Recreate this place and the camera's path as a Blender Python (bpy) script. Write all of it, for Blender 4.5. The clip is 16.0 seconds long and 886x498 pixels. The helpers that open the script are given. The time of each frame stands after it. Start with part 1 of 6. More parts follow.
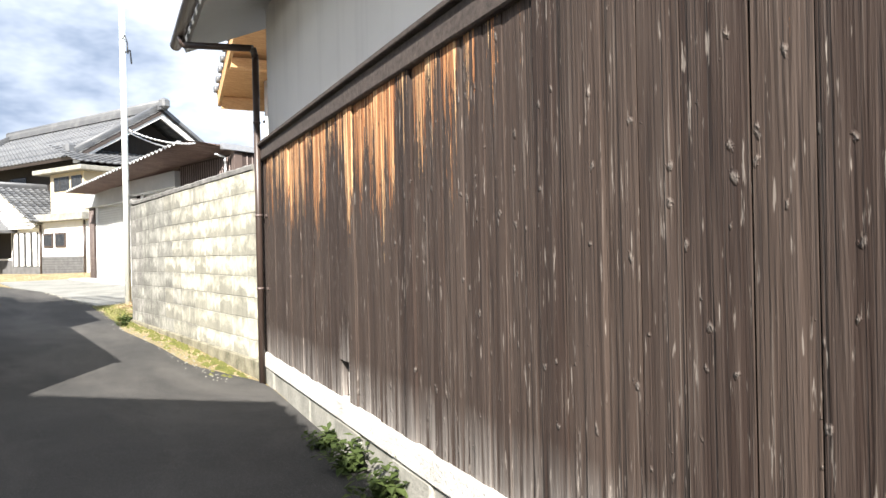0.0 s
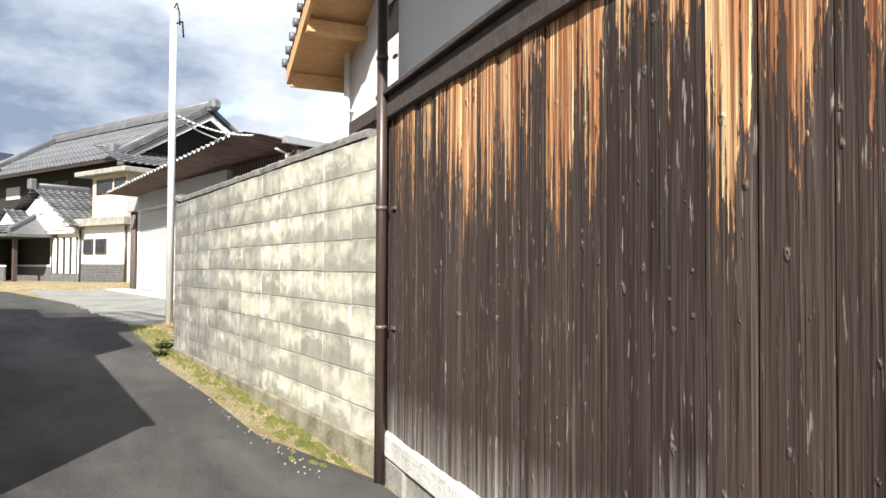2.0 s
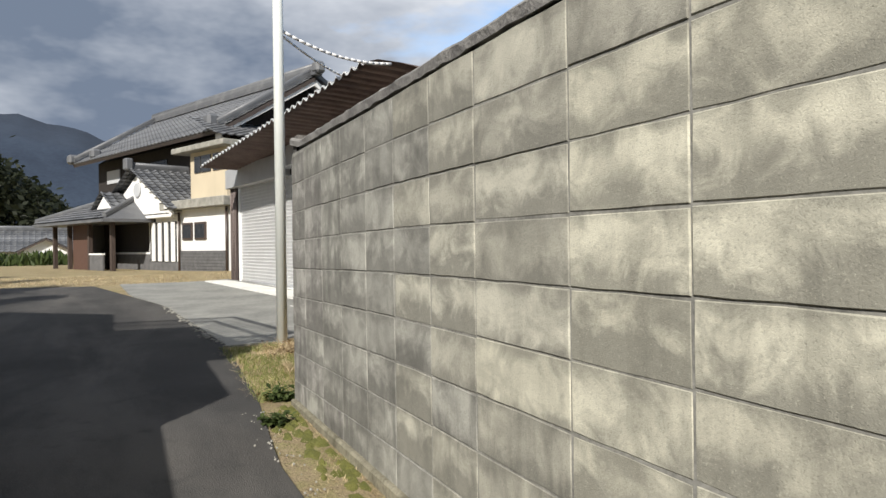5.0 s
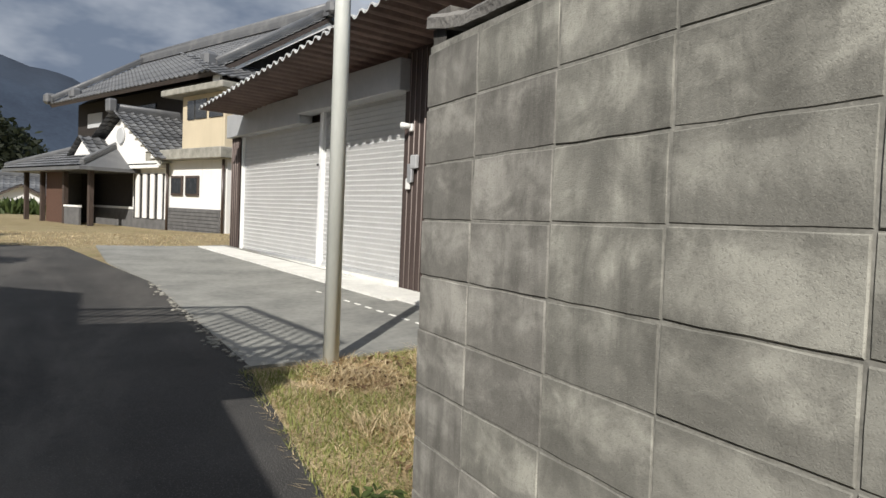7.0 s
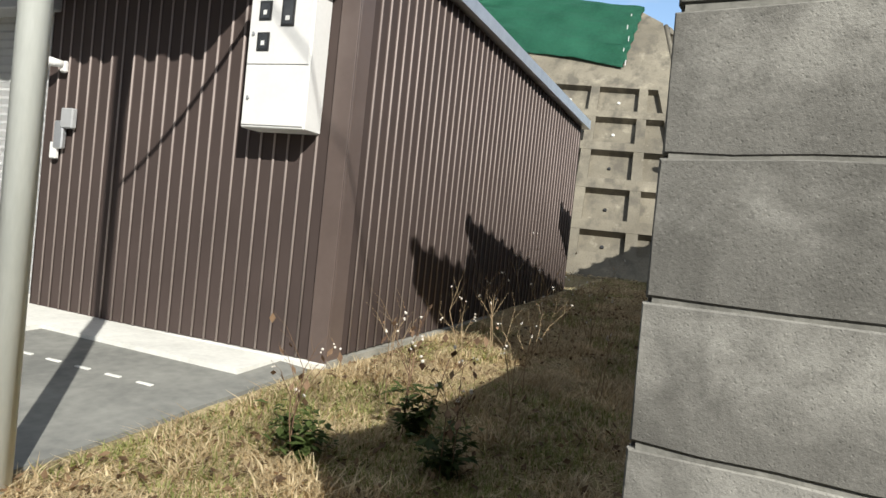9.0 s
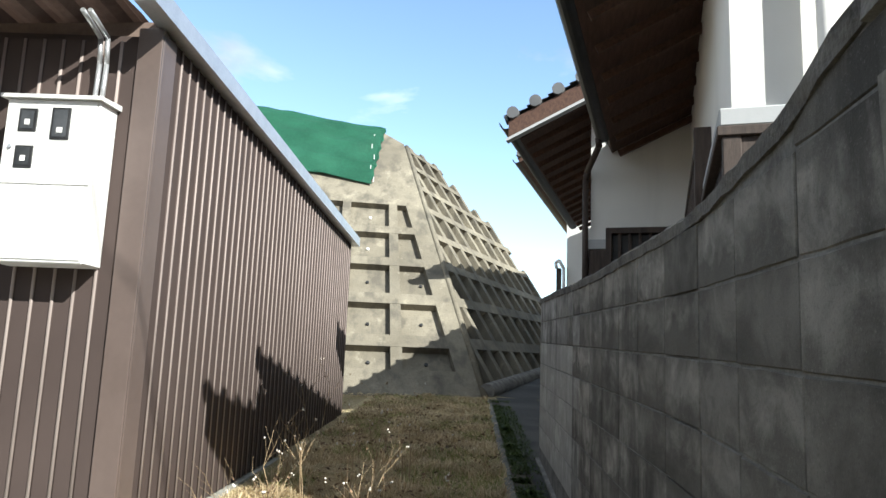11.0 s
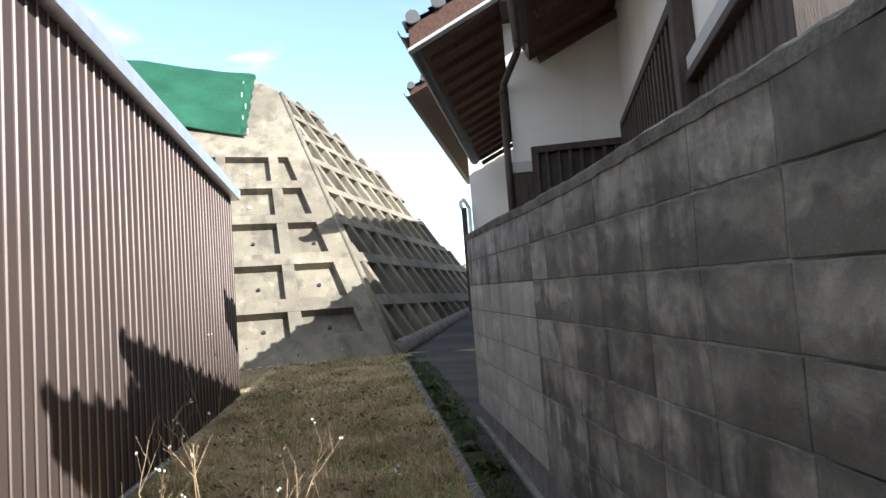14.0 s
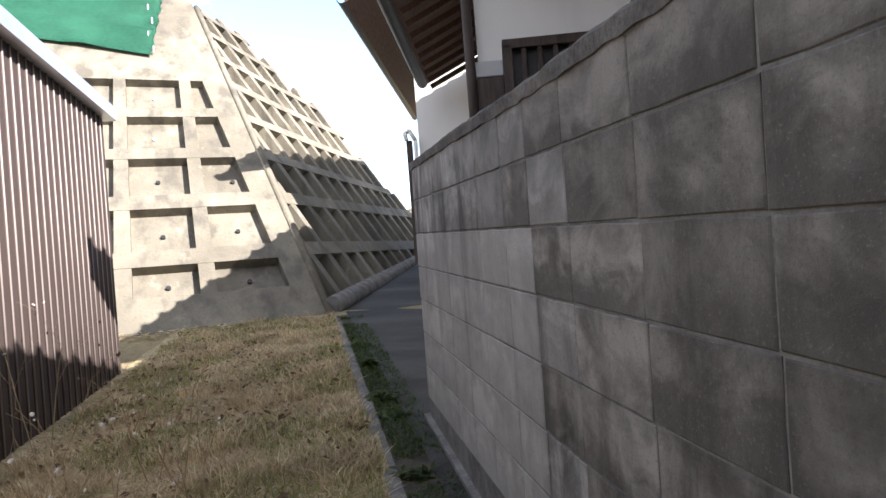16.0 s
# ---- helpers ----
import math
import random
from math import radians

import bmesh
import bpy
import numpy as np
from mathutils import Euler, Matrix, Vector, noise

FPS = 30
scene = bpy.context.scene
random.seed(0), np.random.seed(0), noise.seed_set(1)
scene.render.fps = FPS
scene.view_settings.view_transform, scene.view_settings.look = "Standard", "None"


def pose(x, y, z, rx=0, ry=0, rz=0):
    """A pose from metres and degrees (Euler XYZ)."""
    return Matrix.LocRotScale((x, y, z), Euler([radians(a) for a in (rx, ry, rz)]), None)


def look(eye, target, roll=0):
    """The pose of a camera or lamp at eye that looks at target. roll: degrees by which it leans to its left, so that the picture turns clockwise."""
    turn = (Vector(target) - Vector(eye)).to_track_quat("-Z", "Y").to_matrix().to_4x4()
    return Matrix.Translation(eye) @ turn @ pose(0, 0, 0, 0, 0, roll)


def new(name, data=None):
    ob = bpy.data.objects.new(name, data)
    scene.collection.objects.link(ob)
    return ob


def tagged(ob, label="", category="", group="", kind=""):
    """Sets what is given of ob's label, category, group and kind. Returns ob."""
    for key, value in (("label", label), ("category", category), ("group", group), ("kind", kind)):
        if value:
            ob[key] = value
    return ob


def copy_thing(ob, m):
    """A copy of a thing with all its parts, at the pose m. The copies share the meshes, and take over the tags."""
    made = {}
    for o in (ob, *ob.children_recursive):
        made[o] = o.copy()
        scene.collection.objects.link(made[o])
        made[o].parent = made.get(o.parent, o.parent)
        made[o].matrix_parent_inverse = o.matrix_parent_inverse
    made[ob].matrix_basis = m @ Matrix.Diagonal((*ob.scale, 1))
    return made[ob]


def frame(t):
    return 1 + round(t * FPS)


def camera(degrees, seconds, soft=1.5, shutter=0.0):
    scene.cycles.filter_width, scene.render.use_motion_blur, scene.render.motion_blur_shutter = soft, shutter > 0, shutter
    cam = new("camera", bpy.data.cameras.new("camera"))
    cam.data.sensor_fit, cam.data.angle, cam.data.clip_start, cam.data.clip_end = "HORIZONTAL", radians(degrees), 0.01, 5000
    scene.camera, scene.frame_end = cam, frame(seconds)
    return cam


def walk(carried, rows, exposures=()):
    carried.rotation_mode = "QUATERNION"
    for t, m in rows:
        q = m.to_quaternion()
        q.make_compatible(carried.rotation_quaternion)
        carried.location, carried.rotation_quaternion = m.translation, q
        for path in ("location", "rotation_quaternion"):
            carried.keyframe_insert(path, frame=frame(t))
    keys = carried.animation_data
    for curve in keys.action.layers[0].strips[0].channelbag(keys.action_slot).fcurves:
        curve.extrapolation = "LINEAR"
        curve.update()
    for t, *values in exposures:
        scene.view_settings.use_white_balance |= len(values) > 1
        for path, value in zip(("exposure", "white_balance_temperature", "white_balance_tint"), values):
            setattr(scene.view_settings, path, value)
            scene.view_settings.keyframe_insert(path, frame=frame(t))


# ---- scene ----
cam = camera(65.3, 16.0)
PATH = [
    (0, (0.579, -0.159, 0.938), (1.734, 1.474, 0.937), -1.3),
    (0.5, (0.79, 0.471, 0.91), (2.018, 2.049, 0.885), -1.3),
    (1, (0.868, 1.136, 0.921), (2.069, 2.735, 0.887), -0.1),
    (1.5, (1.033, 1.777, 0.938), (2.211, 3.393, 0.95), -0.4),
    (2, (1.072, 2.44, 0.954), (2.139, 4.131, 1.004), 0.3),
    (2.5, (1.219, 3.072, 0.959), (2.165, 4.834, 0.992), 0.5),
    (3, (1.24, 3.759, 0.98), (2.036, 5.593, 0.978), 1.6),
    (3.5, (1.411, 4.401, 1.012), (2.204, 6.237, 1.022), 1.0),
    (3.7, (1.447, 4.655, 1.02), (2.223, 6.498, 1.032), 0.8),
    (5.8, (1.869, 7.671, 1.052), (2.731, 9.475, 1.012), -1.2),
    (6, (1.849, 7.94, 1.072), (2.709, 9.745, 1.025), -0.1),
    (6.5, (1.912, 8.599, 1.089), (2.767, 10.405, 1.007), 1.1),
    (7, (1.814, 9.197, 1.107), (2.685, 10.994, 1.006), 2.4),
    (7.5, (1.85, 9.797, 1.117), (2.9, 11.496, 1.005), 3.0),
    (8, (1.765, 10.352, 1.114), (2.996, 11.925, 1.005), 4.0),
    (8.5, (1.873, 10.847, 1.129), (3.367, 12.171, 0.993), 4.8),
    (9, (1.885, 11.266, 1.15), (3.602, 12.289, 1.091), 6.0),
    (9.5, (1.929, 11.573, 1.211), (3.797, 12.274, 1.349), 4.4),
    (10, (1.945, 11.81, 1.285), (3.877, 12.248, 1.572), 2.9),
    (10.2, (1.945, 11.86, 1.288), (3.882, 12.226, 1.62), 2.7),
    (12.3, (2.161, 12.149, 1.248), (4.123, 12.424, 1.516), 1.3),
    (12.5, (2.188, 12.241, 1.232), (4.157, 12.493, 1.481), 0.8),
    (13, (2.362, 12.315, 1.241), (4.357, 12.402, 1.357), -0.9),
    (13.5, (2.693, 12.263, 1.259), (4.684, 12.347, 1.433), -2.8),
    (14, (3.062, 12.284, 1.27), (5.055, 12.286, 1.442), -4.4),
    (14.5, (3.5, 12.237, 1.294), (5.49, 12.172, 1.475), -6.1),
    (15, (3.922, 12.347, 1.308), (5.909, 12.204, 1.482), -4.5),
    (15.5, (4.308, 12.271, 1.301), (6.293, 12.059, 1.427), -4.8),
    (16, (4.754, 12.225, 1.332), (6.749, 12.084, 1.337), -4.4),
]
EXPOSURES = [(0.0, 1.65, 6300, 10), (1.0, 1.48, 6300, 10), (2.0, 1.2, 6300, 10), (3.0, 0.75, 6250, 10), (3.7, 0.5, 6250, 10), (6.0, 0.3, 6300, 10), (8.0, 0.15, 6300, 9), (9.0, 0.4, 6250, 7), (10.2, 0.95, 6100, 4), (12.3, 1.1, 6050, 7), (13.5, 1.35, 6050, 10), (14.5, 1.45, 6050, 10), (15.5, 1.55, 6100, 12), (16.0, 1.75, 6150, 15)]
walk(cam, [(t, look(eye, target, roll)) for t, eye, target, roll in PATH], EXPOSURES)

# ---- light ----
SUN_EL = radians(36)
SUN_FROM = Vector((-0.63, -0.777, 0)).normalized()
sun_data = bpy.data.lights.new("sun", "SUN")
sun_data.energy, sun_data.angle, sun_data.color = 5.0, radians(0.55), (1.0, 0.94, 0.85)
sun_ob = new("sun", sun_data)
to_sun = SUN_FROM * math.cos(SUN_EL) + Vector((0, 0, math.sin(SUN_EL)))
sun_ob.matrix_world = look(to_sun * 40, (0, 0, 0))

world = bpy.data.worlds.new("sky")
scene.world = world
world.use_nodes = True
wn = world.node_tree
wn.nodes.clear()


def wnode(kind, **values):
    n = wn.nodes.new(kind)
    for k, v in values.items():
        n.inputs[k].default_value = v
    return n


w_sky = wn.nodes.new("ShaderNodeTexSky")
w_sky.sky_type, w_sky.sun_disc = "NISHITA", False
w_sky.sun_elevation, w_sky.sun_rotation = SUN_EL, math.atan2(SUN_FROM.x, SUN_FROM.y)
w_sky.ozone_density, w_sky.dust_density = 0.35, 0.4
w_bg = wnode("ShaderNodeBackground", Strength=0.15)
w_cloud = wnode("ShaderNodeBackground", Strength=0.62)
w_co = wn.nodes.new("ShaderNodeTexCoord")
w_map = wn.nodes.new("ShaderNodeMapping")
w_map.inputs["Scale"].default_value = (1.0, 1.0, 2.6)
w_noise = wnode("ShaderNodeTexNoise", Scale=2.6, Detail=8.0, Roughness=0.52, Distortion=0.25)
w_shade = wnode("ShaderNodeTexNoise", Scale=1.9, Detail=6.0, Roughness=0.55)
w_sep = wn.nodes.new("ShaderNodeSeparateXYZ")
wl = wn.links.new
wl(w_co.outputs["Generated"], w_map.inputs["Vector"])
wl(w_map.outputs["Vector"], w_noise.inputs["Vector"])
w_map2 = wn.nodes.new("ShaderNodeMapping")
w_map2.inputs["Location"].default_value = (3.1, 1.7, 0.25)
w_map2.inputs["Scale"].default_value = (1.0, 1.0, 2.2)
wl(w_co.outputs["Generated"], w_map2.inputs["Vector"])
wl(w_map2.outputs["Vector"], w_shade.inputs["Vector"])
wl(w_co.outputs["Generated"], w_sep.inputs["Vector"])
# overcast towards the north-west, clear towards the east
w_lean = wn.nodes.new("ShaderNodeMath")
w_lean.operation = "MULTIPLY_ADD"
w_lean.inputs[1].default_value, w_lean.inputs[2].default_value = -0.42, 0.28
wl(w_sep.outputs["X"], w_lean.inputs[0])
w_low = wn.nodes.new("ShaderNodeMapRange")
w_low.inputs["From Min"].default_value, w_low.inputs["From Max"].default_value = 0.0, 0.25
w_low.inputs["To Min"].default_value, w_low.inputs["To Max"].default_value = 0.12, 0.0
wl(w_sep.outputs["Z"], w_low.inputs["Value"])
w_sum = wn.nodes.new("ShaderNodeMath")
w_sum.operation = "ADD"
wl(w_noise.outputs["Fac"], w_sum.inputs[0])
wl(w_lean.outputs[0], w_sum.inputs[1])
w_sum2 = wn.nodes.new("ShaderNodeMath")
w_sum2.operation = "ADD"
wl(w_sum.outputs[0], w_sum2.inputs[0])
wl(w_low.outputs[0], w_sum2.inputs[1])
w_ramp = wn.nodes.new("ShaderNodeValToRGB")
w_ramp.color_ramp.elements[0].position, w_ramp.color_ramp.elements[1].position = 0.52, 0.64
wl(w_sum2.outputs[0], w_ramp.inputs["Fac"])
w_tone = wn.nodes.new("ShaderNodeValToRGB")
w_tone.color_ramp.elements[0].position, w_tone.color_ramp.elements[0].color = 0.40, (0.245, 0.30, 0.395, 1)
w_tone.color_ramp.elements[1].position, w_tone.color_ramp.elements[1].color = 0.66, (1.25, 1.26, 1.28, 1)
wl(w_shade.outputs["Fac"], w_tone.inputs["Fac"])
wl(w_tone.outputs["Color"], w_cloud.inputs["Color"])
wl(w_sky.outputs["Color"], w_bg.inputs["Color"])
w_mix = wn.nodes.new("ShaderNodeMixShader")
w_out = wn.nodes.new("ShaderNodeOutputWorld")
wl(w_ramp.outputs["Color"], w_mix.inputs["Fac"])
wl(w_bg.outputs[0], w_mix.inputs[1])
wl(w_cloud.outputs[0], w_mix.inputs[2])
wl(w_mix.outputs[0], w_out.inputs["Surface"])


# ---- materials ----
class Mat:
    """A node material with short helpers."""

    def __init__(self, name, rough=0.8, metal=0.0, spec=0.4):
        self.m = bpy.data.materials.new(name)
        self.m.use_nodes = True
        self.t = self.m.node_tree
        self.b = self.t.nodes["Principled BSDF"]
        self.b.inputs["Roughness"].default_value = rough
        self.b.inputs["Metallic"].default_value = metal
        self.b.inputs["Specular IOR Level"].default_value = spec
        self.obj = None

    def link(self, a, b):
        self.t.links.new(a, b)

    def coords(self, kind="Object", scale=(1, 1, 1), jitter=0.0):
        tc = self.t.nodes.new("ShaderNodeTexCoord")
        mp = self.t.nodes.new("ShaderNodeMapping")
        mp.inputs["Scale"].default_value = scale
        if kind == "World":
            g = self.t.nodes.new("ShaderNodeNewGeometry")
            src = g.outputs["Position"]
        else:
            src = tc.outputs[kind]
        if jitter:
            oi = self.t.nodes.new("ShaderNodeObjectInfo")
            mul = self.t.nodes.new("ShaderNodeMath")
            mul.operation = "MULTIPLY"
            mul.inputs[1].default_value = jitter
            self.link(oi.outputs["Random"], mul.inputs[0])
            add = self.t.nodes.new("ShaderNodeVectorMath")
            add.operation = "ADD"
            self.link(src, add.inputs[0])
            self.link(mul.outputs[0], add.inputs[1])
            src = add.outputs[0]
        self.link(src, mp.inputs["Vector"])
        return mp.outputs["Vector"]

    def noise(self, vec, scale, detail=5.0, rough=0.55, dist=0.0):
        n = self.t.nodes.new("ShaderNodeTexNoise")
        n.inputs["Scale"].default_value, n.inputs["Detail"].default_value = scale, detail
        n.inputs["Roughness"].default_value, n.inputs["Distortion"].default_value = rough, dist
        self.link(vec, n.inputs["Vector"])
        return n.outputs["Fac"]

    def voronoi(self, vec, scale, feature="F1", rnd=1.0, out="Distance", flat=False):
        n = self.t.nodes.new("ShaderNodeTexVoronoi")
        n.feature = feature
        if flat:
            n.voronoi_dimensions = "2D"
        n.inputs["Scale"].default_value = scale
        n.inputs["Randomness"].default_value = rnd
        self.link(vec, n.inputs["Vector"])
        return n.outputs[out]

    def ramp(self, fac, stops):
        n = self.t.nodes.new("ShaderNodeValToRGB")
        e = n.color_ramp.elements
        while len(e) < len(stops):
            e.new(0.5)
        for i, (p, c) in enumerate(stops):
            e[i].position = p
            e[i].color = (c, c, c, 1) if isinstance(c, (int, float)) else (*c, 1)
        self.link(fac, n.inputs["Fac"])
        return n.outputs["Color"]

    def mix(self, fac, a, b, mode="MIX"):
        n = self.t.nodes.new("ShaderNodeMix")
        n.data_type, n.blend_type = "RGBA", mode
        ins = [i for i in n.inputs if i.type == "RGBA"]
        for sock, v in ((n.inputs[0], fac), (ins[0], a), (ins[1], b)):
            if isinstance(v, bpy.types.NodeSocket):
                self.link(v, sock)
            elif isinstance(v, (int, float)):
                sock.default_value = v
            else:
                sock.default_value = (*v, 1)
        return [o for o in n.outputs if o.type == "RGBA"][0]

    def math(self, op, a, b=0.0, c=0.0):
        n = self.t.nodes.new("ShaderNodeMath")
        n.operation = op
        for i, v in enumerate((a, b, c)):
            if isinstance(v, bpy.types.NodeSocket):
                self.link(v, n.inputs[i])
            else:
                n.inputs[i].default_value = v
        return n.outputs[0]

    def axis(self, vec, which):
        n = self.t.nodes.new("ShaderNodeSeparateXYZ")
        self.link(vec, n.inputs[0])
        return n.outputs[which]

    def rnd(self):
        return self.t.nodes.new("ShaderNodeObjectInfo").outputs["Random"]

    def island(self):
        return self.t.nodes.new("ShaderNodeNewGeometry").outputs["Random Per Island"]

    def color(self, c):
        self.link(c, self.b.inputs["Base Color"])
        return self

    def rough(self, r):
        self.link(r, self.b.inputs["Roughness"])
        return self

    def bump(self, h, strength=0.5, dist=0.01):
        n = self.t.nodes.new("ShaderNodeBump")
        n.inputs["Strength"].default_value, n.inputs["Distance"].default_value = strength, dist
        self.link(h, n.inputs["Height"])
        self.link(n.outputs["Normal"], self.b.inputs["Normal"])
        return self


def simple(name, low, high, scale=6.0, rough=0.7, metal=0.0, bump=0.2, dist=0.004, kind="Object", stretch=(1, 1, 1), spec=0.4, jitter=0.0):
    """Two-scale mottled paint, stone or plastic between two colours."""
    m = Mat(name, rough, metal, spec)
    v = m.coords(kind, stretch, jitter)
    a, b = m.noise(v, scale, 6), m.noise(v, scale * 9, 4)
    f = m.math("MULTIPLY_ADD", b, 0.35, m.math("MULTIPLY", a, 0.65))
    m.color(m.ramp(f, [(0.35, low), (0.65, high)]))
    m.bump(b, bump, dist)
    return m.m


def make_planks():
    """Dark weathered cedar: even brown skin, fine grain, small knots, orange heartwood where the skin has peeled."""
    m = Mat("weathered_cedar", 0.74, spec=0.3)
    raw = m.coords("Object")
    x, z = m.axis(raw, 0), m.axis(raw, 2)
    grain = m.noise(m.coords("Object", (30, 30, 0.9), 7.0), 1.0, 5, 0.55, 0.7)
    fine = m.noise(m.coords("Object", (120, 120, 1.8), 7.0), 1.0, 4, 0.6, 0.4)
    own = m.t.nodes.new("ShaderNodeTexWhiteNoise")
    own.noise_dimensions = "1D"
    m.link(m.rnd(), own.inputs["W"])
    own = own.outputs["Value"]
    # knots, set out in the plane of the board
    vk = m.t.nodes.new("ShaderNodeCombineXYZ")
    warp = m.noise(m.coords("Object", (22, 22, 14), 3.0), 1.0, 4, 0.65)
    m.link(m.math("ADD", m.math("MULTIPLY", warp, 0.75), m.math("MULTIPLY_ADD", x, 13.0, m.math("MULTIPLY", m.rnd(), 40.0))), vk.inputs[0])
    m.link(m.math("ADD", m.math("MULTIPLY", warp, 0.55), m.math("MULTIPLY_ADD", z, 8.5, m.math("MULTIPLY", own, 40.0))), vk.inputs[1])
    knot = m.voronoi(vk.outputs[0], 1.0, flat=True)
    pick = m.axis(m.voronoi(vk.outputs[0], 1.0, flat=True, out="Color"), 0)
    knot = m.math("ADD", m.math("MULTIPLY_ADD", fine, 0.10, knot), m.ramp(pick, [(0.62, 0.0), (0.68, 1.0)]))
    knot = m.math("MULTIPLY_ADD", pick, 0.28, knot)
    knotm = m.ramp(knot, [(0.09, 1.0), (0.19, 0.0)])
    ring = m.ramp(knot, [(0.05, 0.1), (0.11, 1.0), (0.15, 0.75), (0.22, 0.0)])
    # skin
    tone = m.mix(own, (0.030, 0.0180, 0.0135), (0.058, 0.040, 0.031))
    base = m.mix(m.ramp(grain, [(0.42, 0.0), (0.66, 0.55)]), tone, (0.074, 0.055, 0.045))
    base = m.mix(m.ramp(fine, [(0.36, 0.7), (0.47, 0.0)]), base, (0.014, 0.010, 0.009))
    base = m.mix(m.ramp(fine, [(0.60, 0.0), (0.72, 0.5)]), base, (0.21, 0.18, 0.155))
    foot = m.math("MULTIPLY", m.ramp(z, [(0.0, 1.0), (0.28, 0.0)]), m.ramp(grain, [(0.38, 0.0), (0.62, 0.7)]))
    base = m.mix(foot, base, (0.34, 0.315, 0.29))
    # peeled heart of the boards, below the beam and away from the lane's near end
    y = m.axis(m.coords("World"), 1)
    reach = m.ramp(m.math("MULTIPLY", y, 0.15), [(0.18, 0.15), (0.34, 0.84), (0.50, 0.98), (0.74, 0.98), (0.82, 0.72), (0.88, 0.5)])
    streak = m.noise(m.coords("Object", (60, 60, 0.55), 9.0), 1.0, 5, 0.6, 0.5)
    broad = m.noise(m.coords("Object", (9, 9, 1.1), 13.0), 1.0, 3)
    heart = m.ramp(m.math("MULTIPLY", x, 4.0), [(0.02, 0.0), (0.20, 1.0), (0.46, 1.0), (0.70, 0.0)])
    high = m.ramp(m.math("MULTIPLY", z, 0.55), [(0.36, 0.0), (0.62, 0.45), (0.98, 0.90)])
    peel = m.math("ADD", m.math("MULTIPLY", high, reach), m.math("MULTIPLY_ADD", streak, 1.1, -0.60))
    peel = m.math("ADD", peel, m.math("MULTIPLY_ADD", broad, 0.55, -0.32))
    peel = m.math("ADD", peel, m.math("MULTIPLY_ADD", heart, 0.22, -0.16))
    peel = m.math("ADD", peel, m.math("MULTIPLY_ADD", own, 0.40, -0.22))
    peel = m.math("ADD", peel, m.math("MULTIPLY_ADD", fine, 0.25, -0.125))
    fray = m.noise(m.coords("Object", (55, 55, 9.0), 43.0), 1.0, 4, 0.65, 1.2)
    peel = m.math("ADD", peel, m.math("MULTIPLY_ADD", fray, 0.55, -0.285))
    peel = m.ramp(peel, [(0.44, 0.0), (0.48, 1.0)])
    bare = m.ramp(m.noise(m.coords("Object", (46, 46, 0.8), 21.0), 1.0, 3), [(0.32, (0.13, 0.048, 0.024)), (0.41, (0.32, 0.125, 0.048)), (0.51, (0.50, 0.245, 0.105)), (0.62, (0.74, 0.51, 0.275))])
    bare = m.mix(m.ramp(fine, [(0.42, 0.7), (0.52, 0.0)]), bare, (0.11, 0.048, 0.026))
    base = m.mix(peel, base, bare)
    # Pale knot rims: the raking sun's highlight is put into the colour.
    eye = m.mix(m.ramp(knot, [(0.07, 0.0), (0.16, 1.0)]), (0.016, 0.011, 0.009), m.mix(peel, (0.30, 0.265, 0.235), (0.13, 0.05, 0.025)))
    base = m.mix(m.math("MULTIPLY", knotm, 0.75), base, eye)
    split = m.noise(m.coords("Object", (85, 85, 0.45), 31.0), 1.0, 3, 0.5, 0.3)
    cut = m.ramp(split, [(0.33, 1.0), (0.37, 0.0)])
    base = m.mix(m.math("MULTIPLY", cut, 0.8), base, (0.012, 0.009, 0.008))
    chip = m.math("MULTIPLY", m.ramp(m.noise(m.coords("Object", (70, 70, 7.0), 37.0), 1.0, 3, 0.6), [(0.64, 0.0), (0.69, 1.0)]), 0.55)
    base = m.mix(chip, base, (0.32, 0.28, 0.245))
    m.color(base)
    h = m.math("ADD", m.math("MULTIPLY", grain, 0.6), m.math("MULTIPLY_ADD", fine, 0.22, m.math("MULTIPLY", ring, 0.30)))
    h = m.math("SUBTRACT", h, m.math("MULTIPLY_ADD", peel, 0.25, m.math("MULTIPLY", cut, 0.5)))
    m.bump(h, 1.0, 0.018)
    return m.m


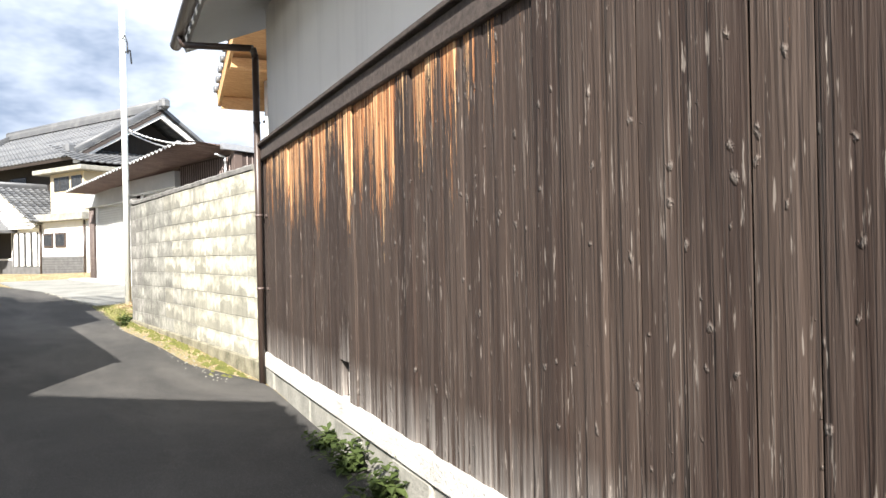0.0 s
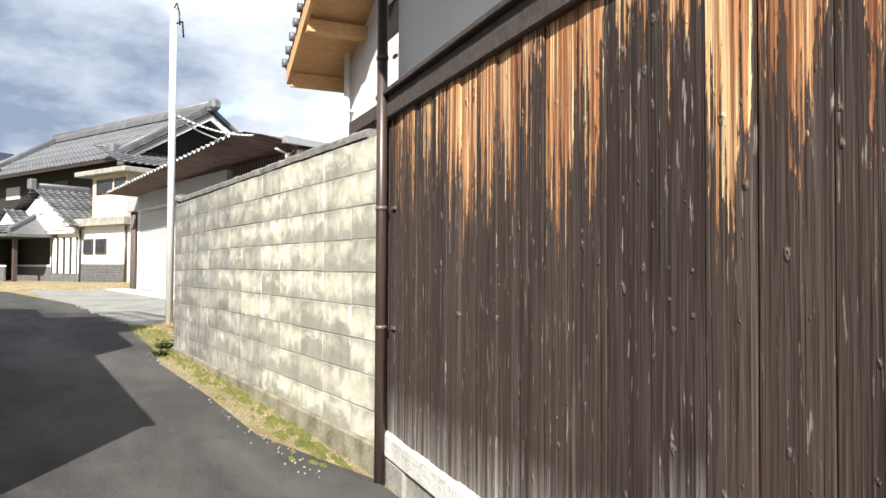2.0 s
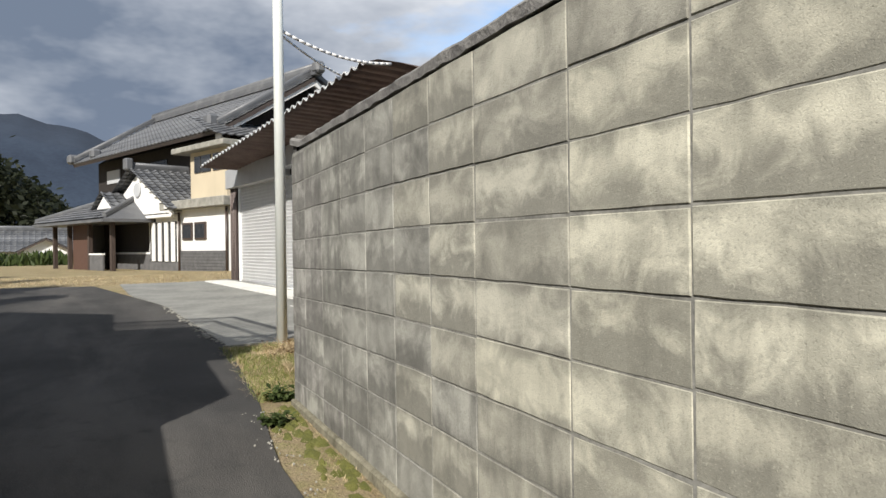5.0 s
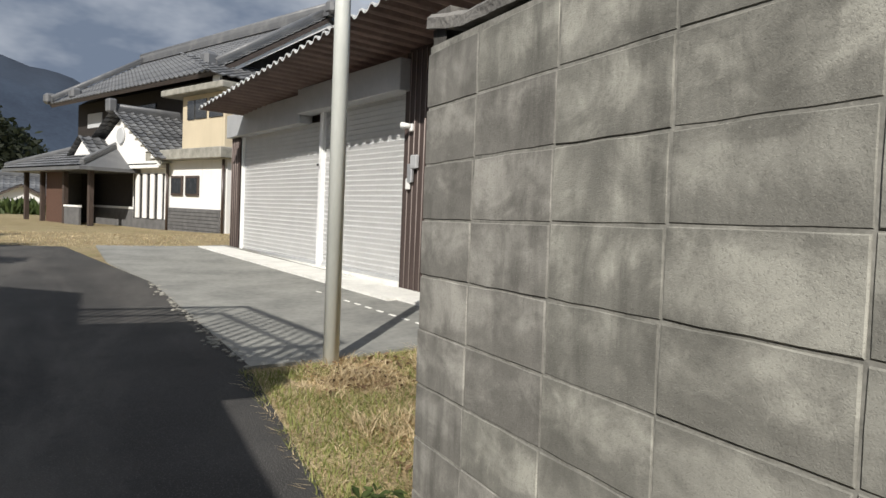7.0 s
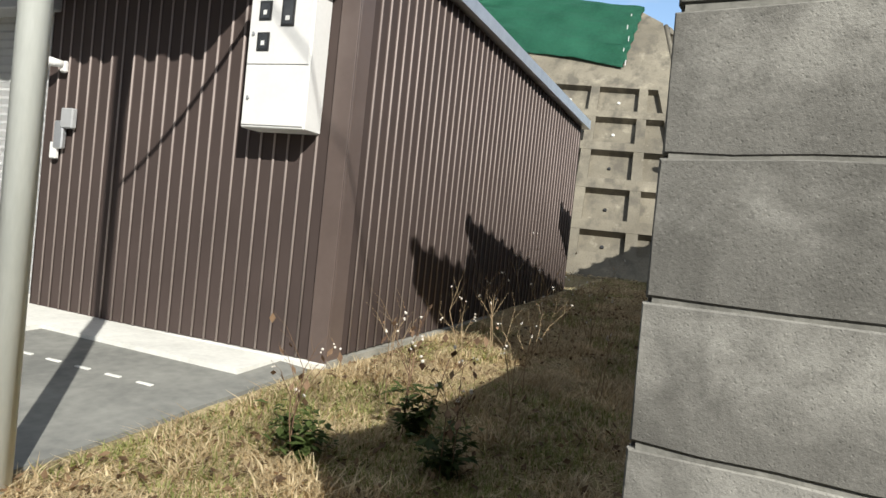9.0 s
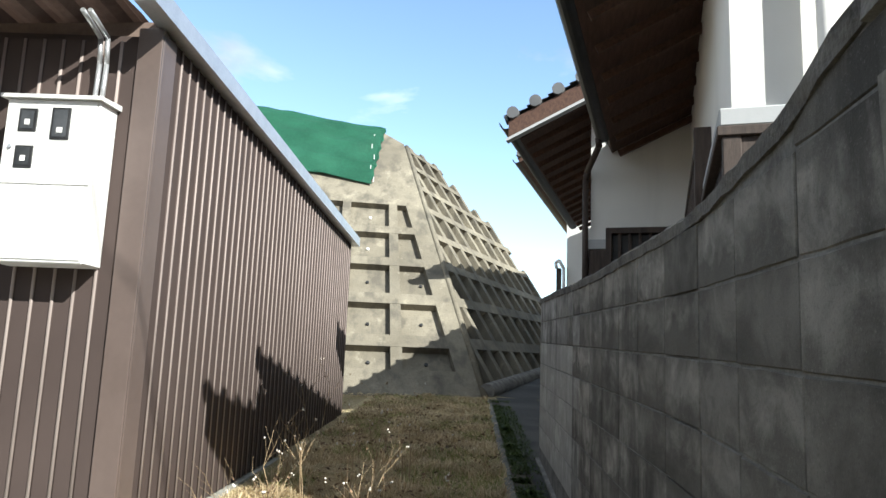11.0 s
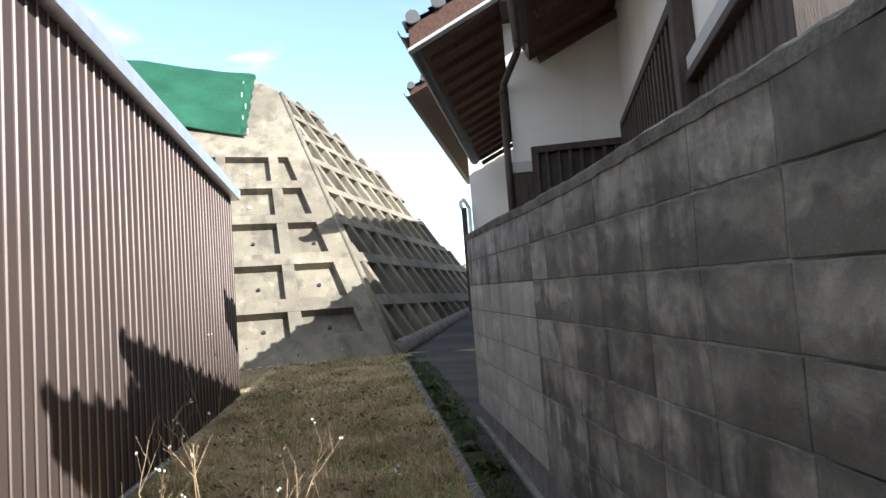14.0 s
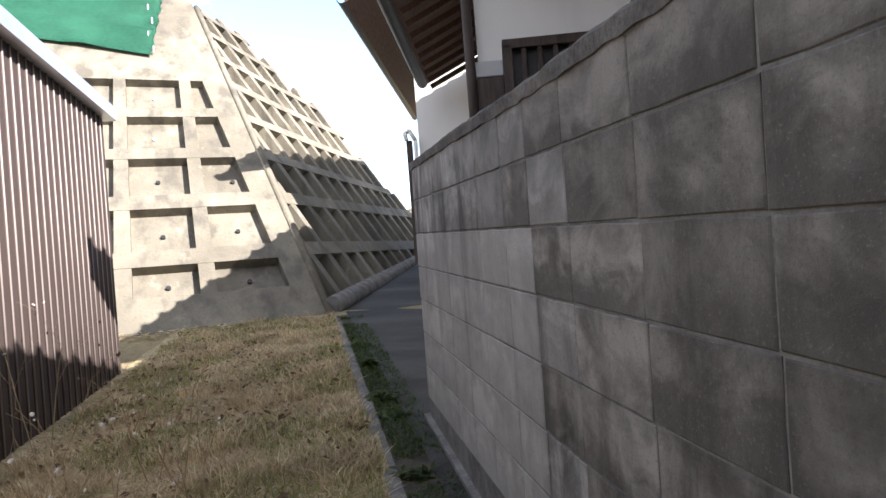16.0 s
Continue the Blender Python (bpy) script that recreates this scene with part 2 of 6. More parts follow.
def make_blocks(name="concrete_block", low=(0.55, 0.525, 0.42), high=(0.73, 0.70, 0.56), damp=(0.29, 0.28, 0.232), line_s=0.92, soot_s=0.65):
    """Smooth concrete, damp-stained from the joints and sooted in broad patches, each block its own."""
    m = Mat(name, 0.9, spec=0.18)
    v, w, raw = m.coords("Object", (1, 1, 1), 11.0), m.coords("World"), m.coords("Object")
    fine, mid = m.noise(v, 150, 3, 0.7), m.noise(w, 0.9, 3, 0.5)
    wave = m.noise(m.coords("Object", (6, 6, 7), 17.0), 1.0, 5, 0.6, 1.0)
    cloud = m.noise(m.coords("Object", (5, 5, 6), 23.0), 1.0, 5, 0.62, 0.8)
    runs = m.noise(m.coords("World", (7, 7, 1.6)), 1.0, 5, 0.62, 0.4)
    own = m.t.nodes.new("ShaderNodeTexWhiteNoise")
    own.noise_dimensions = "1D"
    m.link(m.rnd(), own.inputs["W"])
    own = own.outputs["Value"]
    z = m.axis(raw, 2)
    line = m.math("MULTIPLY_ADD", wave, 0.34, m.math("MULTIPLY_ADD", own, 0.13, -0.165))
    line = m.math("ADD", line, m.math("MULTIPLY_ADD", mid, 0.16, -0.08))
    wet = m.ramp(m.math("MULTIPLY_ADD", m.math("SUBTRACT", line, z), 8.0, 0.5), [(0.2, 0.0), (0.8, 1.0)])
    upper = m.ramp(m.math("MULTIPLY_ADD", m.math("SUBTRACT", z, m.math("MULTIPLY_ADD", cloud, -0.2, 0.275)), 10.0, 0.5), [(0.2, 0.0), (0.8, 0.75)])
    c = m.mix(m.rnd(), low, high)
    c = m.mix(m.math("MULTIPLY", m.ramp(cloud, [(0.42, 0.0), (0.62, 1.0)]), 0.5), c, damp)
    c = m.mix(m.math("MULTIPLY", wet, line_s), c, m.mix(own, damp, tuple(q * 0.85 for q in damp)))
    c = m.mix(m.math("MULTIPLY", upper, line_s), c, tuple(q * 0.8 for q in damp))
    soot = m.math("MULTIPLY", m.ramp(mid, [(0.40, 0.1), (0.60, 1.0)]), m.ramp(runs, [(0.42, 0.0), (0.62, soot_s)]))
    c = m.mix(soot, c, tuple(q * 0.5 for q in damp))
    c = m.mix(m.ramp(fine, [(0.35, 0.3), (0.45, 0.0)]), c, tuple(q * 0.5 for q in damp))
    c = m.mix(m.ramp(fine, [(0.60, 0.0), (0.70, 0.3)]), c, high)
    broad = m.noise(m.coords("World", (2.2, 2.2, 3.2)), 1.0, 6, 0.65, 0.5)
    c = m.mix(m.math("MULTIPLY", m.ramp(broad, [(0.50, 0.0), (0.66, 1.0)]), soot_s * 0.7), c, tuple(q * 0.55 for q in damp))
    c = m.mix(m.math("MULTIPLY", m.ramp(broad, [(0.30, 1.0), (0.40, 0.0)]), 0.35), c, high)
    m.color(c)
    pits = m.ramp(m.voronoi(v, 130), [(0.10, 0.0), (0.24, 1.0)])
    grit = m.noise(v, 260, 3, 0.7)
    m.bump(m.math("MULTIPLY_ADD", pits, 0.5, m.math("ADD", fine, grit)), 0.42, 0.0025)
    return m.m


def make_asphalt():
    m = Mat("asphalt", 0.88, spec=0.3)
    w = m.coords("World")
    grit, big = m.noise(w, 160, 3, 0.7), m.noise(w, 0.9, 5)
    st = m.voronoi(w, 95)
    c = m.mix(m.ramp(big, [(0.35, 0.0), (0.65, 1.0)]), (0.037, 0.035, 0.033), (0.062, 0.059, 0.055))
    c = m.mix(m.ramp(st, [(0.12, 0.8), (0.3, 0.0)]), c, (0.17, 0.162, 0.152))
    c = m.mix(m.ramp(grit, [(0.36, 0.7), (0.5, 0.0)]), c, (0.03, 0.03, 0.03))
    dust = m.noise(m.coords("World", (0.9, 0.28, 0.5)), 1.0, 6, 0.62, 0.6)
    c = m.mix(m.ramp(dust, [(0.46, 0.0), (0.66, 0.5)]), c, (0.14, 0.129, 0.116))
    worn = m.noise(w, 5.0, 5, 0.7)
    c = m.mix(m.ramp(worn, [(0.56, 0.0), (0.70, 0.5)]), c, (0.035, 0.035, 0.034))
    m.color(c)
    m.bump(m.math("ADD", grit, m.math("MULTIPLY", st, 0.6)), 0.7, 0.006)
    return m.m


def make_soil(name="dry_grass_soil", k=1.0):
    m = Mat(name, 0.95, spec=0.15)
    w = m.coords("World")
    a, b, f = m.noise(w, 1.6, 5), m.noise(w, 7, 5, 0.7), m.noise(w, 60, 4, 0.7)
    c = m.mix(m.ramp(a, [(0.35, 0.0), (0.6, 1.0)]), tuple(q * k for q in (0.48, 0.37, 0.22)), tuple(q * k for q in (0.66, 0.53, 0.335)))
    c = m.mix(m.ramp(b, [(0.45, 0.0), (0.62, 0.8)]), c, (0.34, 0.31, 0.14))
    c = m.mix(m.ramp(f, [(0.35, 0.75), (0.52, 0.0)]), c, (0.13, 0.095, 0.055))
    m.color(c)
    m.bump(m.math("ADD", b, f), 0.9, 0.03)
    return m.m


def make_retaining():
    m = Mat("shotcrete", 0.92, spec=0.2)
    w = m.coords("World")
    a, b, f = m.noise(w, 0.55, 5), m.noise(w, 3.2, 6, 0.65), m.noise(w, 28, 4, 0.7)
    c = m.mix(m.ramp(a, [(0.35, 0.0), (0.65, 1.0)]), (0.15, 0.134, 0.104), (0.27, 0.243, 0.188))
    c = m.mix(m.ramp(b, [(0.5, 0.0), (0.68, 0.75)]), c, (0.17, 0.155, 0.125))
    c = m.mix(m.ramp(b, [(0.30, 0.7), (0.42, 0.0)]), c, (0.35, 0.318, 0.248))
    runs = m.noise(m.coords("World", (2.6, 2.6, 0.35)), 1.0, 5, 0.6)
    c = m.mix(m.ramp(runs, [(0.50, 0.0), (0.64, 0.8)]), c, (0.11, 0.10, 0.083))
    c = m.mix(m.ramp(f, [(0.34, 0.45), (0.46, 0.0)]), c, (0.12, 0.11, 0.09))
    m.color(c)
    m.bump(m.math("MULTIPLY_ADD", f, 0.5, b), 0.7, 0.03)
    return m.m


def make_plaster(name, col):
    m = Mat(name, 0.85, spec=0.25)
    w = m.coords("World")
    a, f = m.noise(w, 0.9, 5), m.noise(w, 45, 4)
    runs = m.noise(m.coords("World", (3.5, 3.5, 0.3)), 1.0, 5)
    dark = tuple(x * 0.82 for x in col)
    c = m.mix(m.ramp(a, [(0.35, 0.5), (0.62, 0.0)]), col, dark)
    c = m.mix(m.ramp(runs, [(0.56, 0.0), (0.75, 0.35)]), c, tuple(x * 0.62 for x in col))
    m.color(c)
    m.bump(f, 0.25, 0.003)
    return m.m


def make_tile():
    m = Mat("smoked_clay_tile", 0.42, spec=0.5)
    v, w = m.coords("Object"), m.coords("World")
    a, f = m.noise(w, 2.0, 5), m.noise(w, 30, 4)
    c = m.mix(m.island(), (0.062, 0.064, 0.068), (0.145, 0.148, 0.154))
    c = m.mix(m.ramp(a, [(0.5, 0.0), (0.7, 0.5)]), c, (0.21, 0.21, 0.205))
    m.color(c)
    m.rough(m.ramp(f, [(0.3, 0.35), (0.7, 0.62)]))
    m.bump(f, 0.2, 0.004)
    return m.m


def make_leaf(name, low, high, rough=0.6):
    m = Mat(name, rough, spec=0.3)
    w = m.coords("World")
    c = m.mix(m.island(), low, high)
    c = m.mix(m.ramp(m.noise(w, 2.5, 3), [(0.4, 0.0), (0.6, 0.4)]), c, tuple(x * 0.6 for x in low))
    m.color(c)
    thin = m.t.nodes.new("ShaderNodeBsdfTranslucent")
    both = m.t.nodes.new("ShaderNodeMixShader")
    both.inputs[0].default_value = 0.42
    m.link(c, thin.inputs["Color"])
    m.link(m.b.outputs[0], both.inputs[1])
    m.link(thin.outputs[0], both.inputs[2])
    m.link(both.outputs[0], m.t.nodes["Material Output"].inputs["Surface"])
    return m.m


def make_steel():
    """Dark brown painted sheet; sun glint on the raised ribs is put into a paler colour."""
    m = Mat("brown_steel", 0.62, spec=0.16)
    w = m.coords("World")
    c = m.mix(m.noise(w, 2.5, 5), (0.056, 0.042, 0.038), (0.082, 0.061, 0.055))
    y = m.axis(m.coords("Object"), 1)
    # This mask picks the rib tops, which carry the painted sun glint.
    worn = m.math("MULTIPLY", m.ramp(m.math("MULTIPLY", y, 10.0), [(0.05, 0.0), (0.085, 1.0)]), m.ramp(m.noise(m.coords("World", (8, 8, 1.5)), 1.0, 4), [(0.3, 0.65), (0.6, 1.0)]))
    c = m.mix(worn, c, (0.34, 0.285, 0.262))
    m.color(c)
    m.bump(m.noise(w, 22, 3), 0.06, 0.003)
    return m.m


PLANK = make_planks()
BLOCK = make_blocks(line_s=0.85, soot_s=0.42)
# Alley blocks: real stains, plus the alley's shade put into darker base colours.
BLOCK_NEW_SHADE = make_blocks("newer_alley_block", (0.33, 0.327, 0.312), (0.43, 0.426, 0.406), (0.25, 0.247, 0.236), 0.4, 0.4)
BLOCK_SHADE = make_blocks("shaded_stained_block", (0.23, 0.227, 0.218), (0.40, 0.394, 0.376), (0.15, 0.147, 0.14), 0.55, 0.95)
BLOCK_ALLEY = make_blocks("shade_dark_block", (0.155, 0.147, 0.135), (0.31, 0.296, 0.272), (0.095, 0.090, 0.082), 0.8, 0.95)
# Lane blocks grey northward; the lower brightness there is put into the colour.
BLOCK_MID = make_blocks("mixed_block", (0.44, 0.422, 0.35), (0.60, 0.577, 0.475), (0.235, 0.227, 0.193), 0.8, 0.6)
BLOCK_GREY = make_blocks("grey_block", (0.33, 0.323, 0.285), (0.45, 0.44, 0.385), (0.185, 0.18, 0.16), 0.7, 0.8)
BLOCK_DARK = make_blocks("dimmed_grey_block", (0.30, 0.29, 0.262), (0.42, 0.405, 0.365), (0.165, 0.158, 0.142), 0.65, 0.8)
ASPHALT = make_asphalt()
SOIL = make_soil("yard_soil", 0.62)
STRAWBED = make_soil()
DRAINSOIL = simple("damp_soil", (0.035, 0.030, 0.022), (0.10, 0.085, 0.06), 9, 0.95, bump=0.8, dist=0.02, kind="World")
SHOTCRETE = make_retaining()
PLASTER = make_plaster("lime_plaster", (0.80, 0.79, 0.76))
PLASTER_GREY = make_plaster("grey_plaster", (0.48, 0.49, 0.50))
BEIGE = make_plaster("beige_render", (0.56, 0.48, 0.345))
TILE = make_tile()
JOINT = simple("dark_joint", (0.075, 0.073, 0.07), (0.20, 0.197, 0.187), 9, 0.95, bump=0.5)
MORTAR = simple("mortar", (0.13, 0.127, 0.112), (0.33, 0.32, 0.285), 7, 0.95, bump=0.5)
CAP = simple("weathered_coping", (0.11, 0.105, 0.10), (0.26, 0.25, 0.23), 7, 0.95, bump=0.7, dist=0.01, kind="World")
FOOTING = simple("footing_concrete", (0.19, 0.185, 0.16), (0.36, 0.345, 0.30), 5, 0.95, bump=0.7, dist=0.01, kind="World")
# Darker coping colour, used on the alley wall.
ALLEYCAP = simple("dark_coping", (0.045, 0.042, 0.039), (0.15, 0.142, 0.13), 7, 0.95, bump=0.7, dist=0.01, kind="World")
MOSSFOOT = simple("mossy_footing", (0.10, 0.092, 0.062), (0.30, 0.275, 0.20), 6, 0.95, bump=0.8, dist=0.012, kind="World")
SILLSTONE = simple("sill_stone", (0.46, 0.44, 0.40), (0.72, 0.70, 0.65), 6, 0.9, bump=0.8, dist=0.015, kind="World")
APRON = simple("apron_concrete", (0.16, 0.16, 0.148), (0.29, 0.286, 0.258), 1.6, 0.85, bump=0.35, dist=0.004, kind="World")
KERB = simple("pale_concrete", (0.58, 0.57, 0.53), (0.76, 0.75, 0.70), 3, 0.9, bump=0.4, kind="World")
BEAM = simple("dark_beam", (0.035, 0.027, 0.024), (0.095, 0.075, 0.065), 3, 0.75, bump=0.6, dist=0.006, stretch=(12, 1.2, 12))
DARKWOOD = simple("stained_wood", (0.030, 0.022, 0.019), (0.085, 0.060, 0.048), 4, 0.65, bump=0.4, dist=0.004, stretch=(8, 8, 1))
BOARDBROWN = simple("weathered_brown_boards", (0.035, 0.026, 0.022), (0.085, 0.062, 0.051), 4, 0.65, bump=0.4, dist=0.004, stretch=(8, 8, 1))
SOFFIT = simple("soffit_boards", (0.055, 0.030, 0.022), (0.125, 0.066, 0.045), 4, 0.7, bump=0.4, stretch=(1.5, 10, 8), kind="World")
# Dark boards, with the shade they stand in put into the near-black colour.
BOARDBLACK = simple("shade_black_boards", (0.012, 0.010, 0.009), (0.035, 0.028, 0.024), 4, 0.8, bump=0.4, stretch=(8, 8, 1))
# Verge cedar: direct sun is put into the bright orange base colour.
LITWOOD = simple("sunlit_cedar", (0.50, 0.27, 0.11), (0.68, 0.42, 0.20), 5, 0.6, bump=0.3, stretch=(1.5, 10, 8), kind="World")
BROWN = make_steel()
BROWN_TRIM = simple("brown_trim", (0.108, 0.080, 0.070), (0.132, 0.099, 0.087), 2.5, 0.36, 0.0, 0.05, spec=0.6, kind="World")
SHUTTER = simple("white_shutter", (0.76, 0.76, 0.75), (0.84, 0.84, 0.83), 2.2, 0.38, 0.0, 0.05, spec=0.5, kind="World")
BOXGREY = simple("shutter_case", (0.34, 0.345, 0.35), (0.42, 0.425, 0.43), 2.5, 0.4, 0.0, 0.05, spec=0.5, kind="World")
ALU = simple("aluminium", (0.55, 0.56, 0.58), (0.68, 0.69, 0.70), 8, 0.35, 0.7, 0.05)
GALV = simple("galvanised_pole", (0.60, 0.62, 0.575), (0.72, 0.735, 0.69), 7, 0.45, 0.1, 0.1, stretch=(1, 1, 0.2))
ROOFUNDER = simple("rusty_roof_sheet", (0.14, 0.10, 0.082), (0.23, 0.17, 0.14), 3, 0.65, 0.1, 0.2, kind="World")
METERWHITE = simple("meter_box_enamel", (0.74, 0.73, 0.71), (0.82, 0.81, 0.79), 4, 0.4, 0.0, 0.05, spec=0.5)
DARKGLASS = simple("meter_glass", (0.02, 0.022, 0.024), (0.05, 0.052, 0.055), 9, 0.12, 0.0, 0.02, spec=0.7)
BLACK = simple("black_plastic", (0.015, 0.015, 0.016), (0.035, 0.035, 0.036), 9, 0.45, 0.0, 0.05)
PIPE = simple("brown_downpipe", (0.036, 0.024, 0.019), (0.068, 0.046, 0.037), 6, 0.38, 0.0, 0.05, spec=0.6, stretch=(1, 1, 0.3))
RUST = simple("rusted_pipe", (0.11, 0.046, 0.028), (0.20, 0.090, 0.055), 6, 0.75, 0.0, 0.3, stretch=(1, 1, 0.4))
GREEN = simple("green_tarpaulin", (0.022, 0.125, 0.070), (0.045, 0.205, 0.122), 1.4, 0.45, 0.0, 0.3, dist=0.03, kind="World", spec=0.5)
MOSS = simple("moss", (0.095, 0.105, 0.022), (0.21, 0.205, 0.05), 14, 0.95, 0.0, 0.9, dist=0.02, kind="World")
GRASSDRY = make_leaf("dry_grass", (0.42, 0.31, 0.17), (0.90, 0.76, 0.50))
DEADLEAF = make_leaf("dead_leaf", (0.09, 0.055, 0.03), (0.36, 0.24, 0.14))
GRASSGREEN = make_leaf("green_grass", (0.20, 0.23, 0.065), (0.44, 0.44, 0.17))
WEED = make_leaf("weed_leaf", (0.05, 0.075, 0.022), (0.12, 0.16, 0.05))
STALK = simple("dry_stalk", (0.10, 0.055, 0.035), (0.26, 0.17, 0.10), 8, 0.85)
STRAW = simple("straw_stalk", (0.24, 0.165, 0.10), (0.46, 0.35, 0.21), 8, 0.85)
SEED = simple("seed_fluff", (0.55, 0.50, 0.43), (0.78, 0.73, 0.66), 12, 0.95)
FOREST = make_leaf("conifer_needles", (0.012, 0.017, 0.009), (0.034, 0.040, 0.018))
BARK = simple("bark", (0.05, 0.035, 0.025), (0.11, 0.08, 0.06), 10, 0.95, bump=0.8, dist=0.02)
# Distance haze over the woods is put into the base colour as blue.
MOUNTAIN = simple("haze_blue_mountain", (0.015, 0.024, 0.042), (0.030, 0.044, 0.068), 0.03, 0.95, 0.0, 0.0, kind="World")
CORRUG = simple("grey_corrugated", (0.13, 0.13, 0.125), (0.24, 0.24, 0.23), 2, 0.55, 0.2, 0.1, kind="World")
KAWARAWALL = simple("slate_cladding", (0.085, 0.083, 0.083), (0.15, 0.147, 0.145), 5, 0.7, 0.0, 0.3, kind="World")


# ---- builders ----
def box(bm, x0, x1, y0, y1, z0, z1, bevel=0.0):
    vs = [bm.verts.new((x, y, z)) for z in (z0, z1) for y in (y0, y1) for x in (x0, x1)]
    fs = [bm.faces.new([vs[i] for i in f]) for f in ((0, 2, 3, 1), (4, 5, 7, 6), (0, 1, 5, 4), (2, 6, 7, 3), (0, 4, 6, 2), (1, 3, 7, 5))]
    if bevel:
        es = list({e for f in fs for e in f.edges})
        bmesh.ops.bevel(bm, geom=es, offset=bevel, segments=1, affect="EDGES")
    return bm


def prism(bm, pts, axis, a, b):
    """A polygon of (u, v) pulled from a to b along an axis: x takes (y, z), y takes (x, z), z takes (x, y)."""
    def at(u, v, w):
        return {"x": (w, u, v), "y": (u, w, v), "z": (u, v, w)}[axis]
    lo, hi = [bm.verts.new(at(u, v, a)) for u, v in pts], [bm.verts.new(at(u, v, b)) for u, v in pts]
    n = len(pts)
    bm.faces.new(lo), bm.faces.new(hi)
    for i in range(n):
        bm.faces.new((lo[i], lo[(i + 1) % n], hi[(i + 1) % n], hi[i]))
    bmesh.ops.recalc_face_normals(bm, faces=bm.faces[:])
    return bm


def tube(bm, a, b, r, r2=None, n=12, caps=True):
    a, b = Vector(a), Vector(b)
    r2 = r if r2 is None else r2
    d = (b - a).normalized()
    s = d.orthogonal().normalized()
    t = d.cross(s)
    rings = []
    for p, q in ((a, r), (b, r2)):
        rings.append([bm.verts.new(p + (s * math.cos(k * math.tau / n) + t * math.sin(k * math.tau / n)) * q) for k in range(n)])
    for k in range(n):
        f = bm.faces.new((rings[0][k], rings[0][(k + 1) % n], rings[1][(k + 1) % n], rings[1][k]))
        f.smooth = True
    if caps:
        bm.faces.new(rings[0][::-1]), bm.faces.new(rings[1])
    return bm


def polytube(bm, pts, r, n=8):
    for p, q in zip(pts, pts[1:]):
        tube(bm, p, q, r, n=n)
    return bm


def obj(name, bm, mat, label="", category="", group="", kind="", m=None, smooth=False):
    me = bpy.data.meshes.new(name)
    if smooth:
        for f in bm.faces:
            f.smooth = True
    bm.to_mesh(me)
    bm.free()
    me.materials.append(mat)
    ob = new(name, me)
    if m is not None:
        ob.matrix_world = m
    return tagged(ob, label, category, group, kind)


def thing(name, m, label, category, group="", kind=""):
    e = new(name)
    e.empty_display_size = 0.2
    e.matrix_world = m
    return tagged(e, label, category, group, kind)


def part(name, bm, mat, parent, label="", smooth=False):
    ob = obj(name, bm, mat, smooth=smooth)
    ob.parent = parent
    if any(w in name for w in ("roof", "_tiles", "lattice_rail", "gable_steps", "stem", "seed_head", "_leaves", "purlin")):
        ob["kind"] = "stuff"
    if label:
        ob["label"] = label
    return ob


def along(p, q, z=0.0):
    """A frame at p: x runs to q, z is up, y is to the left of x."""
    return Matrix.Translation((p[0], p[1], z)) @ Matrix.Rotation(math.atan2(q[1] - p[1], q[0] - p[0]), 4, "Z")


def B():
    return bmesh.new()


def ease(v, pts):
    for (a, fa), (b, fb) in zip(pts, pts[1:]):
        if v <= b:
            w = max(0.0, min(1.0, (v - a) / (b - a)))
            return fa + (fb - fa) * w
    return pts[-1][1]


def ground_z(x, y):
    """The lie of the land: the road climbs gently to the north, the yard and alley to the east."""
    base = ease(y, [(-8, -0.42), (3, -0.28), (6, -0.22), (8.3, -0.12), (11.5, -0.09), (14, 0.03), (20, 0.17), (27, 0.33), (60, 0.33)])
    east = 0.05 * max(0.0, min(x, 14.0) - 3.3) + 0.11 * max(0.0, min(x, 24.0) - 14.4)
    bank = 0.09 * max(0.0, min(1.0, (x - 4.5) / 4.0)) * max(0.0, min(1.0, (14.4 - y) / 2.0))
    return base + east + bank


def kerb_y(x):
    """The edging between the grass strip and the drain along the alley wall."""
    return 12.30 + 0.124 * (x - 7.94)


# ---- ground ----
def sheet(bm, pts_left, pts_right, step=0.5, lift=0.0, across=4):
    """A strip that follows the ground between two lines of plan points."""
    def walk_line(pts, n):
        seg = [math.dist(a, b) for a, b in zip(pts, pts[1:])]
        total, out = sum(seg), []
        for k in range(n + 1):
            d = total * k / n
            for (a, b), l in zip(zip(pts, pts[1:]), seg):
                if d <= l + 1e-6:
                    w = d / l
                    out.append((a[0] + (b[0] - a[0]) * w, a[1] + (b[1] - a[1]) * w))
                    break
                d -= l
            else:
                out.append(pts[-1])
        return out
    length = max(sum(math.dist(a, b) for a, b in zip(p, p[1:])) for p in (pts_left, pts_right))
    n = max(2, int(length / step))
    left, right = walk_line(pts_left, n), walk_line(pts_right, n)
    grid = []
    for a, b in zip(left, right):
        row = []
        for k in range(across + 1):
            w = k / across
            x, y = a[0] + (b[0] - a[0]) * w, a[1] + (b[1] - a[1]) * w
            row.append(bm.verts.new((x, y, ground_z(x, y) + lift)))
        grid.append(row)
    for r, q in zip(grid, grid[1:]):
        for k in range(across):
            bm.faces.new((r[k], r[k + 1], q[k + 1], q[k]))
    bmesh.ops.recalc_face_normals(bm, faces=bm.faces[:])
    for f in bm.faces:
        if f.normal.z < 0:
            f.normal_flip()
    return bm


